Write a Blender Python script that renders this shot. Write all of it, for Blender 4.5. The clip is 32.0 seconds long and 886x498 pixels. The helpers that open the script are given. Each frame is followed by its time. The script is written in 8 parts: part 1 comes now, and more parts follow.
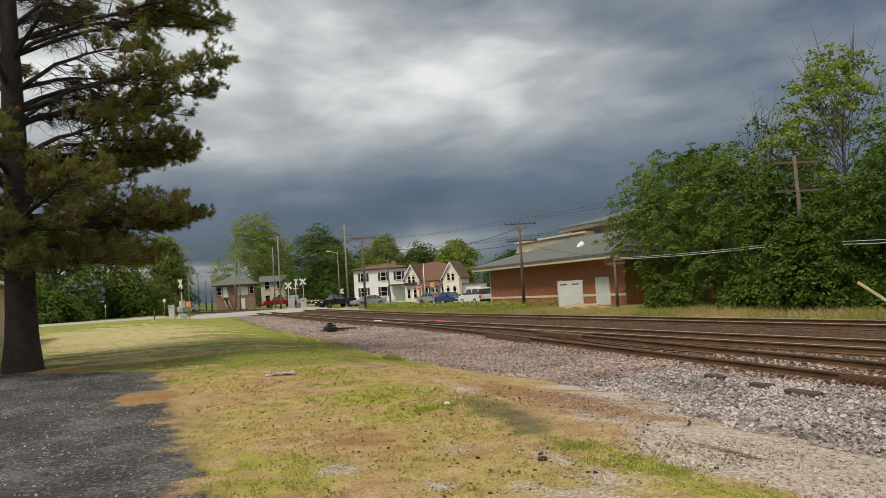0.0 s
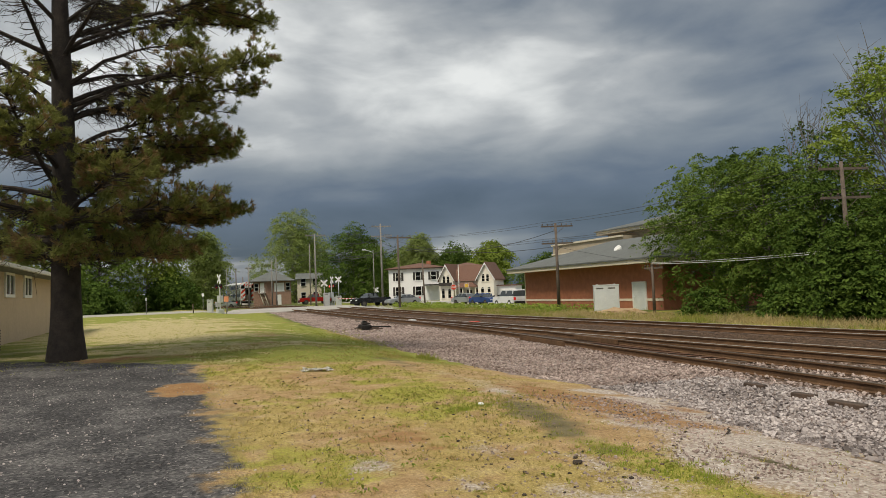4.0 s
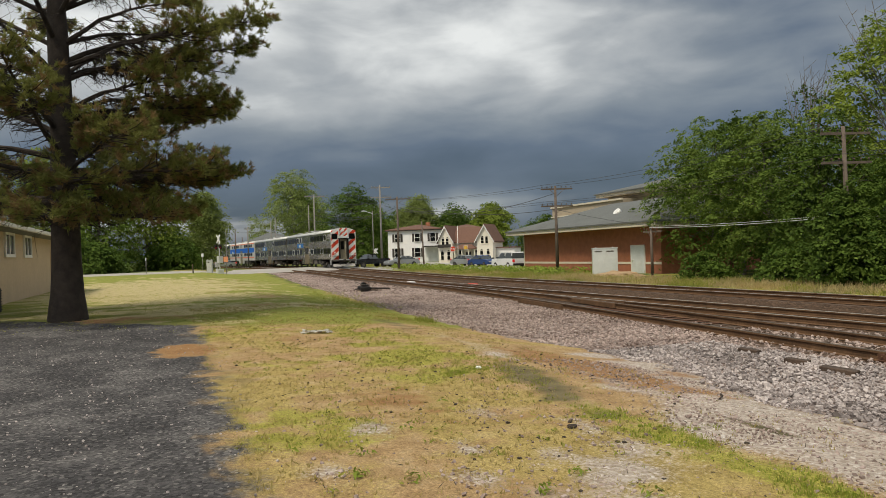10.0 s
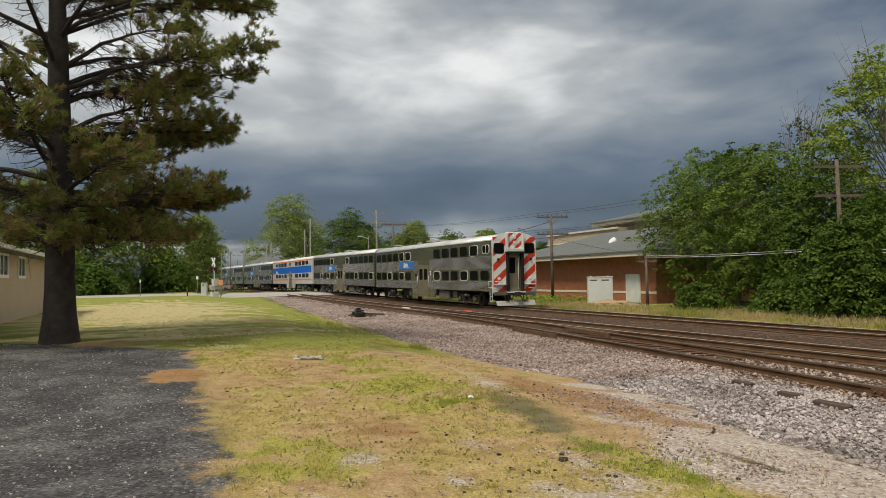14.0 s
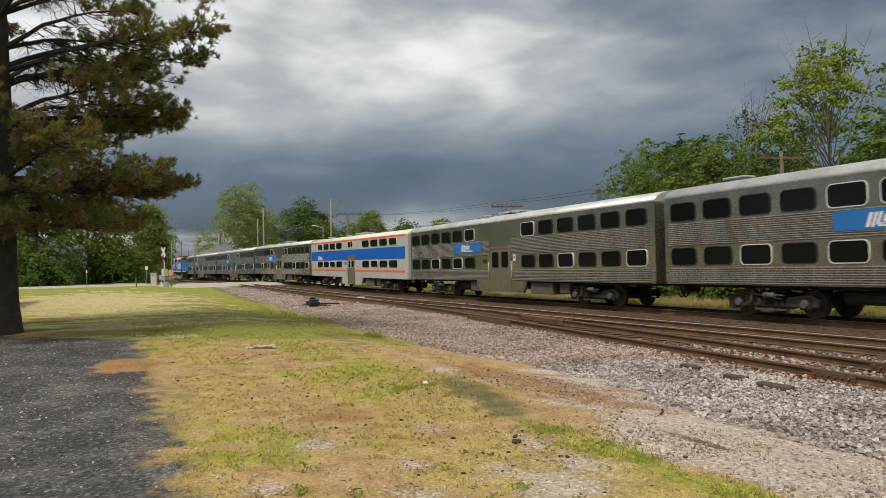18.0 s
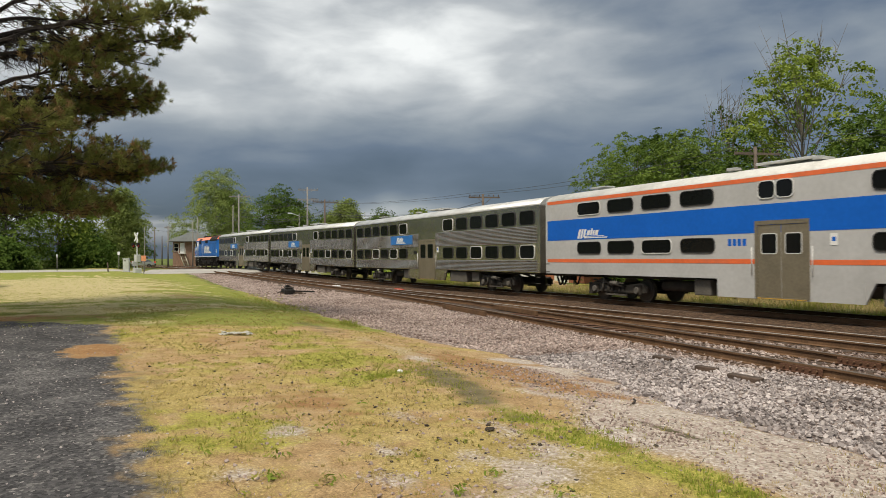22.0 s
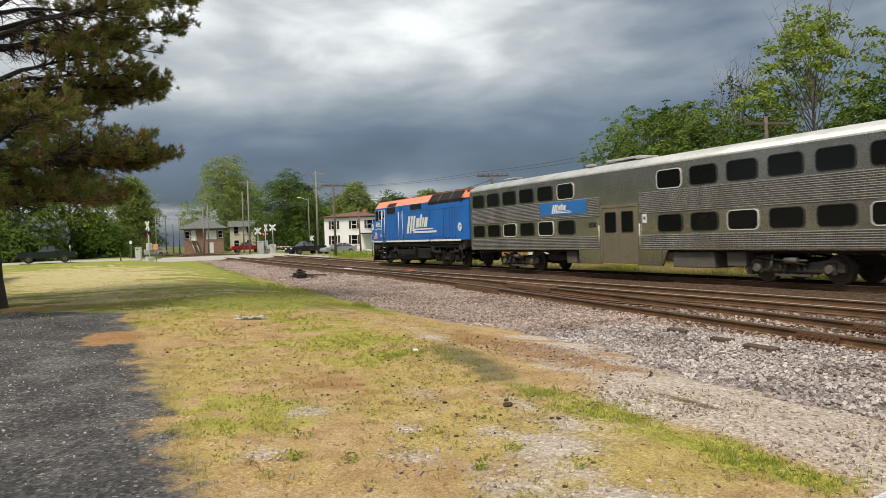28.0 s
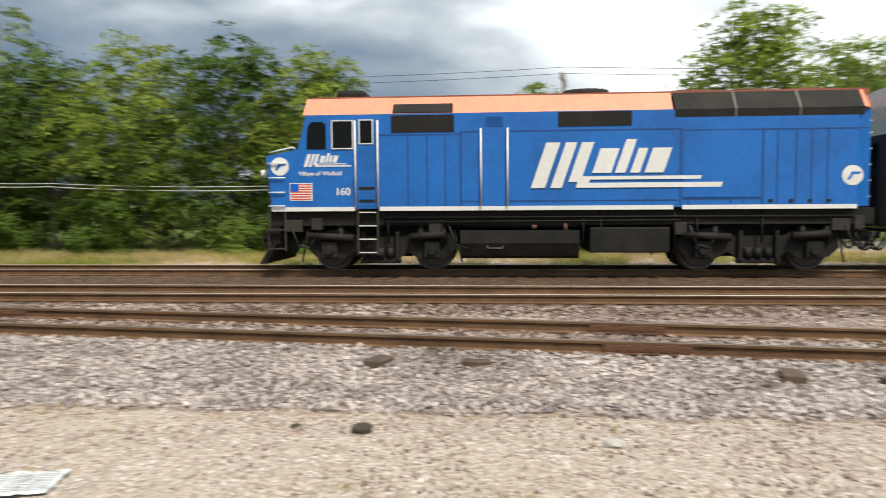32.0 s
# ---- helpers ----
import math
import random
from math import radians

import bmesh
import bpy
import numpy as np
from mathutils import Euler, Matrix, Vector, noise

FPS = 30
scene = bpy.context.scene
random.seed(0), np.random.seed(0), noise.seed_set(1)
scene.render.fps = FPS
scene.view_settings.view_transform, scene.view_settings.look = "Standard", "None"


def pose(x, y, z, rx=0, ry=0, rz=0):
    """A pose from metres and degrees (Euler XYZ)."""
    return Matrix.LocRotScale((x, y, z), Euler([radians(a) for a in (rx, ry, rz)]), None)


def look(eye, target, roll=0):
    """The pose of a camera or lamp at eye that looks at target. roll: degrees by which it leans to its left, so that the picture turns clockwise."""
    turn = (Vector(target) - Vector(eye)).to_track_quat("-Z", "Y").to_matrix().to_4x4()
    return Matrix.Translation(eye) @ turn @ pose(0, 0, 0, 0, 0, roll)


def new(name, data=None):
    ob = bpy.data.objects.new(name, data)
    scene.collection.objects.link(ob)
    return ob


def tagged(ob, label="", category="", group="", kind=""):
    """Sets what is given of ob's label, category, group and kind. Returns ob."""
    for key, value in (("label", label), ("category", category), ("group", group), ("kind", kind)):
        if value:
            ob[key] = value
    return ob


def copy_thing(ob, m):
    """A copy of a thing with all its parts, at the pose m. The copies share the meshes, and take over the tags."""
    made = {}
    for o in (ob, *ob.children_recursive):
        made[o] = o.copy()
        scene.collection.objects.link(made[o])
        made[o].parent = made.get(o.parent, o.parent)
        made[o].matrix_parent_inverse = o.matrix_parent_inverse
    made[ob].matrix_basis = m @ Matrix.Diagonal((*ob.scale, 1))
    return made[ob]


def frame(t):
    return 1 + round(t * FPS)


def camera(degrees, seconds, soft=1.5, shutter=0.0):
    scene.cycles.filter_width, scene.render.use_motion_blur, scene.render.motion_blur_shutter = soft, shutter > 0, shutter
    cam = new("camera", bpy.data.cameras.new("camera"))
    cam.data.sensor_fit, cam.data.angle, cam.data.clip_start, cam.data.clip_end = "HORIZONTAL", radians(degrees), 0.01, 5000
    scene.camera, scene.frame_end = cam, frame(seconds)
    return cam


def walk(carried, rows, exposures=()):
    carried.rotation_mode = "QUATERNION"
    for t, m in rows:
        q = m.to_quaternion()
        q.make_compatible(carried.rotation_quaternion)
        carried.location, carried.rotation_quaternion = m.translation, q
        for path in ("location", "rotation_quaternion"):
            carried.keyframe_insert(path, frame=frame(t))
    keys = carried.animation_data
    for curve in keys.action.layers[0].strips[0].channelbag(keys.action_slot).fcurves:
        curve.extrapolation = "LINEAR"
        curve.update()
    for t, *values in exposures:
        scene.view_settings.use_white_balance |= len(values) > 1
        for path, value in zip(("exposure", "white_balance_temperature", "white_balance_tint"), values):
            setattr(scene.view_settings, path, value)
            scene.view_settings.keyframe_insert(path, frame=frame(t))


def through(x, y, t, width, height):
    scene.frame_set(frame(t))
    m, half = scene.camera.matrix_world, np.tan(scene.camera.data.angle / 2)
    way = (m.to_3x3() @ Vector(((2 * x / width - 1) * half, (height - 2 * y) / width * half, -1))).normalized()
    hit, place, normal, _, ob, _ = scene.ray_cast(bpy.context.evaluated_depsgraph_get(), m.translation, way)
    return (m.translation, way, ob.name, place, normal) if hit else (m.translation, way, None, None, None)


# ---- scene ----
# ---- camera: held by a person who stands still and turns after the train ----
# seconds, place, heading (degrees to the right of +y), tilt up, lean to the left
PATH = [
    (0, -0.053, -0.014, 1.776, -66.65, 3.08, -3.57),
    (0.5, -0.064, -0.022, 1.776, -66.70, 3.25, -3.34),
    (1, -0.053, -0.034, 1.775, -66.82, 3.36, -3.05),
    (1.5, -0.066, -0.039, 1.773, -68.12, 3.51, -2.63),
    (2, -0.043, -0.040, 1.777, -68.60, 3.59, -2.70),
    (2.5, -0.062, -0.040, 1.769, -68.85, 3.63, -2.64),
    (4.5, -0.077, -0.039, 1.762, -69.65, 3.18, -2.02),
    (5, -0.051, -0.054, 1.769, -70.27, 3.39, -1.92),
    (5.5, -0.047, -0.056, 1.769, -70.69, 3.47, -2.01),
    (6, -0.035, -0.050, 1.770, -70.55, 3.53, -1.95),
    (6.5, -0.035, -0.055, 1.769, -70.55, 4.35, -1.44),
    (7, -0.045, -0.048, 1.797, -71.76, 3.28, -2.25),
    (7.5, -0.010, -0.053, 1.799, -70.88, 2.55, -1.11),
    (8, -0.019, -0.049, 1.791, -69.99, 2.13, -1.23),
    (8.5, -0.032, -0.061, 1.812, -69.76, 1.54, -0.22),
    (9, -0.018, -0.052, 1.818, -69.25, -0.23, -1.95),
    (9.5, -0.013, -0.057, 1.825, -69.31, 0.19, -1.87),
    (10, -0.030, -0.048, 1.819, -69.44, 0.25, -1.84),
    (10.5, -0.052, -0.036, 1.808, -69.69, 0.71, -1.79),
    (11, -0.033, -0.044, 1.807, -69.63, 0.73, -1.07),
    (11.5, -0.048, -0.036, 1.795, -70.04, -0.00, -0.39),
    (12, -0.028, -0.035, 1.810, -70.12, 0.15, -1.07),
    (12.5, -0.027, -0.036, 1.811, -68.88, 0.58, -1.31),
    (13, -0.034, -0.041, 1.808, -68.92, 1.92, -1.19),
    (13.5, -0.019, -0.026, 1.864, -69.23, 2.26, -1.12),
    (15.5, 0.003, -0.030, 1.813, -68.20, 2.20, -0.48),
    (16, -0.003, -0.012, 1.812, -67.88, 2.00, -0.71),
    (16.5, 0.012, -0.004, 1.812, -65.57, 1.58, -1.19),
    (17, 0.013, -0.007, 1.807, -65.38, 1.44, -1.59),
    (17.5, 0.005, -0.008, 1.804, -65.38, 1.36, -1.21),
    (18, 0.004, -0.021, 1.806, -65.59, 1.41, -1.17),
    (18.5, -0.009, -0.015, 1.798, -65.83, 1.50, -1.12),
    (19, 0.003, -0.017, 1.796, -65.83, 1.53, -1.04),
    (19.5, -0.003, -0.022, 1.793, -65.83, 1.51, -1.09),
    (20, 0.002, -0.021, 1.793, -65.78, 1.38, -1.38),
    (20.5, -0.010, -0.022, 1.783, -65.56, 1.21, -1.52),
    (21, -0.006, -0.012, 1.790, -65.34, 1.08, -2.74),
    (21.5, -0.008, -0.010, 1.794, -65.03, 1.23, -2.31),
    (22, -0.012, -0.013, 1.780, -63.77, 0.62, -0.30),
    (22.5, -0.001, -0.013, 1.783, -62.04, 0.53, -2.72),
    (23, -0.011, -0.036, 1.785, -62.75, 1.97, -0.92),
    (23.5, -0.022, -0.017, 1.788, -63.82, 1.96, -1.44),
    (24, -0.018, -0.030, 1.796, -63.19, 1.98, -1.68),
    (24.5, -0.016, -0.033, 1.776, -64.31, 0.79, -1.97),
    (25, -0.034, -0.029, 1.756, -64.43, -0.18, -2.12),
    (25.5, -0.031, -0.029, 1.757, -64.42, -0.35, -1.75),
    (27.5, -0.035, -0.044, 1.758, -64.67, -0.86, -1.75),
    (28, -0.033, -0.045, 1.753, -64.57, -0.90, -1.93),
    (28.5, -0.013, -0.043, 1.753, -64.39, -0.85, -2.13),
    (29, -0.013, -0.026, 1.757, -64.00, -0.72, -2.30),
    (29.5, -0.015, -0.011, 1.754, -63.43, -0.61, -2.11),
    (30, -0.006, -0.002, 1.749, -62.32, -0.62, -2.24),
    (30.5, -0.002, 0.080, 1.733, -56.30, -0.95, -1.86),
    (31, 0.087, 0.159, 1.760, -42.25, -1.58, -1.27),
    (31.5, 0.176, 0.238, 1.737, -25.30, -1.62, 0.22),
    (31.7, 0.226, 0.252, 1.734, -18.39, -2.56, -0.45),
    (31.8, 0.245, 0.268, 1.741, -13.92, -3.00, -0.46),
    (31.9, 0.264, 0.303, 1.735, -10.18, -3.28, -0.68),
    (32, 0.271, 0.331, 1.712, -4.73, -3.52, -0.36),
]


def view(x, y, z, heading, tilt, lean):
    a, b = radians(heading), radians(tilt)
    eye = Vector((x, y, z))
    return look(eye, eye + Vector((math.sin(a) * math.cos(b), math.cos(a) * math.cos(b), math.sin(b))), lean)


cam = camera(62.33, 32.0, 0.5, 0.2)
walk(cam, [(r[0], view(*r[1:])) for r in PATH], [(0.0, -0.23, 7000, 10), (13.0, -0.20, 7000, 10), (20.0, -0.06, 7000, 10), (25.0, 0.09, 6900, 9.5), (28.0, 0.10, 6900, 9.5), (30.0, -0.07, 6900, 9.5), (31.0, 0.32, 6850, 9), (32.0, 0.42, 6750, 8)])


# ---- sky and sun ----
def sky_world():
    w = bpy.data.worlds.new("sky")
    scene.world = w
    w.use_nodes = True
    nt = w.node_tree
    nt.nodes.clear()
    N, L = nt.nodes.new, nt.links.new
    out, bg = N("ShaderNodeOutputWorld"), N("ShaderNodeBackground")
    L(bg.outputs[0], out.inputs[0])
    co = N("ShaderNodeTexCoord")
    sep = N("ShaderNodeSeparateXYZ")
    L(co.outputs["Generated"], sep.inputs[0])

    def m(op, a, b=None, c=None, clamp=False):
        n = N("ShaderNodeMath")
        n.operation, n.use_clamp = op, clamp
        for i, v in enumerate((a, b, c)):
            if v is None:
                continue
            if isinstance(v, (int, float)):
                n.inputs[i].default_value = v
            else:
                L(v, n.inputs[i])
        return n.outputs[0]

    x, y, z = sep.outputs
    comb = N("ShaderNodeCombineXYZ")
    L(x, comb.inputs[0])
    L(y, comb.inputs[1])
    L(m("MULTIPLY", m("POWER", m("MAXIMUM", z, 0.0), 0.8), 2.6), comb.inputs[2])

    def clouds(scale, detail, rough, dist, off):
        mp = N("ShaderNodeMapping")
        mp.inputs["Location"].default_value = off
        L(comb.outputs[0], mp.inputs[0])
        n = N("ShaderNodeTexNoise")
        n.inputs["Scale"].default_value, n.inputs["Detail"].default_value = scale, detail
        n.inputs["Roughness"].default_value, n.inputs["Distortion"].default_value = rough, dist
        L(mp.outputs[0], n.inputs["Vector"])
        return n.outputs["Fac"]

    big = clouds(2.6, 3.0, 0.45, 0.25, (3.1, 1.7, 0.6))
    fine = clouds(7.0, 5.0, 0.5, 0.25, (0.3, 4.2, 1.1))

    def lobe(az, el, width):
        a, e = radians(az), radians(el)
        d = (math.sin(a) * math.cos(e), math.cos(a) * math.cos(e), math.sin(e))
        dot = m("ADD", m("ADD", m("MULTIPLY", x, d[0]), m("MULTIPLY", y, d[1])), m("MULTIPLY", z, d[2]))
        return m("POWER", m("MAXIMUM", dot, 0.0), width)

    # thin cloud over the far side, a white break in the north-east, a dark bank low in the west
    lit = m("SUBTRACT", 1.0, m("POWER", m("MULTIPLY", m("SUBTRACT", z, 0.265), 8.0), 2.0), clamp=True)
    light = m("ADD", m("MULTIPLY", m("MULTIPLY", lobe(-78, 14, 26), lit), LOBE_W), m("ADD", m("MULTIPLY", lobe(24, 22, 7), LOBE_E), m("ADD", m("MULTIPLY", lobe(-85, 60, 3), LOBE_UP), m("MULTIPLY", lobe(SUN_AZ, SUN_EL, 5), LOBE_SUN))))
    light = m("ADD", light, m("MULTIPLY", lobe(-101, 19, 60), 0.34))
    for az, el, w, k in ((-70.5, 3.6, 2600, 0.30), (-68, 3.9, 2600, 0.42), (-65.5, 3.5, 2600, 0.36), (-63, 3.2, 3000, 0.22)):
        light = m("ADD", light, m("MULTIPLY", lobe(az, el, w), k))
    tex = m("ADD", m("MULTIPLY", m("SUBTRACT", big, 0.5), 1.6), m("MULTIPLY", m("SUBTRACT", fine, 0.5), 0.9))
    up = m("MULTIPLY", m("SUBTRACT", z, 0.06), 5.0, clamp=True)
    v = m("ADD", m("ADD", m("MULTIPLY", m("MULTIPLY", tex, 0.80), m("MULTIPLY_ADD", up, 0.6, 0.4)), 0.10), m("ADD", light, m("MULTIPLY", up, 0.33)))
    v = m("SUBTRACT", v, m("MULTIPLY", m("SUBTRACT", 1.0, m("MULTIPLY", m("ABSOLUTE", m("SUBTRACT", z, 0.10)), 10.0), clamp=True), m("MULTIPLY", lobe(-72, 5, 9), 0.15)))
    ramp = N("ShaderNodeValToRGB")
    e = ramp.color_ramp.elements
    e[0].position, e[0].color = 0.0, (0.050, 0.080, 0.128, 1)
    e[1].position, e[1].color = 1.0, (0.82, 0.87, 0.905, 1)
    for pos, col in ((0.25, (0.100, 0.140, 0.208, 1)), (0.5, (0.222, 0.264, 0.316, 1)), (0.75, (0.44, 0.48, 0.52, 1))):
        el = e.new(pos)
        el.color = col
    L(v, ramp.inputs[0])
    # pale strip of far cloud along the horizon
    band = m("MULTIPLY", m("SUBTRACT", 1.0, m("MULTIPLY", m("ABSOLUTE", m("SUBTRACT", z, 0.045)), 34.0), clamp=True),
             m("MULTIPLY", m("SUBTRACT", clouds(3.2, 5.0, 0.5, 0.2, (7.7, 2.2, 0)), 0.52), 9.0, clamp=True), clamp=True)
    mix = N("ShaderNodeMix")
    mix.data_type = "RGBA"
    L(band, mix.inputs[0])
    L(ramp.outputs[0], mix.inputs[6])
    mix.inputs[7].default_value = (0.52, 0.55, 0.58, 1)
    # clear sky above the cloud
    sky = N("ShaderNodeTexSky")
    sky.sky_type, sky.sun_disc = "NISHITA", False
    sky.sun_elevation, sky.sun_rotation = radians(SUN_EL), radians(SUN_AZ)
    add = N("ShaderNodeMix")
    add.data_type, add.blend_type = "RGBA", "ADD"
    add.inputs[0].default_value = 0.012
    L(mix.outputs[2], add.inputs[6])
    L(sky.outputs[0], add.inputs[7])
    L(add.outputs[2], bg.inputs[0])
    bg.inputs[1].default_value = SKY_STRENGTH


SUN_EL, SUN_AZ = 57, 147  # the sun stands behind the camera, hazed by thin cloud
LOBE_W, LOBE_E, LOBE_UP, LOBE_SUN, SKY_STRENGTH = 0.54, 0.85, 0.26, 0.95, 1.06
sky_world()
sun = bpy.data.lights.new("sun", "SUN")
sun.energy, sun.angle, sun.color = 3.0, radians(12), (1.0, 0.93, 0.80)
_a, _e = radians(SUN_AZ), radians(SUN_EL)
sun_ob = new("sun", sun)
sun_ob.matrix_world = look((50 * math.sin(_a), 50 * math.cos(_a), 60), (0, 0, 60 - 50 * math.tan(_e)))


# ---- materials ----
def material(name, color, rough=0.8, metal=0.0, vary=0.25, scale=3.0, bump=0.0, bscale=40.0, spec=0.5, random_vary=0.0,
             second=None, second_scale=0.7, second_amount=0.5):
    """A surface colour with grain and stains at two scales, and a fine relief."""
    mt = bpy.data.materials.new(name)
    mt.use_nodes = True
    nt = mt.node_tree
    N, L = nt.nodes.new, nt.links.new
    b = nt.nodes["Principled BSDF"]
    b.inputs["Roughness"].default_value, b.inputs["Metallic"].default_value = rough, metal
    b.inputs["Specular IOR Level"].default_value = spec
    co = N("ShaderNodeTexCoord")
    n1 = N("ShaderNodeTexNoise")
    n1.inputs["Scale"].default_value, n1.inputs["Detail"].default_value = scale, 8
    n2 = N("ShaderNodeTexNoise")
    n2.inputs["Scale"].default_value, n2.inputs["Detail"].default_value = scale * 9, 4
    L(co.outputs["Object"], n1.inputs["Vector"])
    L(co.outputs["Object"], n2.inputs["Vector"])
    mx = N("ShaderNodeMath")
    mx.operation = "ADD"
    L(n1.outputs["Fac"], mx.inputs[0])
    L(n2.outputs["Fac"], mx.inputs[1])
    rg = N("ShaderNodeMapRange")
    rg.inputs[1].default_value, rg.inputs[2].default_value = 0.7, 1.3
    rg.inputs[3].default_value, rg.inputs[4].default_value = 1 - vary, 1 + vary
    L(mx.outputs[0], rg.inputs[0])
    last = rg.outputs[0]
    if random_vary:
        oi = N("ShaderNodeObjectInfo")
        r2 = N("ShaderNodeMapRange")
        r2.inputs[3].default_value, r2.inputs[4].default_value = 1 - random_vary, 1 + random_vary
        L(oi.outputs["Random"], r2.inputs[0])
        mm = N("ShaderNodeMath")
        mm.operation = "MULTIPLY"
        L(last, mm.inputs[0])
        L(r2.outputs[0], mm.inputs[1])
        last = mm.outputs[0]
    base = None
    if second:
        n3 = N("ShaderNodeTexNoise")
        n3.inputs["Scale"].default_value, n3.inputs["Detail"].default_value, n3.inputs["Roughness"].default_value = second_scale, 8, 0.62
        L(co.outputs["Object"], n3.inputs["Vector"])
        r3 = N("ShaderNodeMapRange")
        r3.inputs[1].default_value, r3.inputs[2].default_value, r3.inputs[4].default_value = 0.47, 0.66, second_amount
        L(n3.outputs["Fac"], r3.inputs[0])
        m3 = N("ShaderNodeMix")
        m3.data_type = "RGBA"
        L(r3.outputs[0], m3.inputs[0])
        m3.inputs[6].default_value, m3.inputs[7].default_value = (*color, 1), (*second, 1)
        base = m3.outputs[2]
    sc = N("ShaderNodeMix")
    sc.data_type, sc.blend_type = "RGBA", "MULTIPLY"
    sc.inputs[0].default_value = 1.0
    if base:
        L(base, sc.inputs[6])
    else:
        sc.inputs[6].default_value = (*color, 1)
    L(last, sc.inputs[7])
    L(sc.outputs[2], b.inputs["Base Color"])
    if bump:
        n4 = N("ShaderNodeTexNoise")
        n4.inputs["Scale"].default_value, n4.inputs["Detail"].default_value = bscale, 4
        L(co.outputs["Object"], n4.inputs["Vector"])
        bp = N("ShaderNodeBump")
        bp.inputs["Strength"].default_value, bp.inputs["Distance"].default_value = bump, 0.02
        L(n4.outputs["Fac"], bp.inputs["Height"])
        L(bp.outputs[0], b.inputs["Normal"])
    return mt


def leaf_material(name, a, c, through=0.35):
    """Leaves: two greens, leaf by leaf, that let some light through."""
    mt = bpy.data.materials.new(name)
    mt.use_nodes = True
    nt = mt.node_tree
    N, L = nt.nodes.new, nt.links.new
    b = nt.nodes["Principled BSDF"]
    g = N("ShaderNodeNewGeometry")
    co = N("ShaderNodeTexCoord")
    n = N("ShaderNodeTexNoise")
    n.inputs["Scale"].default_value, n.inputs["Detail"].default_value = 0.6, 3
    L(co.outputs["Object"], n.inputs["Vector"])
    ad = N("ShaderNodeMath")
    ad.operation = "MULTIPLY_ADD"
    L(g.outputs["Random Per Island"], ad.inputs[0])
    ad.inputs[1].default_value = 0.55
    L(n.outputs["Fac"], ad.inputs[2])
    rg = N("ShaderNodeMapRange")
    rg.inputs[1].default_value, rg.inputs[2].default_value = 0.4, 1.15
    L(ad.outputs[0], rg.inputs[0])
    mx = N("ShaderNodeMix")
    mx.data_type = "RGBA"
    L(rg.outputs[0], mx.inputs[0])
    mx.inputs[6].default_value, mx.inputs[7].default_value = (*a, 1), (*c, 1)
    L(mx.outputs[2], b.inputs["Base Color"])
    b.inputs["Roughness"].default_value = 0.75
    b.inputs["Specular IOR Level"].default_value = 0.12
    tr = N("ShaderNodeBsdfTranslucent")
    L(mx.outputs[2], tr.inputs[0])
    ms = N("ShaderNodeMixShader")
    ms.inputs[0].default_value = through
    L(b.outputs[0], ms.inputs[1])
    L(tr.outputs[0], ms.inputs[2])
    L(ms.outputs[0], nt.nodes["Material Output"].inputs[0])
    return mt


def glow(name, color, strength):
    mt = bpy.data.materials.new(name)
    mt.use_nodes = True
    b = mt.node_tree.nodes["Principled BSDF"]
    b.inputs["Base Color"].default_value = (*color, 1)
    b.inputs["Emission Color"].default_value = (*color, 1)
    b.inputs["Emission Strength"].default_value = strength
    return mt


STEEL = material("stainless_steel", (0.53, 0.50, 0.44), 0.27, 0.94, 0.16, 1.1, 0.05, 30, second=(0.355, 0.33, 0.27), second_scale=0.5, second_amount=0.6)
STEEL_DOOR = material("worn_steel_door", (0.26, 0.225, 0.160), 0.5, 0.5, 0.15, 1.6)
ROOF_STEEL = material("roof_steel", (0.68, 0.68, 0.66), 0.42, 0.45, 0.12, 0.9, second=(0.34, 0.33, 0.31))
CAR_WHITE = material("pale_grey_paint", (0.49, 0.49, 0.485), 0.45, 0.0, 0.08, 0.8, second=(0.37, 0.365, 0.355), second_scale=0.5, second_amount=0.5)
CAR_BLUE = material("blue_stripe_paint", (0.003, 0.120, 0.55), 0.5, 0.0, 0.08, 0.8, spec=0.25)
LOCO_BLUE = material("locomotive_blue_paint", (0.012, 0.142, 0.50), 0.42, 0.0, 0.12, 0.7, second=(0.015, 0.085, 0.29), second_scale=0.6, second_amount=0.5)
ORANGE = material("orange_paint", (0.80, 0.16, 0.05), 0.5, 0.0, 0.10, 0.8, second=(0.55, 0.17, 0.09), second_amount=0.6)
SALMON = material("faded_orange_paint", (0.86, 0.29, 0.18), 0.55, 0.0, 0.1, 0.7, second=(0.62, 0.20, 0.11), second_amount=0.5)
WHITE = material("white_paint", (0.78, 0.78, 0.76), 0.5, 0.0, 0.06, 1.0)
DIRTY_WHITE = material("dirty_white_paint", (0.70, 0.69, 0.65), 0.6, 0.0, 0.12, 1.0, second=(0.50, 0.47, 0.42))
RED = material("red_paint", (0.62, 0.055, 0.02), 0.45, 0.0, 0.1, 1.0)
BLACK = material("black_paint", (0.018, 0.017, 0.016), 0.7, 0.0, 0.3, 2.0, spec=0.2, second=(0.040, 0.032, 0.026))
UNDER = material("dirty_underframe", (0.034, 0.030, 0.026), 0.8, 0.0, 0.35, 2.5, 0.3, 20, spec=0.3, second=(0.070, 0.058, 0.046))
UNDER_GREY = material("dusty_grey_underframe", (0.12, 0.110, 0.095), 0.75, 0.0, 0.25, 2.0, 0.2, 20, second=(0.09, 0.08, 0.07))
UNDER_BLACK = material("oily_black_underframe", (0.014, 0.013, 0.012), 0.7, 0.0, 0.4, 2.5, 0.3, 20, spec=0.25, second=(0.032, 0.028, 0.023))
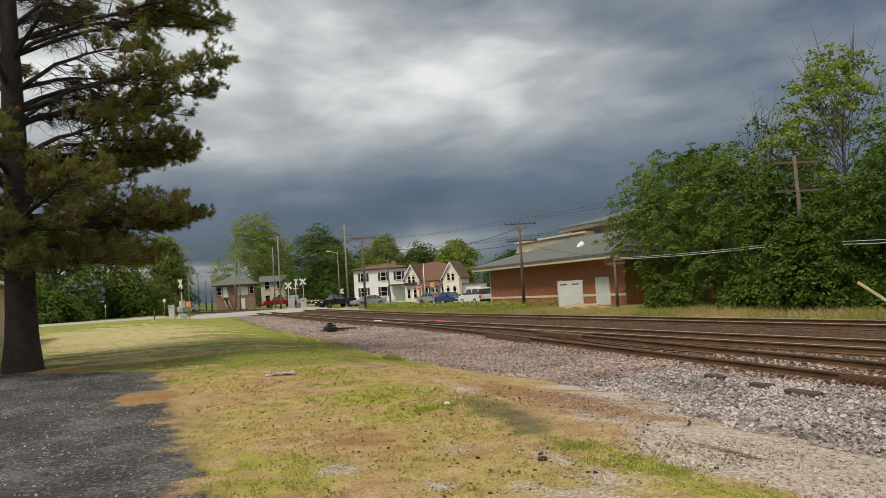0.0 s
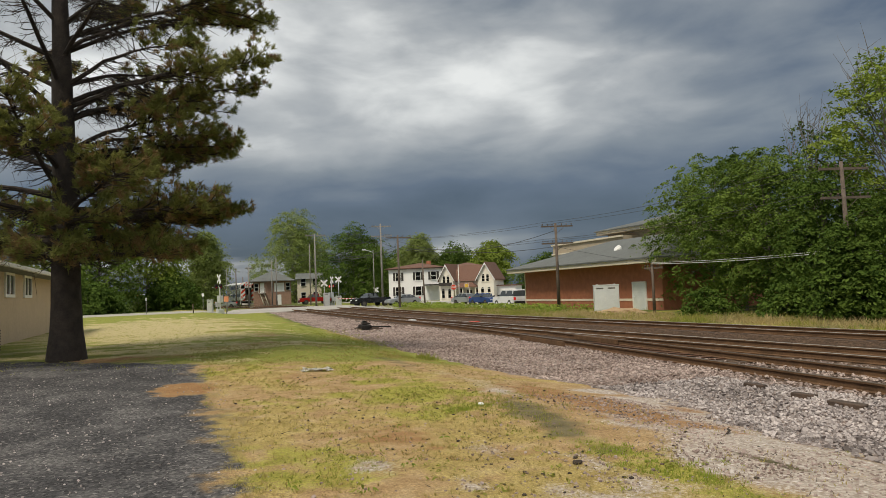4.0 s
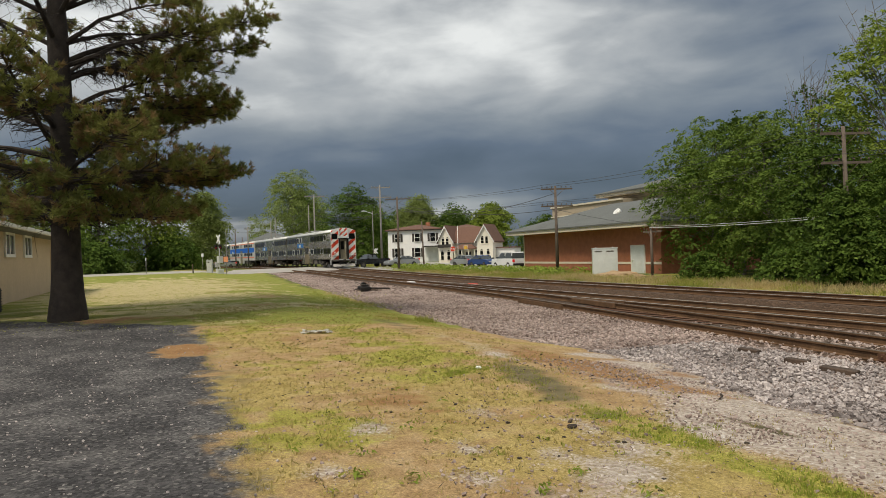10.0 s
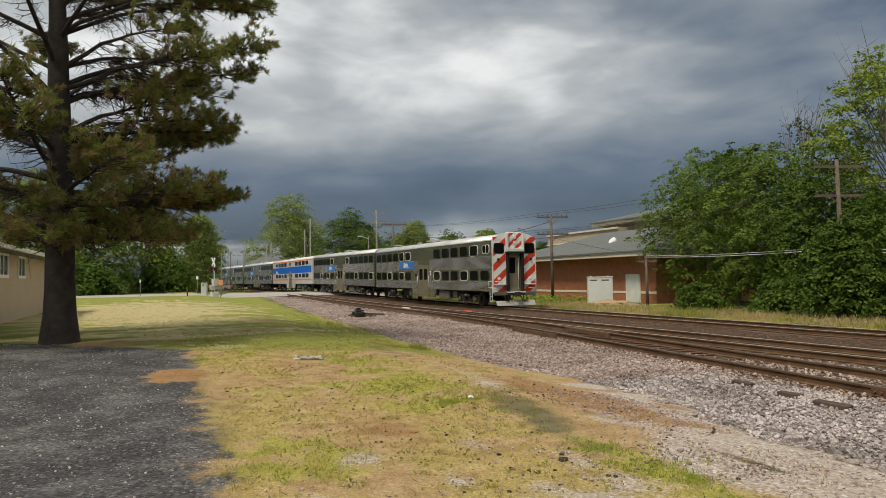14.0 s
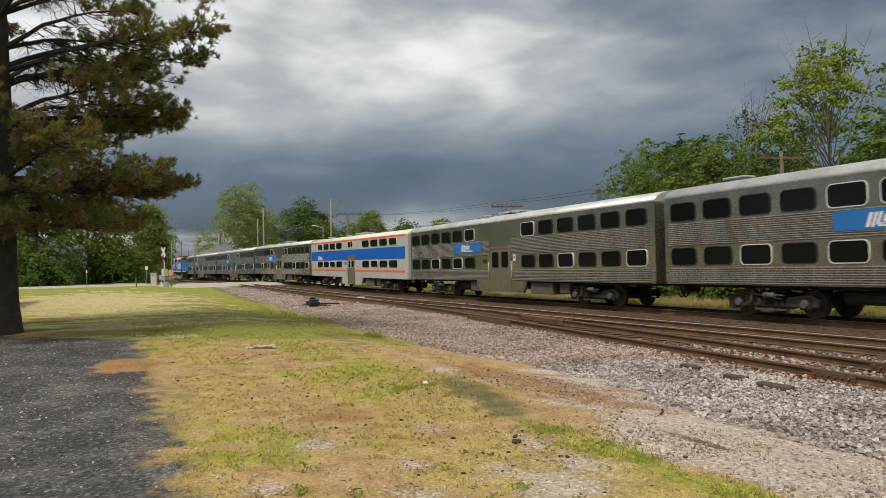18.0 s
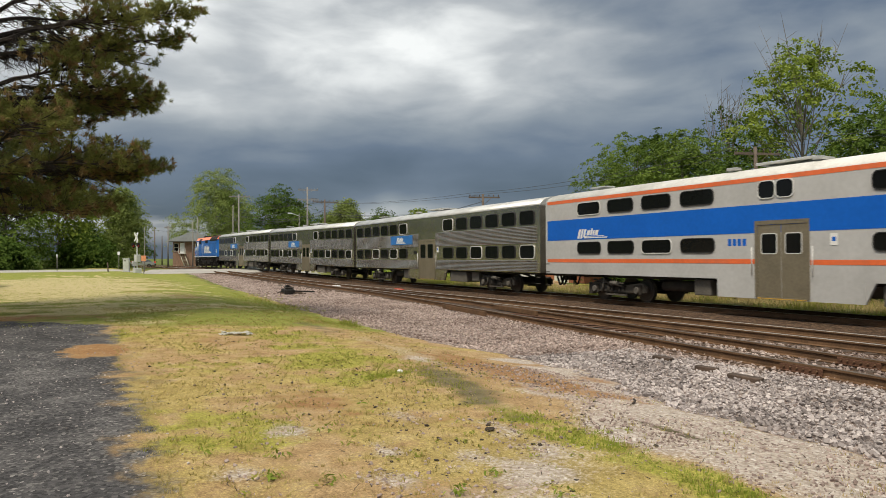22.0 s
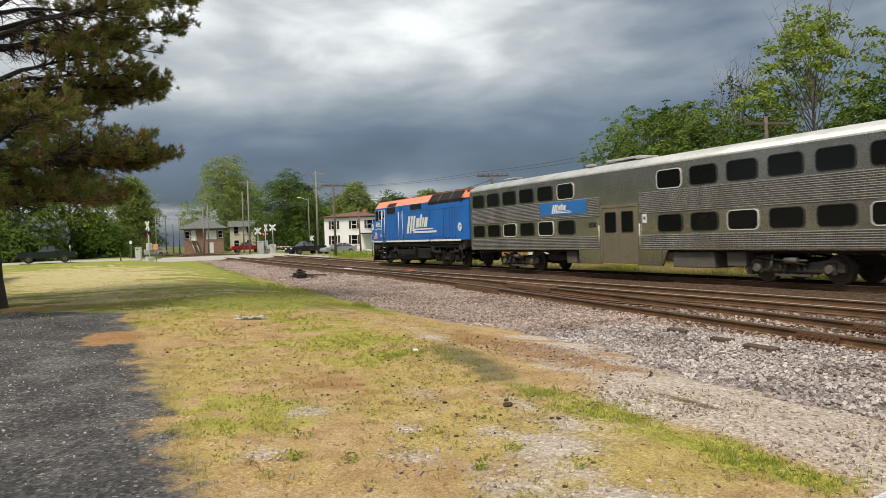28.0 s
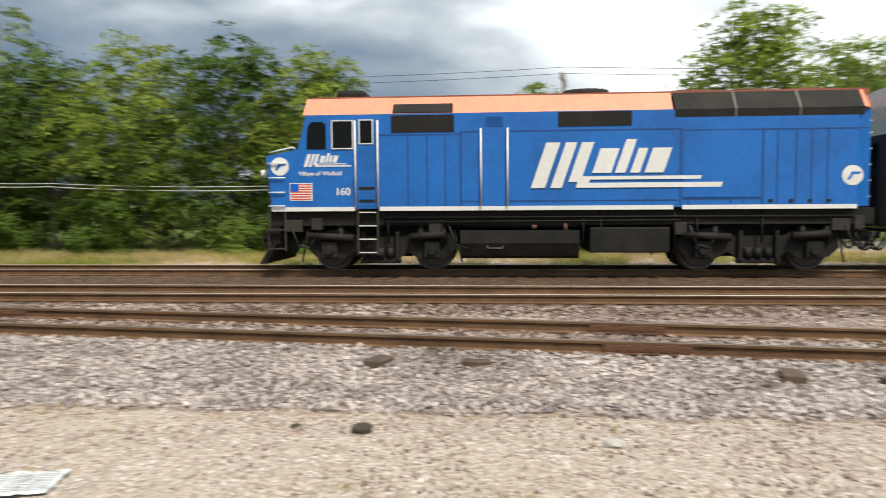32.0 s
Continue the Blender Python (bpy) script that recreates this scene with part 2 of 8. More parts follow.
WHEEL = material("wheel_steel", (0.12, 0.11, 0.10), 0.5, 0.6, 0.2, 4)
GLASS_DARK = material("dark_window_glass", (0.008, 0.009, 0.009), 0.10, 0.0, 0.1, 1.0, spec=0.22)
ALU = material("aluminium_frame", (0.72, 0.72, 0.70), 0.4, 0.15, 0.08, 2)
RUBBER = material("black_rubber", (0.02, 0.02, 0.02), 0.8, 0.0, 0.2, 3)
RUST = material("rusty_rail_steel", (0.150, 0.086, 0.048), 0.85, 0.0, 0.3, 3.0, 0.25, 50, spec=0.2, second=(0.070, 0.042, 0.026), second_scale=1.3)
RAIL_TOP = material("worn_rail_head", (0.60, 0.56, 0.50), 0.30, 0.6, 0.15, 2.0)
RAIL_TOP_DULL = material("dull_rail_head", (0.15, 0.115, 0.085), 0.45, 0.4, 0.2, 2.0)
ORANGE_RUST = material("orange_rust", (0.12, 0.055, 0.030), 0.9, 0.0, 0.3, 8, 0.3, 60)
TIE = material("weathered_tie_wood", (0.080, 0.056, 0.042), 0.9, 0.0, 0.35, 4.0, 0.5, 25, random_vary=0.3, second=(0.16, 0.095, 0.062))
POLE_WOOD = material("weathered_pole_wood", (0.13, 0.10, 0.08), 0.9, 0.0, 0.3, 2.0, 0.4, 12, second=(0.19, 0.16, 0.135), second_scale=0.8)
POLE_GREY = material("grey_pole_wood", (0.25, 0.235, 0.215), 0.9, 0.0, 0.2, 2.0)
BRICK_MAT = material("red_brick", (0.37, 0.138, 0.075), 0.85, 0.0, 0.2, 2.5, 0.3, 30, random_vary=0.16)
CREAM = material("cream_paint", (0.66, 0.60, 0.48), 0.6, 0.0, 0.06, 1.0)
SHINGLE = material("grey_shingles", (0.135, 0.145, 0.14), 0.9, 0.0, 0.22, 6.0, 0.4, 18, second=(0.10, 0.105, 0.10), second_scale=0.4)
SHINGLE_BROWN = material("brown_shingles", (0.16, 0.085, 0.06), 0.9, 0.0, 0.22, 5.0, 0.4, 15)
LIMESTONE = material("tan_stone", (0.42, 0.35, 0.26), 0.85, 0.0, 0.12, 1.0, 0.2, 6)
HOUSE_WHITE = material("white_clapboard", (0.82, 0.82, 0.81), 0.65, 0.0, 0.05, 1.0)
HOUSE_CREAM = material("cream_stucco", (0.80, 0.76, 0.66), 0.7, 0.0, 0.06, 1.0)
SIDING_TAN = material("tan_siding", (0.50, 0.385, 0.255), 0.7, 0.0, 0.08, 0.8)
DARK_TRIM = material("dark_trim", (0.04, 0.035, 0.03), 0.6)
GREY_METAL = material("pale_grey_cabinet_paint", (0.68, 0.71, 0.71), 0.5, 0.1, 0.1, 1.5, second=(0.55, 0.56, 0.53))
SILVER = material("aluminium_signal_paint", (0.60, 0.61, 0.60), 0.5, 0.2, 0.1, 2)
BARK = material("pine_bark", (0.050, 0.039, 0.032), 0.95, 0.0, 0.4, 5.0, 1.0, 12, second=(0.028, 0.023, 0.020), second_scale=4.0)
BARK_GREY = material("grey_bark", (0.17, 0.15, 0.125), 0.95, 0.0, 0.3, 3.0, 0.6, 14)
NEEDLE = leaf_material("pine_needles", (0.135, 0.160, 0.042), (0.33, 0.33, 0.105), 0.45)
NEEDLE_BROWN = leaf_material("brown_pine_needles", (0.19, 0.13, 0.055), (0.36, 0.245, 0.110), 0.3)
LEAF = leaf_material("bright_leaves", (0.130, 0.195, 0.026), (0.32, 0.39, 0.074), 0.34)
LEAF_DARK = leaf_material("dark_leaves", (0.048, 0.094, 0.016), (0.128, 0.195, 0.034), 0.28)
LEAF_MID = leaf_material("mid_green_leaves", (0.080, 0.138, 0.024), (0.195, 0.270, 0.052), 0.30)
LEAF_FAR = leaf_material("pale_far_leaves", (0.17, 0.225, 0.060), (0.32, 0.38, 0.120), 0.45)
GRASS = leaf_material("grass_blades", (0.30, 0.25, 0.085), (0.52, 0.43, 0.17), 0.4)
GRASS_GREEN = leaf_material("green_grass_blades", (0.23, 0.265, 0.050), (0.44, 0.43, 0.11), 0.45)
GRASS_FRESH = leaf_material("fresh_grass_blades", (0.21, 0.29, 0.040), (0.45, 0.49, 0.10), 0.45)
GRASS_DRY = leaf_material("dry_grass_blades", (0.42, 0.31, 0.14), (0.60, 0.49, 0.26), 0.35)
CAR_BLACK = material("black_car_paint", (0.012, 0.014, 0.018), 0.22, 0.0, 0.05, 1)
CAR_DARK = material("dark_green_car_paint", (0.022, 0.032, 0.036), 0.2, 0.2, 0.05, 1)
CAR_GLASS = material("tinted_car_glass", (0.05, 0.06, 0.066), 0.08, 0.0, 0.1, 1.0, spec=0.7)
CAR_RED = material("red_car_paint", (0.32, 0.012, 0.012), 0.25, 0.0, 0.05, 1)
CAR_BLUEP = material("blue_car_paint", (0.035, 0.075, 0.22), 0.25, 0.2, 0.05, 1)
CAR_SILVER = material("silver_car_paint", (0.42, 0.45, 0.47), 0.3, 0.5, 0.05, 1)
CAR_WHITEP = material("white_car_paint", (0.75, 0.76, 0.77), 0.25, 0.0, 0.04, 1)
TAIL = glow("tail_lamp", (0.5, 0.01, 0.008), 0.6)
WIRE = material("cable", (0.05, 0.05, 0.05), 0.6)
WIRE_PALE = material("pale_cable", (0.45, 0.45, 0.43), 0.6)
PAPER = material("newsprint", (0.62, 0.64, 0.66), 0.8, 0.0, 0.12, 6, second=(0.42, 0.44, 0.46), second_scale=9)
INK = material("grey_ink", (0.42, 0.43, 0.45), 0.8)
STONE = leaf_material("ballast_stone", (0.130, 0.111, 0.106), (0.63, 0.562, 0.540), 0.0)
STONE_BROWN = leaf_material("dusty_ballast_stone", (0.150, 0.106, 0.090), (0.55, 0.445, 0.400), 0.0)
CLOD = material("dark_clods", (0.055, 0.042, 0.032), 0.95, 0.0, 0.3, 20, 0.5, 60)
CONCRETE = material("concrete", (0.42, 0.40, 0.37), 0.85, 0.0, 0.12, 1.0, 0.2, 20)
YELLOW = material("yellow_paint", (0.70, 0.42, 0.06), 0.5)


# ---- mesh helpers ----
def part(name, bm, mat, parent=None, label=""):
    """Links a bmesh as one mesh object under a thing or a part."""
    me = bpy.data.meshes.new(name)
    bm.to_mesh(me)
    bm.free()
    for mt in mat if isinstance(mat, (list, tuple)) else (mat,):
        me.materials.append(mt)
    ob = new(name, me)
    ob.parent = parent
    if label:
        tagged(ob, label)
    return ob


def again(name, ob, m, parent):
    """Another object on the mesh of ob."""
    o = new(name, ob.data)
    o.parent = parent
    o.matrix_basis = m
    return o


def mesh_of(ob):
    """Keeps the mesh of a pattern piece and takes the piece away."""
    me = ob.data
    bpy.data.objects.remove(ob)
    return me


def on_mesh(name, me, m, parent):
    o = new(name, me)
    o.parent = parent
    o.matrix_basis = m
    return o


def thing(name, m, label, category, group="", kind=""):
    e = new(name)
    e.empty_display_size = 0.2
    e.matrix_basis = m
    return tagged(e, label, category, group, kind)


def box(bm, x0, x1, y0, y1, z0, z1, mi=0, bevel=0.0):
    m = Matrix.Translation(((x0 + x1) / 2, (y0 + y1) / 2, (z0 + z1) / 2)) @ Matrix.Diagonal((abs(x1 - x0), abs(y1 - y0), abs(z1 - z0), 1))
    vs = bmesh.ops.create_cube(bm, size=1, matrix=m)["verts"]
    fs = {f for v in vs for f in v.link_faces}
    for f in fs:
        f.material_index = mi
    if bevel:
        es = {e for v in vs for e in v.link_edges}
        bmesh.ops.bevel(bm, geom=list(es), offset=bevel, segments=2, affect="EDGES", profile=0.5, material=mi)
    return bm


def boxes(*args, bevel=0.0):
    bm = bmesh.new()
    for a in args:
        box(bm, *a, bevel=bevel)
    return bm


def rod(bm, p, q, r0, r1=None, n=8, mi=0):
    p, q = Vector(p), Vector(q)
    d = q - p
    m = Matrix.Translation((p + q) / 2) @ d.to_track_quat("Z", "Y").to_matrix().to_4x4()
    vs = bmesh.ops.create_cone(bm, cap_ends=True, segments=n, radius1=r0, radius2=r0 if r1 is None else r1, depth=d.length, matrix=m)["verts"]
    for f in {f for v in vs for f in v.link_faces}:
        f.material_index = mi
        f.smooth = len(f.verts) == 4
    return bm


def rods(*args, n=8):
    bm = bmesh.new()
    for a in args:
        rod(bm, *a, n=n)
    return bm


def loft(bm, rings, cap=True, closed=True, mi=0, smooth=False):
    """Quads between rings of equally many points."""
    rows = [[bm.verts.new(p) for p in ring] for ring in rings]
    n = len(rows[0])
    for a, b in zip(rows, rows[1:]):
        for i in range(n if closed else n - 1):
            f = bm.faces.new((a[i], a[(i + 1) % n], b[(i + 1) % n], b[i]))
            f.material_index, f.smooth = mi, smooth
    if cap:
        for row in (rows[0][::-1], rows[-1]):
            f = bm.faces.new(row)
            f.material_index = mi
    bmesh.ops.recalc_face_normals(bm, faces=bm.faces[:])
    return bm


def prism(bm, outline, axis, a, b, mi=0):
    """An outline (u, v) drawn out along an axis from a to b."""
    put = {"x": lambda u, v, w: (w, u, v), "y": lambda u, v, w: (u, w, v), "z": lambda u, v, w: (u, v, w)}[axis]
    return loft(bm, [[put(u, v, w) for u, v in outline] for w in (a, b)], mi=mi)


def pane_outline(w, h, r=0.12, n=4):
    """A rectangle with rounded corners, round the origin."""
    pts = []
    for cx, cz, a0 in ((w / 2 - r, h / 2 - r, 0), (r - w / 2, h / 2 - r, 90), (r - w / 2, r - h / 2, 180), (w / 2 - r, r - h / 2, 270)):
        for k in range(n + 1):
            a = radians(a0 + 90 * k / n)
            pts.append((cx + r * math.cos(a), cz + r * math.sin(a)))
    return pts


def pydata(name, verts, faces, mats, parent=None, midx=None, smooth=False):
    me = bpy.data.meshes.new(name)
    me.from_pydata([tuple(v) for v in verts] if not isinstance(verts, np.ndarray) else verts.tolist(), [], faces if isinstance(faces, list) else faces.tolist())
    for mt in mats if isinstance(mats, (list, tuple)) else (mats,):
        me.materials.append(mt)
    if midx is not None:
        me.polygons.foreach_set("material_index", np.asarray(midx, dtype=np.int32))
    if smooth:
        me.polygons.foreach_set("use_smooth", np.ones(len(me.polygons), dtype=bool))
    me.update()
    ob = new(name, me)
    ob.parent = parent
    return ob


def smooth01(t):
    t = min(1.0, max(0.0, t))
    return t * t * (3 - 2 * t)


# ---- lie of the land ----
def rail_z(x):
    """Height of the rail heads: level by the camera, rising to the street crossing."""
    return -0.06 + 0.42 * smooth01((-x - 45) / 55)


def curve_y(x):
    """How far the line has swung to the south-west of its straight part."""
    return -0.00041 * max(0.0, -x - 35) ** 2


TRACK_N, TRACK_M = 20.8, 15.4  # the two main lines


def siding_y(x):
    """The turnout track that leaves the middle line."""
    if x < -55:
        return TRACK_M
    return TRACK_M - (0.002 * (x + 55) ** 2 if x < -27 else 1.57 + 0.113 * (x + 27))


def ground_z(x, y):
    s = 0.34 * smooth01((-x - 11) / 16) * smooth01((7 - y) / 4) + 0.12 * smooth01((-x - 60) / 40)
    bed = rail_z(x) - 0.188
    n = -0.27 + 0.55 * smooth01((-x - 75) / 40)
    c = curve_y(x)
    a = smooth01((y - c - 5.2 - max(0, -x - 20) * 0.05) / 3.2)
    b = smooth01((y - c - 23.2) / 3.0)
    return (s * (1 - a) + bed * a) * (1 - b) + n * b


def branch_tube(verts, faces, pts, radii, n=6):
    """A tapered limb through points."""
    k0 = len(verts)
    for i, (p, r) in enumerate(zip(pts, radii)):
        d = (pts[min(i + 1, len(pts) - 1)] - pts[max(i - 1, 0)]).normalized()
        u = d.cross(Vector((0.3, 0.9, 0.1))).normalized()
        v = d.cross(u)
        for j in range(n):
            a = 2 * math.pi * j / n
            verts.append(p + u * (r * math.cos(a)) + v * (r * math.sin(a)))
    for i in range(len(pts) - 1):
        for j in range(n):
            faces.append([k0 + i * n + j, k0 + i * n + (j + 1) % n, k0 + (i + 1) * n + (j + 1) % n, k0 + (i + 1) * n + j])


def leaf_cloud(rng, centres, normals, size, narrow=0.6, jitter=0.45, far=False):
    """Leaves at given places, as bent quads or, far off, as triangles: arrays of vertices and faces."""
    n = len(centres)
    a = rng.normal(size=(n, 3)) * jitter + normals
    a /= np.linalg.norm(a, axis=1, keepdims=True) + 1e-9
    b = np.cross(a, rng.normal(size=(n, 3)))
    b /= np.linalg.norm(b, axis=1, keepdims=True) + 1e-9
    c = np.cross(a, b)
    s = size * rng.uniform(0.6, 1.35, (n, 1))
    l, w = b * s, c * s * narrow
    droop = -a * s * 0.22
    if far:
        v = np.stack([centres - l, centres + l * 0.6 - w * 1.2, centres + l * 0.6 + w * 1.2 + droop], 1).reshape(-1, 3)
        return v, np.arange(3 * n).reshape(n, 3)
    v = np.stack([centres - l, centres - w, centres + l + droop, centres + w], 1).reshape(-1, 3)
    return v, np.arange(4 * n).reshape(n, 4)


# ---- ground ----
def ground_material():
    mt = bpy.data.materials.new("ground")
    mt.use_nodes = True
    nt = mt.node_tree
    N, L = nt.nodes.new, nt.links.new
    b = nt.nodes["Principled BSDF"]
    b.inputs["Roughness"].default_value, b.inputs["Specular IOR Level"].default_value = 0.95, 0.15
    co = N("ShaderNodeTexCoord")

    def noise_tex(scale, detail=6, rough=0.6):
        n = N("ShaderNodeTexNoise")
        n.inputs["Scale"].default_value, n.inputs["Detail"].default_value, n.inputs["Roughness"].default_value = scale, detail, rough
        L(co.outputs["Object"], n.inputs["Vector"])
        return n.outputs["Fac"]

    def ramp(fac, stops):
        r = N("ShaderNodeValToRGB")
        e = r.color_ramp.elements
        e[0].position, e[0].color = stops[0][0], (*stops[0][1], 1)
        e[1].position, e[1].color = stops[-1][0], (*stops[-1][1], 1)
        for p, c in stops[1:-1]:
            e.new(p).color = (*c, 1)
        L(fac, r.inputs[0])
        return r.outputs[0]

    def voronoi(scale):
        v = N("ShaderNodeTexVoronoi")
        v.inputs["Scale"].default_value = scale
        L(co.outputs["Object"], v.inputs["Vector"])
        return v

    grain = noise_tex(26, 8, 0.7)
    fleck = noise_tex(62, 5, 0.75)
    mid = noise_tex(2.6, 8, 0.65)
    broad = noise_tex(0.35, 6, 0.6)
    broad2 = noise_tex(0.9, 9, 0.68)
    speck = voronoi(30)
    pebble = voronoi(17)
    sep = N("ShaderNodeSeparateColor")
    L(speck.outputs["Color"], sep.inputs[0])
    sep2 = N("ShaderNodeSeparateColor")
    L(pebble.outputs["Color"], sep2.inputs[0])

    def mixc(fac, a, c):
        m = N("ShaderNodeMix")
        m.data_type = "RGBA"
        L(fac, m.inputs[0])
        L(a, m.inputs[6])
        L(c, m.inputs[7])
        return m.outputs[2]

    def zone(name, soft=0.25, wob=0.5):
        at = N("ShaderNodeAttribute")
        at.attribute_name = name
        ad = N("ShaderNodeMath")
        ad.operation = "MULTIPLY_ADD"
        L(grain if name != "z_asphalt" else mid, ad.inputs[0])
        ad.inputs[1].default_value = wob
        L(at.outputs["Fac"], ad.inputs[2])
        r = N("ShaderNodeMapRange")
        r.interpolation_type = "SMOOTHSTEP"
        r.inputs[1].default_value, r.inputs[2].default_value = 0.5 + wob / 2 - soft / 2, 0.5 + wob / 2 + soft / 2
        L(ad.outputs[0], r.inputs[0])
        return r.outputs[0]

    def darken(col, fac, lo, hi):
        r = N("ShaderNodeMapRange")
        r.inputs[1].default_value, r.inputs[2].default_value, r.inputs[3].default_value, r.inputs[4].default_value = 0.3, 0.7, lo, hi
        L(fac, r.inputs[0])
        m = N("ShaderNodeMix")
        m.data_type, m.blend_type = "RGBA", "MULTIPLY"
        m.inputs[0].default_value = 1.0
        L(col, m.inputs[6])
        L(r.outputs[0], m.inputs[7])
        return m.outputs[2]

    far = ramp(broad, ((0.3, (0.085, 0.12, 0.03)), (0.7, (0.16, 0.18, 0.055))))
    dirt = darken(darken(ramp(mid, ((0.25, (0.275, 0.172, 0.084)), (0.5, (0.425, 0.288, 0.146)), (0.75, (0.53, 0.405, 0.240)))), grain, 0.65, 1.35), fleck, 0.55, 1.45)
    grass = darken(darken(ramp(mid, ((0.25, (0.28, 0.202, 0.073)), (0.5, (0.43, 0.330, 0.122)), (0.75, (0.53, 0.415, 0.184)))), grain, 0.6, 1.35), fleck, 0.55, 1.45)
    green = darken(darken(ramp(mid, ((0.25, (0.24, 0.232, 0.046)), (0.75, (0.45, 0.41, 0.10)))), grain, 0.6, 1.4), fleck, 0.6, 1.4)
    lawn = darken(ramp(mid, ((0.25, (0.175, 0.205, 0.040)), (0.75, (0.33, 0.335, 0.080)))), grain, 0.7, 1.3)
    straw = darken(ramp(mid, ((0.25, (0.40, 0.335, 0.155)), (0.75, (0.58, 0.50, 0.28)))), grain, 0.8, 1.2)
    gravel = darken(ramp(sep.outputs[0], ((0.0, (0.36, 0.30, 0.25)), (0.55, (0.48, 0.412, 0.352)), (0.9, (0.56, 0.495, 0.435)), (1.0, (0.68, 0.63, 0.59)))), grain, 0.75, 1.3)
    ballast = darken(ramp(sep2.outputs[0], ((0.0, (0.125, 0.093, 0.080)), (0.5, (0.285, 0.225, 0.198)), (1.0, (0.48, 0.405, 0.370)))), mid, 0.85, 1.15)
    asphalt = darken(ramp(sep.outputs[0], ((0.0, (0.042, 0.041, 0.043)), (0.8, (0.100, 0.097, 0.099)), (0.97, (0.17, 0.163, 0.158)), (1.0, (0.32, 0.30, 0.285)))), broad2, 0.75, 1.25)
    worn = ramp(broad2, ((0.46, (0, 0, 0)), (0.74, (0.55, 0.55, 0.55))))
    asphalt = mixc(worn, asphalt, darken(ramp(sep.outputs[0], ((0.0, (0.14, 0.133, 0.130)), (1.0, (0.38, 0.36, 0.345)))), grain, 0.6, 1.3))
    rust = darken(darken(ramp(mid, ((0.3, (0.284, 0.142, 0.062)), (0.7, (0.399, 0.251, 0.124)))), grain, 0.75, 1.25), fleck, 0.6, 1.4)
    dark = darken(ramp(mid, ((0.3, (0.095, 0.084, 0.045)), (0.7, (0.20, 0.175, 0.10)))), grain, 0.7, 1.3)
    oily = darken(ramp(sep2.outputs[0], ((0.0, (0.035, 0.024, 0.017)), (0.6, (0.092, 0.056, 0.036)), (1.0, (0.21, 0.14, 0.095)))), mid, 0.8, 1.2)

    col = far
    for name, c, soft in (("z_dirt", dirt, 0.4), ("z_grass", grass, 0.5), ("z_green", green, 0.5), ("z_lawn", lawn, 0.3), ("z_straw", straw, 0.5), ("z_gravel", gravel, 0.4),
                          ("z_rust", rust, 0.5), ("z_dark", dark, 0.5), ("z_ballast", ballast, 0.2), ("z_oily", oily, 0.4), ("z_asphalt", asphalt, 0.35)):
        col = mixc(zone(name, soft, 1.1 if name == "z_asphalt" else 1.3 if name in ("z_grass", "z_green", "z_gravel", "z_rust") else 0.7), col, c)
    L(col, b.inputs["Base Color"])
    bp = N("ShaderNodeBump")
    bp.inputs["Strength"].default_value, bp.inputs["Distance"].default_value = 0.6, 0.03
    ad = N("ShaderNodeMath")
    ad.operation = "ADD"
    L(grain, ad.inputs[0])
    L(fleck, ad.inputs[1])
    ad2 = N("ShaderNodeMath")
    ad2.operation = "ADD"
    L(ad.outputs[0], ad2.inputs[0])
    L(pebble.outputs["Distance"], ad2.inputs[1])
    L(ad2.outputs[0], bp.inputs["Height"])
    L(bp.outputs[0], b.inputs["Normal"])
    return mt


def steps(*spans):
    out = []
    for a, b, d in spans:
        n = max(1, round((b - a) / d))
        out += [a + (b - a) * i / n for i in range(n)]
    return out + [spans[-1][1]]


def wob(x, y, s, k=0.0):
    return noise.noise(Vector((x * s + k, y * s - k, k)))


def soft(v, w):
    """0.5 where v is nought, rising to 1 over the width w."""
    return min(1.0, max(0.0, 0.5 + v / w))


def ballast_edge(x):
    return 6.45 + 1.15 * smooth01((-x - 6.6) / 3.6) - 0.5 * smooth01((-x - 12) / 5) + max(0.0, -x - 22) * 0.055 + (0.12 * max(0, x - 2))


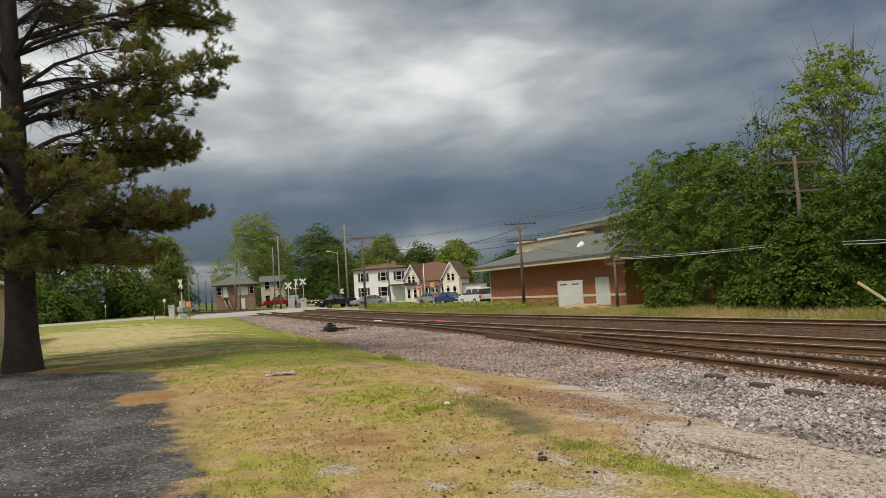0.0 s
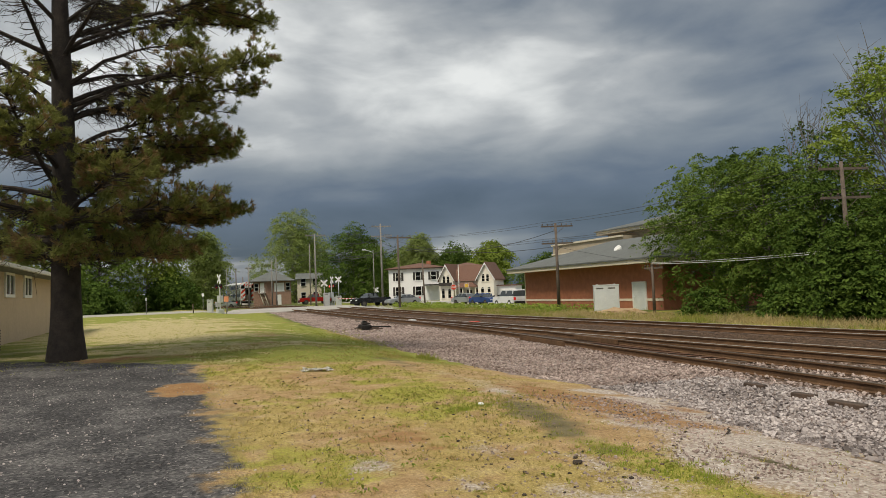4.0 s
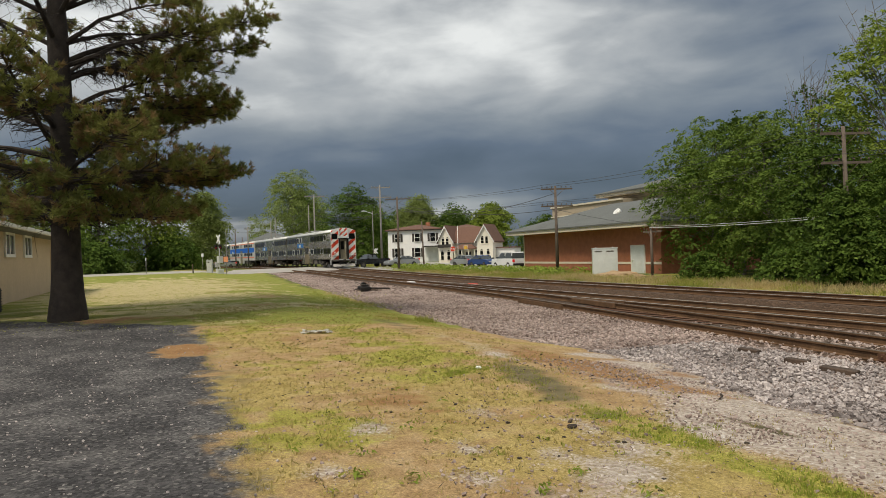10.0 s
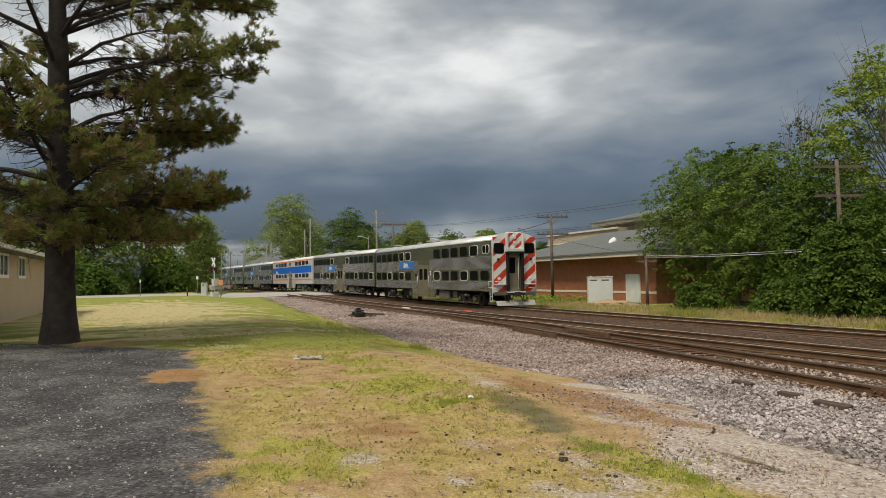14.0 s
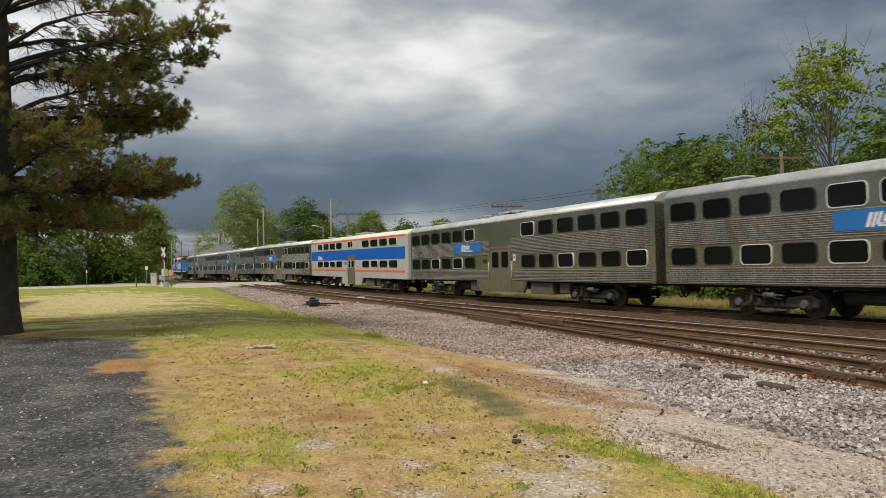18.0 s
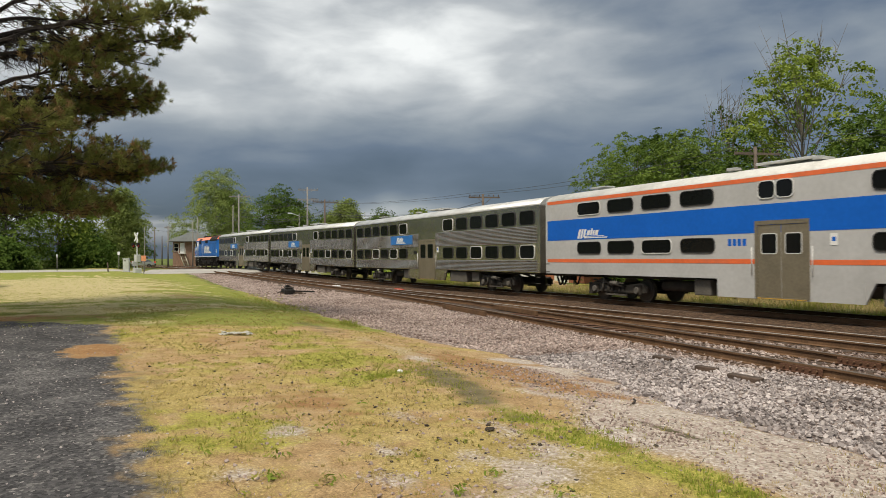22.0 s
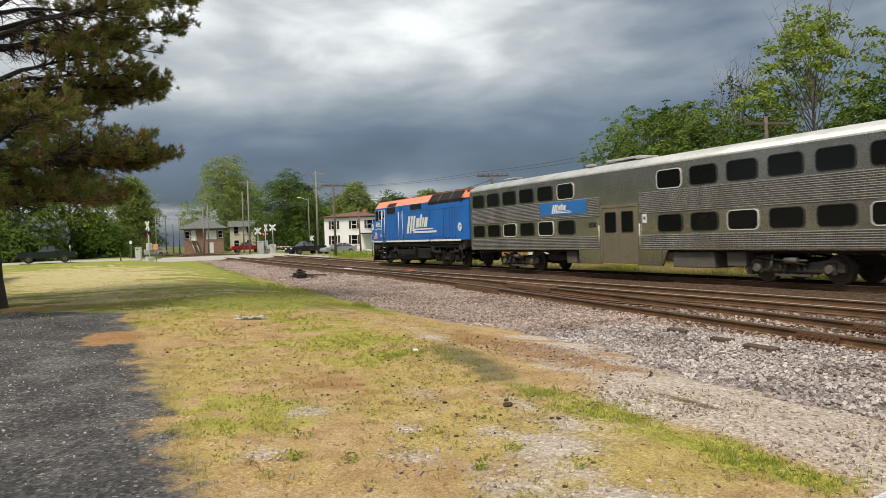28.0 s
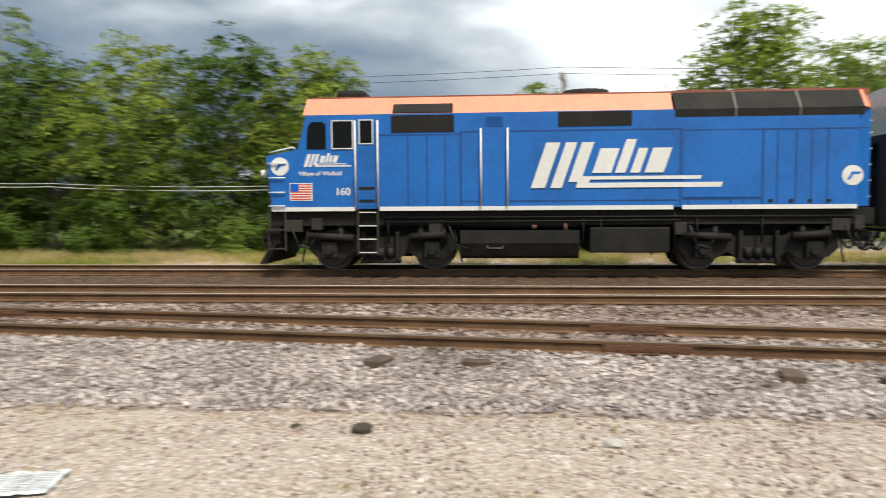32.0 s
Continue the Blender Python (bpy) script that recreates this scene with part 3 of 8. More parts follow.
def zones(x, y):
    """How much of each kind of ground there is at a place."""
    w1, w2, w3 = wob(x, y, 0.45, 3.0), wob(x, y, 1.3, 9.0), wob(x, y, 3.1, 5.0)
    w = 0.5 * w1 + 0.3 * w2 + 0.2 * w3
    north = y - curve_y(x)
    asph = min(soft(0.50 - y + 0.30 * w2 + 0.25 * w3, 1.3), soft(x + 19.4 - (y - 0.5) * 0.8 + 0.4 * w2 + 0.3 * w3, 1.2))
    bare = soft(0.9 + 0.4 * w3 - math.hypot((x + 15.2) / 1.0, (y - 0.2) / 0.62), 0.5)
    asph = min(asph, 1 - bare)
    edge = ballast_edge(x) + 0.35 * w2 + 0.25 * w3
    ball = min(soft(y - edge, 0.5), soft(23.3 + 0.4 * w2 - north, 1.0))
    near = soft(x + 60, 10)
    lawn = min(soft(-x - 19.2 + 1.2 * w1 + (y - 1) * 0.35, 3.0), soft(7.2 + max(0, -x - 30) * 0.05 - y + w2, 2.0), soft(x + 98, 3.0))
    bands = wob(x * 1.1 + 0.2 * y, y * 0.16, 0.7, 2.0)
    straw = lawn * max(soft(1.12 + 1.3 * bands + 0.7 * w2 + 0.6 * w3 - math.hypot((x + 44) / 21, (y + 0.9) / 5.0), 0.9), soft(0.8 + 0.5 * w3 - math.hypot((x + 19.6) / 0.7, (y - 1.4) / 0.8), 0.6))
    patch = soft(w1 * 0.9 + w2 * 0.6 + 0.5 * w3 - 0.02 - 0.06 * max(0, y - 4.2), 1.0)
    grass = min(patch, soft(y - 0.4, 0.6), 1 - ball)
    green = min(soft(wob(x, y, 0.38, 14.0) + 0.45 * w2 + 0.4 * w3 - 0.52 + 0.55 * math.exp(-((x + 12.5) / 4) ** 2 - ((y - 3.8) / 1.1) ** 2) + 0.35 * soft(-x - 17, 4), 0.7), 1 - ball, soft(y - 0.6, 0.6))
    # a strip of fresh grass beside the gravel way
    d = y - (4.36 + 0.14 * max(0.0, -x - 7))
    strip = 0.9 * min(soft(0.20 + 0.3 * w2 + 0.25 * w3 - abs(d), 0.45), soft(-x - 3.2 + 0.3 * w2, 0.4), soft(x + 7.4, 1.5))
    grav = min(max(soft(y - 4.55 + 0.9 * w1 + 0.4 * w2 - 0.25 * max(0, -x - 6), 1.0), soft(y - 3.6 + 0.6 * w2 - 0.55 * max(0, -x - 2.0), 0.9)), soft(x + 11.5 + 2 * w2, 2.5), 1 - ball)
    grav = max(grav, 0.45 * soft(0.35 - abs(y - 5.55 - 0.03 * (x + 12)) + 0.4 * w2, 0.6) * soft(x + 16, 3))
    for px, py, pr in ((-7.6, 3.3, 0.42), (-5.7, 3.9, 0.5), (-6.3, 2.5, 0.3), (-11.8, 5.3, 0.6), (-5.1, 3.2, 0.9), (-6.6, 3.9, 0.45), (-3.6, 3.1, 0.8), (-7.45, 1.9, 0.42), (-6.2, 1.15, 0.4), (-5.4, 2.2, 0.4), (-4.6, 2.7, 0.7)):
        grav = max(grav, 0.68 * soft(0.55 + 0.6 * w3 + 0.4 * w2 - math.hypot((x - px) / pr / 1.5, (y - py) / pr), 0.9))
    rust = max(bare, 0.75 * soft(0.7 + 0.5 * w3 + 0.4 * w2 - math.hypot((x + 21.6) / 1.3, (y + 2.4) / 3.6), 0.8), 0.6 * soft(wob(x, y, 0.6, 21.0) + 0.4 * w3 - 0.36, 0.5) * soft(-x - 4.5, 1.5) * soft(y - 1.2, 1.0)) * (1 - ball)
    rust = max(rust, 0.7 * soft(0.6 + 0.6 * w3 + 0.5 * w2 - math.hypot((x + 8.9) / 1.5, (y - 2.6) / 0.9), 0.9))
    rust = max(rust, 0.55 * soft(0.6 + 0.6 * w2 + 0.6 * w3 - math.hypot((x + 30) / 5, (y - 3.6) / 1.2), 0.9))
    rust = max(rust, soft(0.75 + 0.4 * w3 + 0.3 * w2 - math.hypot((x + 10.0) / 3.4, (y - 6.1) / 0.85), 0.7))
    darkp = max(0.66 * soft(0.85 + 0.4 * w2 + 0.5 * w3 - math.hypot((x + 9.0) / 2.6, (y - 4.68 + 0.16 * (x + 9.0)) / 0.42), 0.8), 0.62 * soft(0.5 + 0.6 * w2 + 0.5 * w3 - math.hypot((x + 17.5) / 3.4, (y - 5.2) / 0.7), 0.9),
                soft(0.4 + 0.4 * w2 - math.hypot((x + 5.6) / 1.5, (y - 5.35) / 0.10), 0.4), 0.58 * soft(0.22 - abs(y - 0.74 + 0.5 * w2 + 0.5 * w3), 0.7) * soft(-x - 8.4, 1) * soft(x + 13.5, 2))
    oily = max([soft(1.25 + 0.2 * w2 - abs(north - c), 0.6) for c in (TRACK_N, TRACK_M)] + [0.95 * soft(1.15 + 0.3 * w2 - abs(y - siding_y(x)), 0.7) * soft(-x - 5, 10)]) * ball
    oily = max(oily, 0.9 * ball * soft(north - 13.0 + 0.5 * w2, 1.0))
    dirt = soft(23.0 - north, 1) * near * soft(x + 40, 20)
    return dirt, grass, max(green, strip), lawn, straw * 0.9, grav * (1 - strip), rust, darkp, ball, oily, asph


ZONES = ("z_dirt", "z_grass", "z_green", "z_lawn", "z_straw", "z_gravel", "z_rust", "z_dark", "z_ballast", "z_oily", "z_asphalt")


def build_ground():
    xs = steps((-3000, -400, 520), (-400, -120, 40), (-120, -60, 3), (-60, -26, 0.7), (-26, -12, 0.22), (-12, 5, 0.13), (5, 16, 0.5), (16, 80, 8), (80, 3000, 600))
    ys = steps((-3000, -100, 580), (-100, -20, 8), (-20, -4, 0.8), (-4, 0, 0.3), (0, 8.5, 0.13), (8.5, 28, 0.5), (28, 80, 4), (80, 200, 30), (200, 3000, 560))
    nx, ny = len(xs), len(ys)
    verts = [(x, y, ground_z(x, y) + (0.012 * wob(x, y, 2.3) + 0.02 * wob(x, y, 0.7) if -40 < x < 20 and -10 < y < 9 else 0)) for x in xs for y in ys]
    idx = np.arange(nx * ny).reshape(nx, ny)
    faces = np.stack([idx[:-1, :-1], idx[1:, :-1], idx[1:, 1:], idx[:-1, 1:]], -1).reshape(-1, 4)
    g = pydata("ground", verts, faces, ground_material(), smooth=True)
    tagged(g, "rough trackside ground of dirt, sparse grass, gravel and old asphalt", "ground", kind="structure")
    vals = np.array([zones(x, y) if -130 < x < 60 and -30 < y < 40 else (0,) * 11 for x in xs for y in ys], dtype=np.float32)
    for i, n in enumerate(ZONES):
        a = g.data.attributes.new(n, "FLOAT", "POINT")
        a.data.foreach_set("value", vals[:, i].copy())


build_ground()


# ---- railway tracks ----
RAIL_PROFILE = ((-0.07, 0), (-0.07, 0.012), (-0.012, 0.03), (-0.010, 0.125), (-0.036, 0.135), (-0.036, 0.168), (-0.028, 0.175),
                (0.028, 0.175), (0.036, 0.168), (0.036, 0.135), (0.010, 0.125), (0.012, 0.03), (0.07, 0.012), (0.07, 0))


def rail(parent, line, offset, xs, top):
    """A rail of real section along a line y = line(x)."""
    rings = []
    for x in xs:
        h = 0.5
        a = math.atan2(line(x + h) - line(x - h), 2 * h)
        for u, v in RAIL_PROFILE:
            d = offset + u
            rings.append((x - math.sin(a) * d, line(x) + math.cos(a) * d, rail_z(x) - 0.175 + v))
    n, k = len(xs), len(RAIL_PROFILE)
    faces, mi = [], []
    for i in range(n - 1):
        for j in range(k):
            faces.append([i * k + j, i * k + (j + 1) % k, (i + 1) * k + (j + 1) % k, (i + 1) * k + j])
            mi.append(1 if j in (5, 6, 7) else 0)
    return pydata("rail", rings, faces, (RUST, top), parent, mi)


def tie_mesh():
    bm = boxes((-0.115, 0.115, -1.3, 1.3, -0.17, 0.0), bevel=0.012)
    return part("tie", bm, TIE)


def track(label, line, x0, x1, top, first=None):
    t = thing("railway_track", pose(0, 0, 0), label, "railway track", kind="structure")
    xs = steps((x0, -35, 4.0), (-35, x1, 2.0)) if x0 < -35 else steps((x0, x1, 2.0))
    for s in (-0.755, 0.755):
        rail(t, line, s, xs, top)
    return t


def line_n(x):
    return TRACK_N + curve_y(x)


def line_m(x):
    return TRACK_M + curve_y(x)


def line_s(x):
    return siding_y(x) + curve_y(x)


track_n = track("far main railway line with brown rails and polished heads", line_n, -420, 260, RAIL_TOP)
track_m = track("middle main railway line with rusty rails on ballast", line_m, -420, 260, RAIL_TOP)
track_s = track("diverging siding track with rusty rails and worn ties", line_s, -54, 60, RAIL_TOP_DULL)


def lay_ties(tr, line, x0, x1, seed):
    """Ties: those beside the camera one by one, the rest in one mesh."""
    rnd = random.Random(seed)
    base = tie_mesh()
    base.parent = tr
    first, far_v, far_f = True, [], []
    x = x0
    while x < x1:
        a = math.atan2(line(x + 0.5) - line(x - 0.5), 1.0)
        m = Matrix.Translation((x, line(x) + rnd.uniform(-0.06, 0.06), rail_z(x) - 0.180)) @ pose(0, 0, 0, 0, 0, math.degrees(a) + rnd.uniform(-1.2, 1.2))
        if -46 < x < 14:
            if first:
                base.matrix_basis, first = m, False
            else:
                again("tie", base, m, tr)
        else:
            k = len(far_v)
            far_v += [m @ Vector(c) for c in ((-.115, -1.3, -.17), (.115, -1.3, -.17), (.115, 1.3, -.17), (-.115, 1.3, -.17), (-.115, -1.3, 0), (.115, -1.3, 0), (.115, 1.3, 0), (-.115, 1.3, 0))]
            far_f += [[k + i for i in q] for q in ((4, 5, 6, 7), (0, 1, 5, 4), (1, 2, 6, 5), (2, 3, 7, 6), (3, 0, 4, 7))]
        x += 0.52
    if far_v:
        tagged(pydata("far_ties", far_v, far_f, TIE, tr), kind="stuff")


# ---- ballast stones, pebbles, grass ----
CUBE = np.array([(-1, -1, -1), (1, -1, -1), (1, 1, -1), (-1, 1, -1), (-1, -1, 1), (1, -1, 1), (1, 1, 1), (-1, 1, 1)], dtype=float)
CUBE_F = np.array([(0, 3, 2, 1), (4, 5, 6, 7), (0, 1, 5, 4), (1, 2, 6, 5), (2, 3, 7, 6), (3, 0, 4, 7)])


def stones(name, pts, sizes, mat, label, seed, flat=0.65):
    """Broken stones of uneven shape, in one mesh."""
    rng = np.random.RandomState(seed)
    n = len(pts)
    pts, sizes = np.array(pts), np.array(sizes)
    q = rng.normal(size=(n, 4))
    q /= np.linalg.norm(q, axis=1, keepdims=True)
    w, x, y, z = q.T
    R = np.stack([1 - 2 * (y * y + z * z), 2 * (x * y - w * z), 2 * (x * z + w * y), 2 * (x * y + w * z), 1 - 2 * (x * x + z * z), 2 * (y * z - w * x),
                  2 * (x * z - w * y), 2 * (y * z + w * x), 1 - 2 * (x * x + y * y)], 1).reshape(n, 3, 3)
    shape = CUBE[None] * rng.uniform(0.45, 1.0, (n, 1, 3)) * (1 + rng.uniform(-0.35, 0.25, (n, 8, 3)))
    v = np.einsum("nij,nkj->nki", R, shape) * sizes[:, None, None] * 0.5
    v[:, :, 2] *= flat + 0.2
    v += pts[:, None, :]
    f = (np.arange(n)[:, None, None] * 8 + CUBE_F[None]).reshape(-1, 4)
    return tagged(pydata(name, v.reshape(-1, 3), f, mat), label, "stones", kind="stuff")


def scatter(rnd, n, x0, x1, y0, y1, keep):
    out = []
    for _ in range(n):
        x, y = rnd.uniform(x0, x1), rnd.uniform(y0, y1)
        if keep(x, y) > rnd.random():
            out.append((x, y))
    return out


def on_ballast(x, y):
    return soft(y - ballast_edge(x) - 0.25 * wob(x, y, 1.3, 9.0) - 0.1, 0.5) * ((0.3 if x > -7 else 0.1) if abs(y - line_s(x)) < 0.85 else 1)


_r = random.Random(11)
_near = scatter(_r, 31000, -12.5, 6.5, 6.0, 10.6, on_ballast)
stones("ballast_stones", [(x, y, ground_z(x, y) + _r.uniform(-0.005, 0.035)) for x, y in _near], [_r.choice((0.026, 0.036, 0.046, 0.062)) * _r.uniform(0.8, 1.2) for _ in _near], STONE, "crushed pinkish grey ballast stones beside the siding", 1)
_mid = scatter(_r, 16000, -34, -12.5, 6.5, 13.0, on_ballast) + scatter(_r, 7500, -14, 7, 10.6, 14.2, lambda x, y: 0.9)
stones("ballast_stones", [(x, y, ground_z(x, y) + _r.uniform(0.0, 0.03)) for x, y in _mid], [_r.uniform(0.032, 0.072) for _ in _mid], STONE_BROWN, "crushed pinkish grey ballast stones along the tracks", 2)
_far = scatter(_r, 6000, -80, -34, 8.0, 13.5, on_ballast)
stones("ballast_stones", [(x, y, ground_z(x, y)) for x, y in _far], [_r.uniform(0.07, 0.12) for _ in _far], STONE_BROWN, "ballast stones towards the street crossing", 3)
_peb = scatter(_r, 30000, -11, 4.0, 1.0, 7.0, lambda x, y: zones(x, y)[5] * 0.95 + 0.03)
stones("gravel_pebbles", [(x, y, ground_z(x, y) + 0.004) for x, y in _peb], [_r.choice((0.012, 0.016, 0.022, 0.034)) * _r.uniform(0.7, 1.2) for _ in _peb], STONE_BROWN, "small pale gravel trodden into the ground", 4)
_chip = scatter(_r, 1500, -20, -3, -3.5, 0.9, lambda x, y: 0.8)
stones("loose_grit", [(x, y, ground_z(x, y) + 0.003) for x, y in _chip], [_r.choice((0.010, 0.016, 0.026)) for _ in _chip], STONE, "loose grit on the old asphalt", 5)


def blades(name, tufts, mat, label, seed, per=5):
    """Grass: tufts of (x, y, height, spread), each of a few bent blades."""
    rng = np.random.RandomState(seed)
    T = np.array(tufts)
    n = len(T)
    z = np.array([ground_z(a, b) for a, b in T[:, :2]])
    base = np.repeat(np.column_stack([T[:, 0], T[:, 1], z - 0.004]), per, 0)
    h, sp = np.repeat(T[:, 2], per), np.repeat(T[:, 3], per)
    m = n * per
    a = rng.uniform(0, 2 * np.pi, m)
    out = np.column_stack([np.cos(a), np.sin(a), np.zeros(m)])
    base = base + out * (sp * rng.uniform(0, 0.6, m))[:, None]
    hh = h * rng.uniform(0.5, 1.15, m)
    lean = rng.uniform(0.1, 0.9, m) * hh
    tip = base + out * lean[:, None] + np.column_stack([np.zeros(m), np.zeros(m), hh])
    a2 = rng.uniform(0, np.pi, m)
    wd = (0.004 + 0.035 * hh)[:, None] * np.column_stack([np.cos(a2), np.sin(a2), np.zeros(m)])
    v = np.stack([base - wd, base + wd, tip], 1).reshape(-1, 3)
    f = np.arange(3 * m).reshape(m, 3)
    return tagged(pydata(name, v, f, mat), label, "grass", kind="stuff")


def build_grass():
    r = random.Random(21)
    g = scatter(r, 26000, -24, 1.5, 0.5, 6.6, lambda x, y: 0.15 + 0.75 * zones(x, y)[1] * (1 - zones(x, y)[5]) * (1 - zones(x, y)[8]))
    third = len(g) // 3
    blades("sparse_grass", [(x, y, r.uniform(0.015, 0.05), 0.05) for x, y in g[:third * 2]], GRASS, "short sparse yellowing grass on dirt", 1)
    blades("dry_grass", [(x, y, r.uniform(0.012, 0.04), 0.06) for x, y in g[third * 2:]], GRASS_DRY, "short dead straw-coloured grass", 2)
    g = scatter(r, 26000, -24, -3, 0.5, 6.6, lambda x, y: zones(x, y)[2] ** 2)
    blades("green_grass", [(x, y, r.uniform(0.015, 0.05), 0.05) for x, y in g], GRASS_GREEN, "fresh green grass in patches", 3)
    g = scatter(r, 9000, -10.5, -3.0, 3.7, 5.4, lambda x, y: zones(x, y)[2] ** 2)
    blades("grass_strip", [(x, y, r.uniform(0.015, 0.05), 0.04) for x, y in g], GRASS_FRESH, "strip of fresh grass beside the gravel", 4)
    # lawn
    g = scatter(r, 12000, -60, -18, -6, 7.5, lambda x, y: zones(x, y)[3] * (0.4 + 0.6 * (x > -36)))
    blades("lawn_grass", [(x, y, r.uniform(0.02, 0.045), 0.12) for x, y in g], GRASS_GREEN, "mown lawn with straw-coloured patches", 5, 6)
    # weeds on the ballast edge
    g = [(cx + r.gauss(0, s), cy + r.gauss(0, s * 0.45), hh) for cx, cy, s, hh, n in ((-27.5, 6.9, 1.3, 0.13, 110), (-19.5, 6.6, 0.3, 0.17, 50), (-33, 7.3, 1.5, 0.12, 70), (-10.3, 4.75, 0.8, 0.05, 160), (-9.2, 4.5, 0.7, 0.05, 120), (-24, 5.4, 1.6, 0.08, 120), (-38, 7.9, 1.8, 0.12, 60)) for _ in range(n)]
    blades("weeds", [(x, y, hh * r.uniform(0.5, 1.2), 0.10) for x, y, hh in g], GRASS_GREEN, "clumps of trackside weeds", 6, 7)
    # small leafy weeds and dead stalks in the foreground
    rng = np.random.RandomState(51)
    c, d = [], []
    for _ in range(150):
        cx, cy = r.uniform(-17, -2.2), r.uniform(1.0, 4.6)
        if zones(cx, cy)[5] > 0.6:
            continue
        for k in range(r.randint(5, 11)):
            a = r.uniform(0, 6.28)
            c.append((cx + 0.05 * math.cos(a), cy + 0.05 * math.sin(a), ground_z(cx, cy) + r.uniform(0.01, 0.05)))
            d.append((0.5 * math.cos(a), 0.5 * math.sin(a), 0.9))
    v, f = leaf_cloud(rng, np.array(c), np.array(d), 0.026, 0.35, 0.3)
    tagged(pydata("rosette_weeds", v, f, GRASS_GREEN), "small flat leafy weeds on the bare ground", "weeds", kind="stuff")
    # a few larger rosettes of upright leaves
    c, d = [], []
    for cx, cy, n in ((-5.9, 1.35, 34), (-5.6, 1.75, 22), (-6.5, 1.55, 14), (-8.3, 3.0, 10), (-7.3, 2.2, 12), (-4.9, 2.5, 20), (-5.2, 3.0, 14), (-7.0, 1.0, 12), (-4.5, 3.2, 16)):
        for k in range(n):
            a = r.uniform(0, 6.28)
            q = r.uniform(0.02, 0.11)
            c.append((cx + q * math.cos(a), cy + q * math.sin(a), ground_z(cx, cy) + r.uniform(0.01, 0.07)))
            d.append((math.cos(a), math.sin(a), 0.8))
    v, f = leaf_cloud(rng, np.array(c), np.array(d), 0.030, 0.35, 0.3)
    tagged(pydata("rosette_weeds", v, f, LEAF), "larger leafy green weeds on the bare ground", "weeds", kind="stuff")
    g = scatter(r, 700, -17, -2.0, 0.9, 6.2, lambda x, y: 0.9)
    verts, faces = [], []
    for x, y in g:
        a, l = r.uniform(0, 6.28), r.uniform(0.015, 0.06)
        p = Vector((x, y, ground_z(x, y) + 0.008))
        branch_tube(verts, faces, [p, p + Vector((math.cos(a) * l, math.sin(a) * l, r.uniform(0.0, 0.03)))], [0.004, 0.002], 3)
    tagged(pydata("dead_stalks", verts, faces, CLOD), "short dead brown stalks on the ground", "stalks", kind="stuff")
    # verge beyond the tracks
    g = scatter(r, 15000, -75, 16, 23.2, 29.5, lambda x, y: 0.85)
    blades("verge_grass", [(x, y, r.uniform(0.10, 0.34) * (1.0 if y > 24.5 else 0.6), 0.25) for x, y in g if wob(x, y, 0.25, 4) > -0.22], GRASS_DRY, "tall dry grass along the far side of the railway", 7, 6)
    blades("verge_grass", [(x, y, r.uniform(0.10, 0.38), 0.25) for x, y in g if wob(x, y, 0.25, 4) <= -0.02], GRASS_GREEN, "green grass along the far side of the railway", 8, 6)
    g = scatter(r, 3000, -110, -46, 25.5, 33.4, lambda x, y: 0.9)
    blades("verge_weeds", [(x, y, r.uniform(0.12, 0.34), 0.4) for x, y in g], GRASS_GREEN, "leafy weeds in front of the brick building", 9, 7)


build_grass()


# ---- the street that crosses the railway ----
def street():
    """An asphalt street across the tracks and a lane along their far side, laid on the lie of the land."""
    mt = material("worn_street_asphalt", (0.40, 0.38, 0.35), 0.9, 0.0, 0.15, 0.8, 0.2, 20, second=(0.31, 0.295, 0.275), second_scale=0.3)

    def strip(name, label, pts, width, lift):
        v, f = [], []
        for i, (x, y) in enumerate(pts):
            a, b = pts[max(0, i - 1)], pts[min(len(pts) - 1, i + 1)]
            d = Vector((b[0] - a[0], b[1] - a[1], 0)).normalized()
            n = Vector((-d.y, d.x, 0)) * width / 2
            for s in (-1.45, -1, -0.5, 0, 0.5, 1, 1.45):
                px, py = x + n.x * s, y + n.y * s
                z = max(ground_z(px, py), min(rail_z(px) - 0.01, 9) if 9 < py - curve_y(px) < 24 else -9)
                if abs(s) > 1.2:
                    z = ground_z(px, py) - 0.05
                v.append((px, py, z + lift))
        for i in range(len(pts) - 1):
            for j in range(6):
                f.append([i * 7 + j, i * 7 + j + 1, i * 7 + j + 8, i * 7 + j + 7])
        return tagged(pydata(name, v, f, mt), label, "road", kind="structure")

    strip("road", "pale worn asphalt street crossing the railway", [(-93.0 - 0.02 * y, y) for y in range(-90, 91, 1)], 11.0, 0.03)
    strip("road", "pale asphalt lane along the far side of the tracks", [(x, 35.5 + (0.9 if x < -60 else 0) * 0) for x in range(-190, -66, 2)], 7.0, 0.035)


street()


# ---- the train ----
HALF = 1.54
TRUCK_IRON = material("grimy_truck_iron", (0.072, 0.063, 0.052), 0.75, 0.0, 0.3, 3.0, 0.2, 25, second=(0.12, 0.105, 0.085))


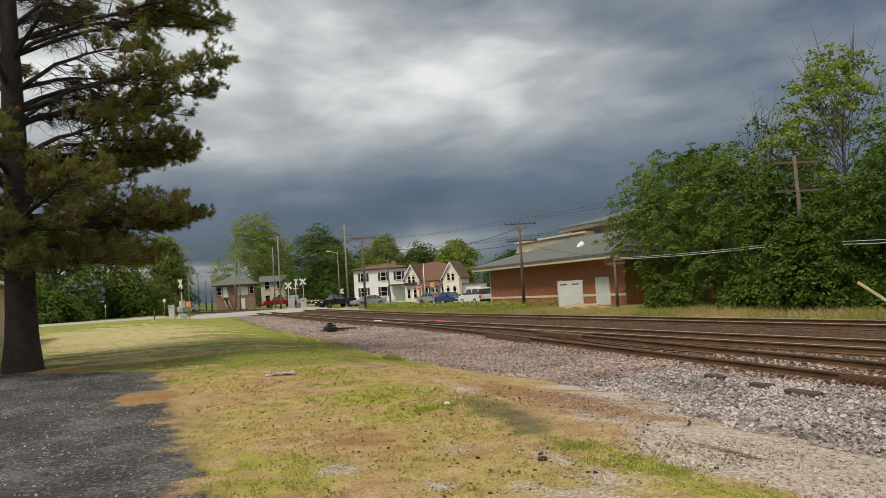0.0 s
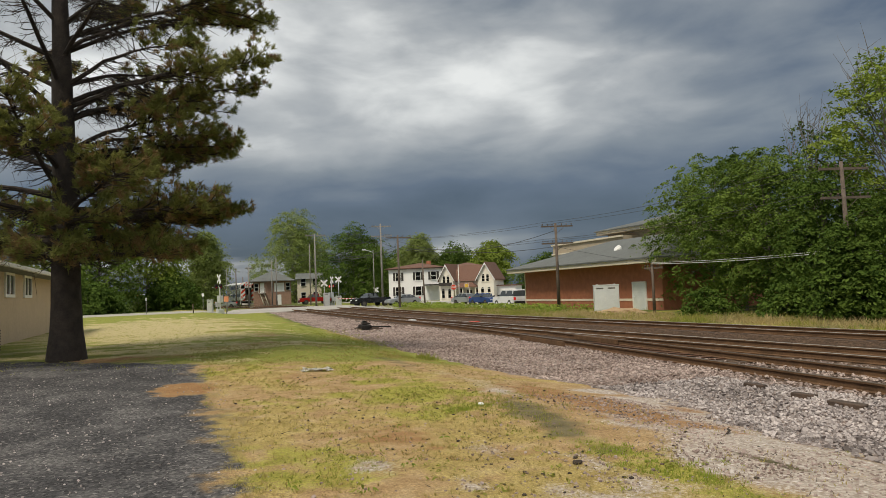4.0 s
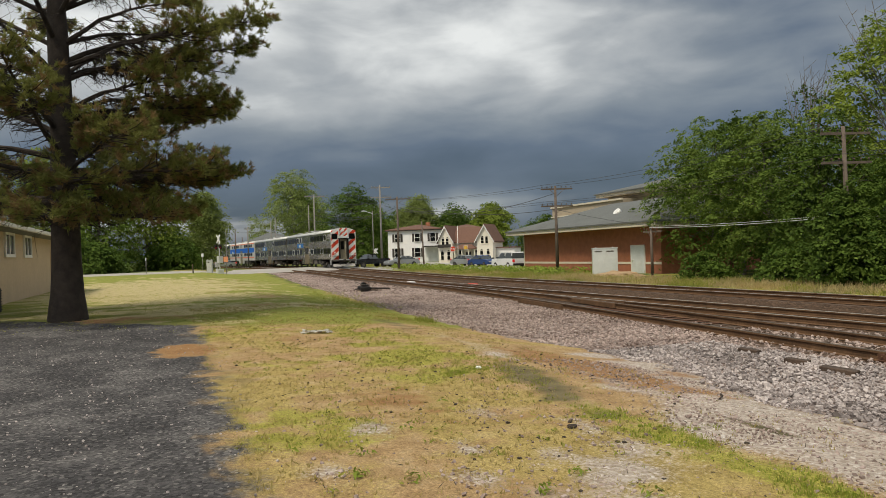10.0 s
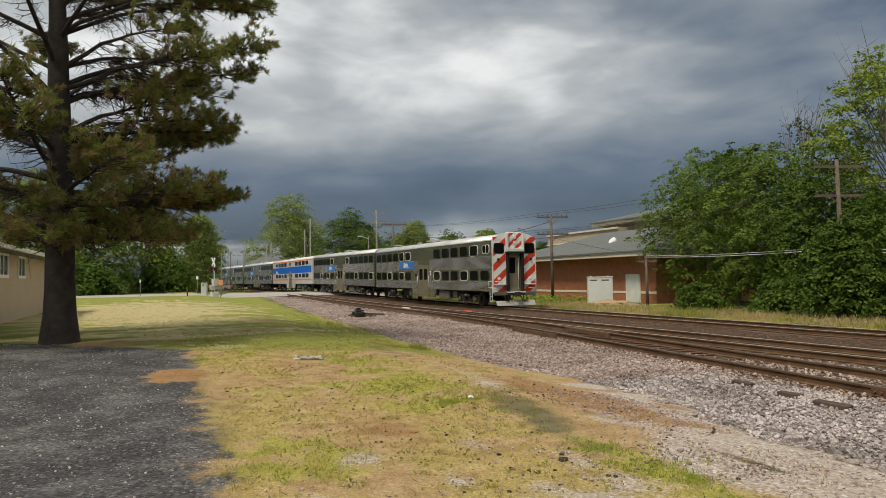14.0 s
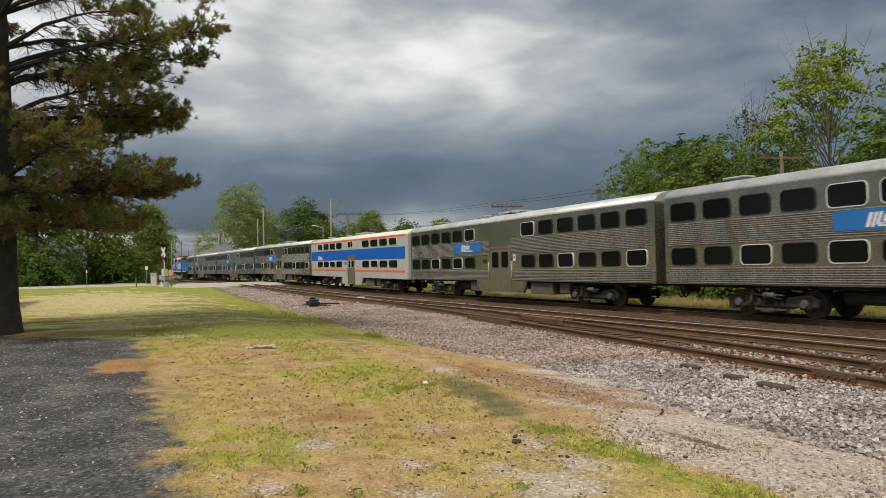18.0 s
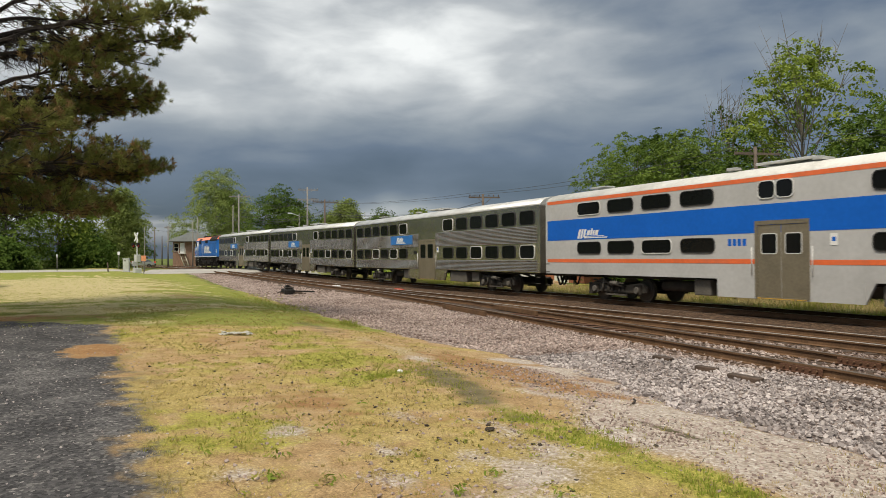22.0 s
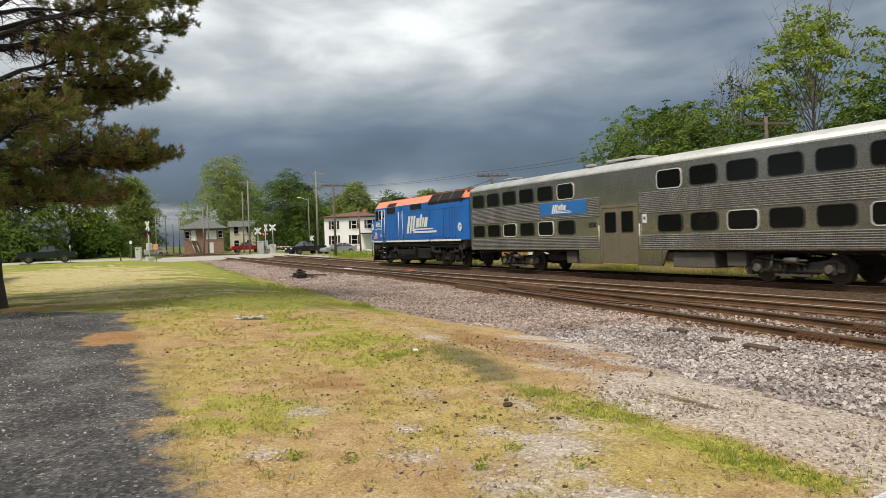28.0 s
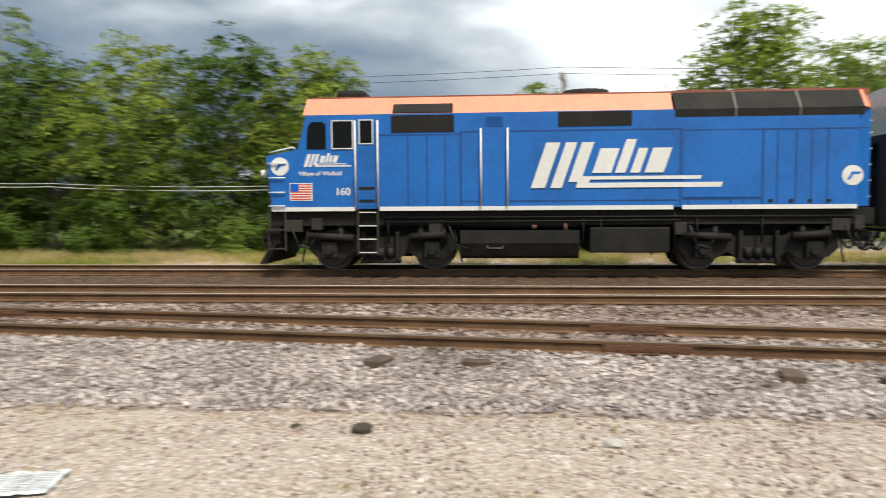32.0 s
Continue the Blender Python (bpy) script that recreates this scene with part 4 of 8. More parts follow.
def emblem(parent, x, z, w, h, y, name="emblem"):
    """A white emblem of plain leaning bars over a stepped underline; the underline carries the bars."""
    k = 0.34 * h  # lean

    def bar(nm, par, spans):
        bm = bmesh.new()
        for a, b, za, zb in spans:
            la, lb = k * za, k * zb
            prism(bm, ((x + a * w + la, z + za * h), (x + b * w + la, z + za * h), (x + b * w + lb, z + zb * h), (x + a * w + lb, z + zb * h)), "y", y, y - 0.006)
        return part(nm, bm, WHITE, par)

    base = bar(name, parent, ((0.24, 1.0, 0.0, 0.10), (0.24, 0.30, 0.10, 0.165), (0.24, 0.88, 0.165, 0.235)))
    tagged(base, "white emblem of leaning bars with underline")
    for spans in (((0.0, 0.075, 0.0, 0.93),), ((0.105, 0.165, 0.0, 0.93),), ((0.19, 0.255, 0.12, 0.93),), ((0.30, 0.40, 0.30, 0.80),), ((0.42, 0.475, 0.30, 0.98),), ((0.50, 0.55, 0.30, 0.80),), ((0.575, 0.675, 0.30, 0.80),)):
        bar("emblem_bar", base, spans)
    return base


def window_mesh(w, h, mat, depth=0.02, r=0.16):
    bm = bmesh.new()
    prism(bm, pane_outline(w, h, r), "y", 0.0, -depth)
    ob = part("window", bm, mat)
    return ob


def frame_mesh(w, h, mat, t=0.030, r=0.18, y=-0.03):
    bm = bmesh.new()
    o, i = pane_outline(w, h, r), pane_outline(w - 2 * t, h - 2 * t, max(0.02, r - t))
    n = len(o)
    rows = [[bm.verts.new((u, yy, v)) for u, v in ring] for ring, yy in ((o, 0), (o, y), (i, y), (i, 0))]
    for a, b in zip(rows, rows[1:]):
        for j in range(n):
            bm.faces.new((a[j], a[(j + 1) % n], b[(j + 1) % n], b[j]))
    bmesh.ops.recalc_face_normals(bm, faces=bm.faces[:])
    return part("window_frame", bm, mat)


def body_rings(x0, x1, prof):
    return [[(x, y, z) for y, z in prof] for x in (x0, x1)]


def roof_profile(top=4.76, edge=4.25, half=HALF):
    pts = []
    for k in range(13):
        a = math.pi * k / 12
        c, s = math.cos(a), math.sin(a)
        pts.append((half * math.copysign(abs(c) ** 0.9, c), edge + (top - edge) * s))
    return pts


def truck(parent, x, wheelbase=2.6, mat=TRUCK_IRON, r=0.46, heavy=False):
    """A truck: two side frames with springs and axle boxes, and a bolster between them."""
    t = part("truck", boxes((x - 0.35, x + 0.35, -1.2, 1.2, 0.42, 0.75)), UNDER, parent)
    for s in (-1, 1):
        bm = bmesh.new()
        a, b = wheelbase / 2, 0.55
        o = [(-a - 0.42, 0.40), (-a + 0.30, 0.36), (-0.75, 0.30), (0.75, 0.30), (a - 0.30, 0.36), (a + 0.42, 0.40), (a + 0.42, 0.62), (a + 0.15, 0.78), (0.5, 0.66), (-0.5, 0.66), (-a - 0.15, 0.78), (-a - 0.42, 0.62)]
        prism(bm, [(x + u, v) for u, v in o], "y", s * 1.06, s * 1.18)
        side = part("side_frame", bm, mat, t)
        for w in (-a, a):
            part("bearing_cap", rods(((x + w, s * 1.26, 0.48), (x + w, s * 1.34, 0.48), 0.15, 0.12), n=14), UNDER_GREY, t)
            part("axle_box", boxes((x + w - 0.19, x + w + 0.19, s * 1.10, s * 1.27, 0.30, 0.68), bevel=0.03), UNDER, t)
        for w in (-0.45, -0.22, 0.22, 0.45):
            part("spring", rods(((x + w, s * 1.22, 0.30), (x + w, s * 1.22, 0.62), 0.075), n=8), UNDER, t)
        part("spring_plank", boxes((x - 0.62, x + 0.62, s * 1.14, s * 1.29, 0.24, 0.31)), mat, t)
        bm = bmesh.new()
        rod(bm, (x - a, s * 1.31, 0.86), (x + a * 0.4, s * 1.31, 0.62), 0.045)
        rod(bm, (x + a * 0.4, s * 1.31, 0.62), (x + a * 0.4, s * 1.15, 0.62), 0.05)
        box(bm, x - a - 0.5, x - a - 0.3, s * 0.95, s * 1.2, 0.25, 0.7)
        part("brake_rigging", bm, UNDER, t)
        part("brake_cylinder", rods(((x - 0.15, s * 1.36, 0.74), (x + 0.30, s * 1.36, 0.74), 0.10), ((x + 0.30, s * 1.36, 0.74), (x + 0.62, s * 1.36, 0.74), 0.03), n=10), UNDER_GREY, t)
        part("equalizer_beam", boxes((x - a, x + a, s * 1.19, s * 1.24, 0.36, 0.45), bevel=0.02), UNDER, t)
        part("shock_strut", rods(((x - 0.78, s * 1.30, 0.36), (x - 0.66, s * 1.30, 0.92), 0.045), n=8), UNDER_GREY, t)
    return t


def wheelset(parent, x, r=0.46):
    bm = bmesh.new()
    for s in (-1, 1):
        rod(bm, (0, s * 0.69, 0), (0, s * 0.82, 0), r, n=28)
        rod(bm, (0, s * 0.66, 0), (0, s * 0.70, 0), r + 0.028, n=28)
        rod(bm, (0, s * 0.82, 0), (0, s * 0.835, 0), r - 0.09, r - 0.12, n=28)
        for k in range(4):
            a = k * math.pi / 2
            rod(bm, (0.22 * math.cos(a), s * 0.83, 0.22 * math.sin(a)), (0.22 * math.cos(a), s * 0.845, 0.22 * math.sin(a)), 0.05, n=8)
    rod(bm, (0, -1.15, 0), (0, 1.15, 0), 0.075, n=10)
    w = part("wheelset", bm, WHEEL, parent)
    w.matrix_basis = pose(x, 0, r)
    WHEELS.append((w, r))
    return w


def coupler(parent, x, s):
    bm = boxes((min(x, x + s * 0.5), max(x, x + s * 0.5), -0.09, 0.09, 0.78, 0.96), (min(x + s * 0.38, x + s * 0.55), max(x + s * 0.38, x + s * 0.55), -0.17, 0.17, 0.72, 1.02), bevel=0.02)
    c = part("coupler", bm, UNDER, parent)
    for y in (-0.55, -0.35, 0.4):
        bm = bmesh.new()
        prev = None
        for k in range(7):
            u = k / 6
            p = (x + s * 0.55 * u, y, 0.95 - 0.45 * math.sin(math.pi * u))
            if prev:
                rod(bm, prev, p, 0.028, n=6)
            prev = p
        part("air_hose", bm, RUBBER, c)
    return c


UPPER = [0.60 + 1.66 * i for i in range(6)] + [15.50 + 1.69 * i for i in range(6)]
LOGO_X = (7.42, 11.05)


def gallery_car(name, label, style, cab=False):
    """A two-level commuter coach, its middle at the origin, its front towards +x."""
    car = thing(name, pose(0, 0, 0), label, "railway coach", "coaches of the train")
    x0, x1 = -12.72, 12.72
    blue = style == "painted"
    skin = CAR_WHITE if blue else STEEL
    sill = 1.06

    # side walls with their openings cut as dark recessed panes
    for s in (-1, 1):
        bm = boxes((x0, x1, s * HALF, s * (HALF - 0.08), sill, 4.28), (-2.50, 2.70, s * HALF, s * (HALF - 0.08), 0.46, sill))
        prism(bm, ((2.70, 0.46), (3.0, sill), (2.70, sill)), "y", s * HALF, s * (HALF - 0.08))
        side = part("side_wall", bm, skin, car)
        if not blue:
            for za, zb, n in ((1.12, 1.62, 8), (2.50, 3.27, 12)):
                for a, b in ((x0 + 0.25, -1.02), (1.52, x1 - 0.25)):
                    if (a, b, s) not in RIBS:
                        bm = bmesh.new()
                        prism(bm, ((s * HALF, -0.034), (s * (HALF + 0.022), -0.022), (s * (HALF + 0.032), 0.0), (s * (HALF + 0.022), 0.022), (s * HALF, 0.034)), "x", a, b)
                        RIBS[a, b, s] = mesh_of(part("rib", bm, STEEL))
                    for k in range(n):
                        on_mesh("rib", RIBS[a, b, s], pose(0, 0, za + (zb - za) * k / (n - 1)), side)
        else:
            bm = boxes((x0 + 0.15, x1 - 0.6, s * HALF, s * (HALF + 0.006), 2.55, 3.45))
            part("blue_band", bm, CAR_BLUE, side, "broad bright blue band")
            part("orange_stripe", boxes((x0 + 0.15, -0.75, s * HALF, s * (HALF + 0.006), 1.57, 1.72), (1.02, x1 - 0.6, s * HALF, s * (HALF + 0.006), 1.55, 1.70)), ORANGE, side, "thin orange stripe")
            part("roof_stripe", boxes((x0 + 0.15, x1 - 0.6, s * HALF, s * (HALF + 0.006), 4.19, 4.33)), ORANGE, side, "thin orange stripe")
        if s < 0:
            for a in (-2.50, 2.64):
                part("door_post", boxes((a, a + 0.06, s * HALF, s * (HALF + 0.03), 0.46, sill)), skin, side)
    # roof
    prof = roof_profile()
    bm = bmesh.new()
    loft(bm, body_rings(x0, x1, prof), smooth=True)
    roof = part("roof", bm, DIRTY_WHITE if blue else ROOF_STEEL, car)
    for q in ((-1.8, 0.4, -0.5, 0.5, 4.84, 4.93), (-2.6, -2.2, -1.0, -0.7, 4.72, 4.82), (0.7, 1.0, -1.0, -0.7, 4.72, 4.82), (-11, -10, -0.3, 0.3, 4.86, 4.92)):
        part("roof_vent", boxes(q, bevel=0.02), ROOF_STEEL, roof)
    # ends
    for s in (-1, 1):
        xe = x1 if s > 0 else x0
        bm = boxes((xe - s * 0.08, xe, -HALF + 0.08, HALF - 0.08, sill, 4.3))
        end = part("end_wall", bm, skin, car)
        part("diaphragm", boxes((xe, xe + s * 0.27, -0.62, -0.40, 1.1, 3.3), (xe, xe + s * 0.27, 0.40, 0.62, 1.1, 3.3), (xe, xe + s * 0.27, -0.62, 0.62, 3.3, 3.5), bevel=0.03), RUBBER, end) if not (cab and s > 0) else None
        for y in (-1.35, 1.35):
            for z in (0.55, 0.85, 1.15, 1.5):
                part("rung", rods(((xe - s * 0.30, y * 1.15, z), (xe - s * 0.02, y * 1.15, z), 0.016), n=6), UNDER_GREY, end)
        coupler(car, xe, s)
    # windows
    if blue:
        up = [-10.27 + 2.03 * i for i in range(4)] + [2.95 + 2.03 * i for i in range(4)]
        specs = [(u, 3.86, 1.52, 0.50, i in (0, 7)) for i, u in enumerate(up)] + [(u, 2.19, 1.55, 0.48, i in (2, 5)) for i, u in enumerate(up)] + [(-0.80, 3.90, 0.60, 0.52, True), (-0.14, 3.90, 0.60, 0.52, True)]
    else:
        specs = [(u - 12.95, 3.71, 1.24, 0.66, i in (5, 6)) for i, u in enumerate(UPPER)] + [(u - 12.95, 2.07, 1.24, 0.62, i in (2, 4, 8, 11)) for i, u in enumerate(UPPER)]
        if cab:
            specs = [(u, z, w, h, i in (4, 5, 10, 14, 16, 18, 21)) for i, (u, z, w, h, _) in enumerate(specs) if z < 3 or u < 10.5] + [(11.32, 3.76, 0.50, 0.52, True), (11.86, 3.76, 0.44, 0.52, True)]
    for s in (-1, 1):
        for u, z, w, h, framed in specs:
            key = (w, h)
            if key not in PANES:
                PANES[key] = (window_mesh(w, h, GLASS_DARK), frame_mesh(w + 0.06, h + 0.06, ALU), frame_mesh(w + 0.04, h + 0.04, RUBBER, 0.03))
                PANES[key] = [mesh_of(o) for o in PANES[key]]
            m = pose(u + w / 2, s * (HALF - 0.0), z, 0, 0, 0 if s < 0 else 180)
            win = on_mesh("window", PANES[key][0], m, car)
            on_mesh("window_frame", PANES[key][1 if framed else 2], pose(0, -0.004, 0), win)
    # doors
    d0, d1 = (-0.86, 0.90) if blue else (-0.82, 1.30)
    dm = (d0 + d1) / 2
    for s in (-1, 1):
        y0 = s * (HALF + 0.004)
        for a, b, za, zb in ((d0 - 0.10, d1 + 0.10, 2.80, 2.93), (d0 - 0.10, d0, 0.50, 2.80), (d1, d1 + 0.10, 0.50, 2.80), (d0, d1, 0.46, 0.52)):
            part("door_frame", boxes((a, b, y0, s * (HALF + 0.03), za, zb)), STEEL_DOOR, car)
        for a, b in ((d0 + 0.01, dm - 0.01), (dm + 0.01, d1 - 0.01)):
            door = part("door", boxes((a, b, y0, s * (HALF + 0.012), 0.53, 2.79)), STEEL_DOOR, car, "worn brownish steel door leaf")
            bm = bmesh.new()
            prism(bm, [(u + (a + b) / 2, v + 2.2) for u, v in pane_outline(0.56 if blue else 0.70, 0.62 if blue else 0.82, 0.08)], "y", s * (HALF + 0.012), s * (HALF + 0.02))
            part("door_window", bm, GLASS_DARK, door)
            fr = frame_mesh(0.60, 0.66, ALU, 0.03, 0.09, -0.012) if blue else frame_mesh(0.74, 0.86, RUBBER, 0.03, 0.09, -0.012)
            fr.parent = door
            fr.matrix_basis = pose((a + b) / 2, s * (HALF + 0.012), 2.2, 0, 0, 0 if s < 0 else 180)
        for u in (d0 - 0.2, d1 + 0.22):
            part("handle_rail", rods(((u, s * (HALF + 0.05), 1.2), (u, s * (HALF + 0.05), 2.1), 0.016), n=6), ALU, car)
        no = part("notice", boxes((1.66, 1.90, y0, s * (HALF + 0.01), 2.12, 2.46)), WHITE, car, "small white notice with blue mark")
        part("notice_mark", boxes((1.72, 1.84, s * (HALF + 0.01), s * (HALF + 0.014), 2.24, 2.36)), CAR_BLUE, no)
        part("sill_stripe", boxes((d0, d1, s * (HALF + 0.02), s * (HALF + 0.03), 0.47, 0.505)), YELLOW, car)
    if not blue:
        for s in (-1, 1):
            bm = bmesh.new()
            for k in range(9):
                box(bm, -0.80, 1.10, s * HALF, s * (HALF + 0.02), 3.46 + k * 0.07, 3.49 + k * 0.07)
            part("vent_grille", bm, STEEL, car)
        part("logo_panel", boxes((LOGO_X[0] - 12.95, LOGO_X[1] - 12.95, -HALF, -HALF - 0.038, 2.67, 3.25)), LOGO_BLUE, car, "bright blue panel")
        emblem(car, 8.42 - 12.95, 2.74, 1.55, 0.44, -HALF - 0.038)
        for k in range(4):
            part("number_bar", boxes((-1.75 + 0.13 * k, -1.65 + 0.13 * k, -HALF, -HALF - 0.004, 2.02, 2.24)), BLACK, car)
    else:
        emblem(car, -10.3, 2.60, 2.0, 0.42, -HALF - 0.006)
        for k in range(4):
            part("number_bar", boxes((-2.05 + 0.2 * k, -1.91 + 0.2 * k, -HALF, -HALF - 0.004, 2.15, 2.38)), CAR_BLUE, car)
    # underside
    part("floor_frame", boxes((x0 + 0.1, x1 - 0.1, -1.2, 1.2, 0.95, 1.07)), UNDER, car)
    part("equipment_box", boxes((3.1, 5.1, -1.38, 1.38, 0.42, 1.0), bevel=0.03), UNDER_GREY, car, "dusty tan-grey equipment box")
    part("air_tank", rods(((-5.6, -0.95, 0.72), (-3.9, -0.95, 0.72), 0.21), n=14), UNDER, car)
    part("battery_box", boxes((-3.75, -3.0, -1.35, 1.35, 0.45, 1.0), bevel=0.03), UNDER_GREY, car)
    part("step_box", boxes((5.6, 6.4, -1.3, 1.3, 0.5, 1.0), bevel=0.03), UNDER_GREY, car)
    for xt in (-8.15, 8.15):
        truck(car, xt)
        for w in (-1.3, 1.3):
            wheelset(car, xt + w)
    if cab:
        cab_front(car, x1)
    return car


def cab_front(car, xe):
    """The striped front of the cab car, towards +x: two striped panels, a hood with lamps and a recessed door between them."""
    face = part("cab_face", boxes((xe - 0.02, xe + 0.05, -HALF, -0.60, 1.0, 4.32), (xe - 0.02, xe + 0.05, 0.60, HALF, 1.0, 4.32)), WHITE, car, "white cab front with broad red slanting stripes")
    bm = bmesh.new()
    prism(bm, [(y * 0.97, z) for y, z in roof_profile(4.80, 4.27)], "x", xe - 0.02, xe + 0.05)
    part("gable_panel", bm, WHITE, face)

    def stripes(y0, y1, z0, z1, x, rise, thick, period, first):
        k = first
        while k < z1:
            c0, c1 = k, k + rise * (y1 - y0)
            o = [(y0, c0), (y1, c1), (y1, c1 + thick), (y0, c0 + thick)]
            bm = bmesh.new()
            prism(bm, o, "x", x, x + 0.006)
            for z, up in ((z0, -1), (z1, 1)):
                bmesh.ops.bisect_plane(bm, geom=bm.verts[:] + bm.edges[:] + bm.faces[:], plane_co=(0, 0, z), plane_no=(0, 0, up), clear_outer=True)
            if bm.faces:
                part("red_stripe", bm, RED, face)
            else:
                bm.free()
            k += period

    stripes(-HALF + 0.02, -0.62, 1.02, 4.50, xe + 0.051, 0.85, 0.48, 0.98, 0.30)
    stripes(0.62, HALF - 0.02, 1.02, 4.50, xe + 0.051, 0.85, 0.48, 0.98, 0.62)
    for s in (-1, 1):
        bm = bmesh.new()
        prism(bm, [(u + s * 1.08, v + 3.78) for u, v in pane_outline(0.66, 0.60, 0.12)], "x", xe + 0.058, xe + 0.068)
        part("cab_window", bm, GLASS_DARK, face)
        bm = bmesh.new()
        prism(bm, [(u + s * 1.08, v + 3.78) for u, v in pane_outline(0.74, 0.68, 0.14)], "x", xe + 0.057, xe + 0.062)
        part("window_seal", bm, RUBBER, face)
        part("marker_lamp", rods(((xe + 0.05, s * 1.16, 3.08), (xe + 0.14, s * 1.16, 3.08), 0.075), n=12), BLACK, face)
        part("ditch_light", rods(((xe + 0.05, s * 1.12, 1.86), (xe + 0.15, s * 1.12, 1.86), 0.095), n=12), WHITE, face)
        part("corner_post", boxes((xe - 0.03, xe + 0.06, s * (HALF - 0.05), s * (HALF + 0.012), 1.0, 4.3)), DIRTY_WHITE, face)
        part("step_ledge", boxes((xe + 0.04, xe + 0.22, min(s * 0.66, s * 1.46), max(s * 0.66, s * 1.46), 1.46, 1.53), bevel=0.01), GREY_METAL, face)
        for z in (1.25, 1.68):
            part("grab_iron", rods(((xe + 0.14, s * 0.95, z), (xe + 0.14, s * 1.42, z), 0.016), ((xe + 0.04, s * 0.95, z), (xe + 0.14, s * 0.95, z), 0.016), ((xe + 0.04, s * 1.42, z), (xe + 0.14, s * 1.42, z), 0.016), n=6), ALU, face)
        part("side_handle", rods(((xe - 0.50, s * (HALF + 0.06), 1.68), (xe - 0.06, s * (HALF + 0.06), 1.68), 0.018), ((xe - 0.50, s * (HALF + 0.06), 1.30), (xe - 0.06, s * (HALF + 0.06), 1.30), 0.018), ((xe - 0.50, s * (HALF + 0.06), 1.30), (xe - 0.50, s * (HALF + 0.06), 1.68), 0.018), ((xe - 0.06, s * HALF, 1.30), (xe - 0.06, s * (HALF + 0.06), 1.30), 0.018), ((xe - 0.06, s * HALF, 1.68), (xe - 0.06, s * (HALF + 0.06), 1.68), 0.018), n=6), ALU, face)
        part("jumper_cable", rods(((xe + 0.05, s * 0.75, 1.0), (xe + 0.26, s * 0.78, 0.55), 0.03), ((xe + 0.26, s * 0.78, 0.55), (xe + 0.15, s * 0.45, 0.42), 0.03), n=6), RUBBER, face)
        part("hood_fin", boxes((xe + 0.05, xe + 0.30, s * 0.52, s * 0.60, 3.72, 4.74), bevel=0.01), GREY_METAL, face, "grey metal fin beside the hood")
        part("door_post", boxes((xe - 0.02, xe + 0.24, s * 0.44, s * 0.60, 0.95, 3.56), bevel=0.02), BLACK, face)
        part("end_ladder_side", boxes((xe - 0.40, xe - 0.36, s * (HALF - 0.02), s * (HALF + 0.02), 0.40, 1.05), (xe - 0.06, xe - 0.02, s * (HALF - 0.02), s * (HALF + 0.02), 0.40, 1.05)), GREY_METAL, face)
        for z in (0.42, 0.72):
            part("rung", boxes((xe - 0.40, xe - 0.02, s * (HALF - 0.04), s * (HALF + 0.02), z, z + 0.03)), GREY_METAL, face)
    part("end_door", boxes((xe - 0.06, xe + 0.02, -0.44, 0.44, 1.0, 3.45)), STEEL_DOOR, face, "brown recessed end door")
    part("door_pane", boxes((xe + 0.02, xe + 0.03, -0.36, 0.06, 2.2, 3.2)), GLASS_DARK, face)
    part("door_rail", rods(((xe + 0.08, 0.26, 1.2), (xe + 0.08, 0.26, 3.2), 0.03), n=6), CREAM, face)
    part("door_visor", boxes((xe - 0.02, xe + 0.34, -0.66, 0.66, 3.46, 3.56), bevel=0.015), BLACK, face)
    part("visor_box", boxes((xe + 0.04, xe + 0.32, -0.60, 0.60, 3.57, 3.74), bevel=0.015), GREY_METAL, face)
    part("hood", boxes((xe - 0.20, xe + 0.12, -0.52, 0.52, 3.74, 4.80), bevel=0.04), WHITE, face, "white hood with red stripes")
    stripes(-0.48, 0.48, 3.80, 4.76, xe + 0.12, 0.9, 0.26, 0.62, 3.15)
    for z in (4.12, 4.48):
        part("headlight", rods(((xe + 0.12, 0, z), (xe + 0.20, 0, z), 0.12, 0.10), n=16), ALU, face)
    part("antenna", rods(((xe - 0.3, 0.5, 4.75), (xe - 0.3, 0.5, 5.1), 0.012), ((xe - 0.3, 0.5, 5.1), (xe - 0.1, 0.9, 4.9), 0.012)), BLACK, face)
    part("buffer_beam", boxes((xe, xe + 0.18, -1.45, 1.45, 0.80, 1.02), bevel=0.02), UNDER_GREY, face)
    part("foot_plate", boxes((xe, xe + 0.38, -0.62, 0.62, 0.96, 1.03), bevel=0.01), GREY_METAL, face)
    bm = bmesh.new()
    prism(bm, ((xe + 0.08, 0.46), (xe + 0.24, 0.16), (xe + 0.29, 0.16), (xe + 0.13, 0.46)), "y", -1.36, 1.36)
    part("plough", bm, CONCRETE, face, "pale grey plough blade")


PANES, WHEELS, RIBS = {}, [], {}
LOGO_BLUE = material("panel_blue_paint", (0.022, 0.17, 0.50), 0.45, 0.0, 0.08, 1.0)


def letters(name, text, size, mat, parent, x, y, z, bold=0.0):
    """Lettering on a side that faces -y."""
    cu = bpy.data.curves.new(name, "FONT")
    cu.body, cu.size, cu.extrude, cu.offset = text, size, 0.002, bold
    tmp = bpy.data.objects.new(name, cu)
    scene.collection.objects.link(tmp)
    me = bpy.data.meshes.new_from_object(tmp.evaluated_get(bpy.context.evaluated_depsgraph_get()))
    scene.collection.objects.unlink(tmp)
    bpy.data.objects.remove(tmp)
    me.materials.clear()
    me.materials.append(mat)
    ob = new(name, me)
    ob.parent = parent
    ob.matrix_basis = pose(x, y, z, 90, 0, 0)
    return ob


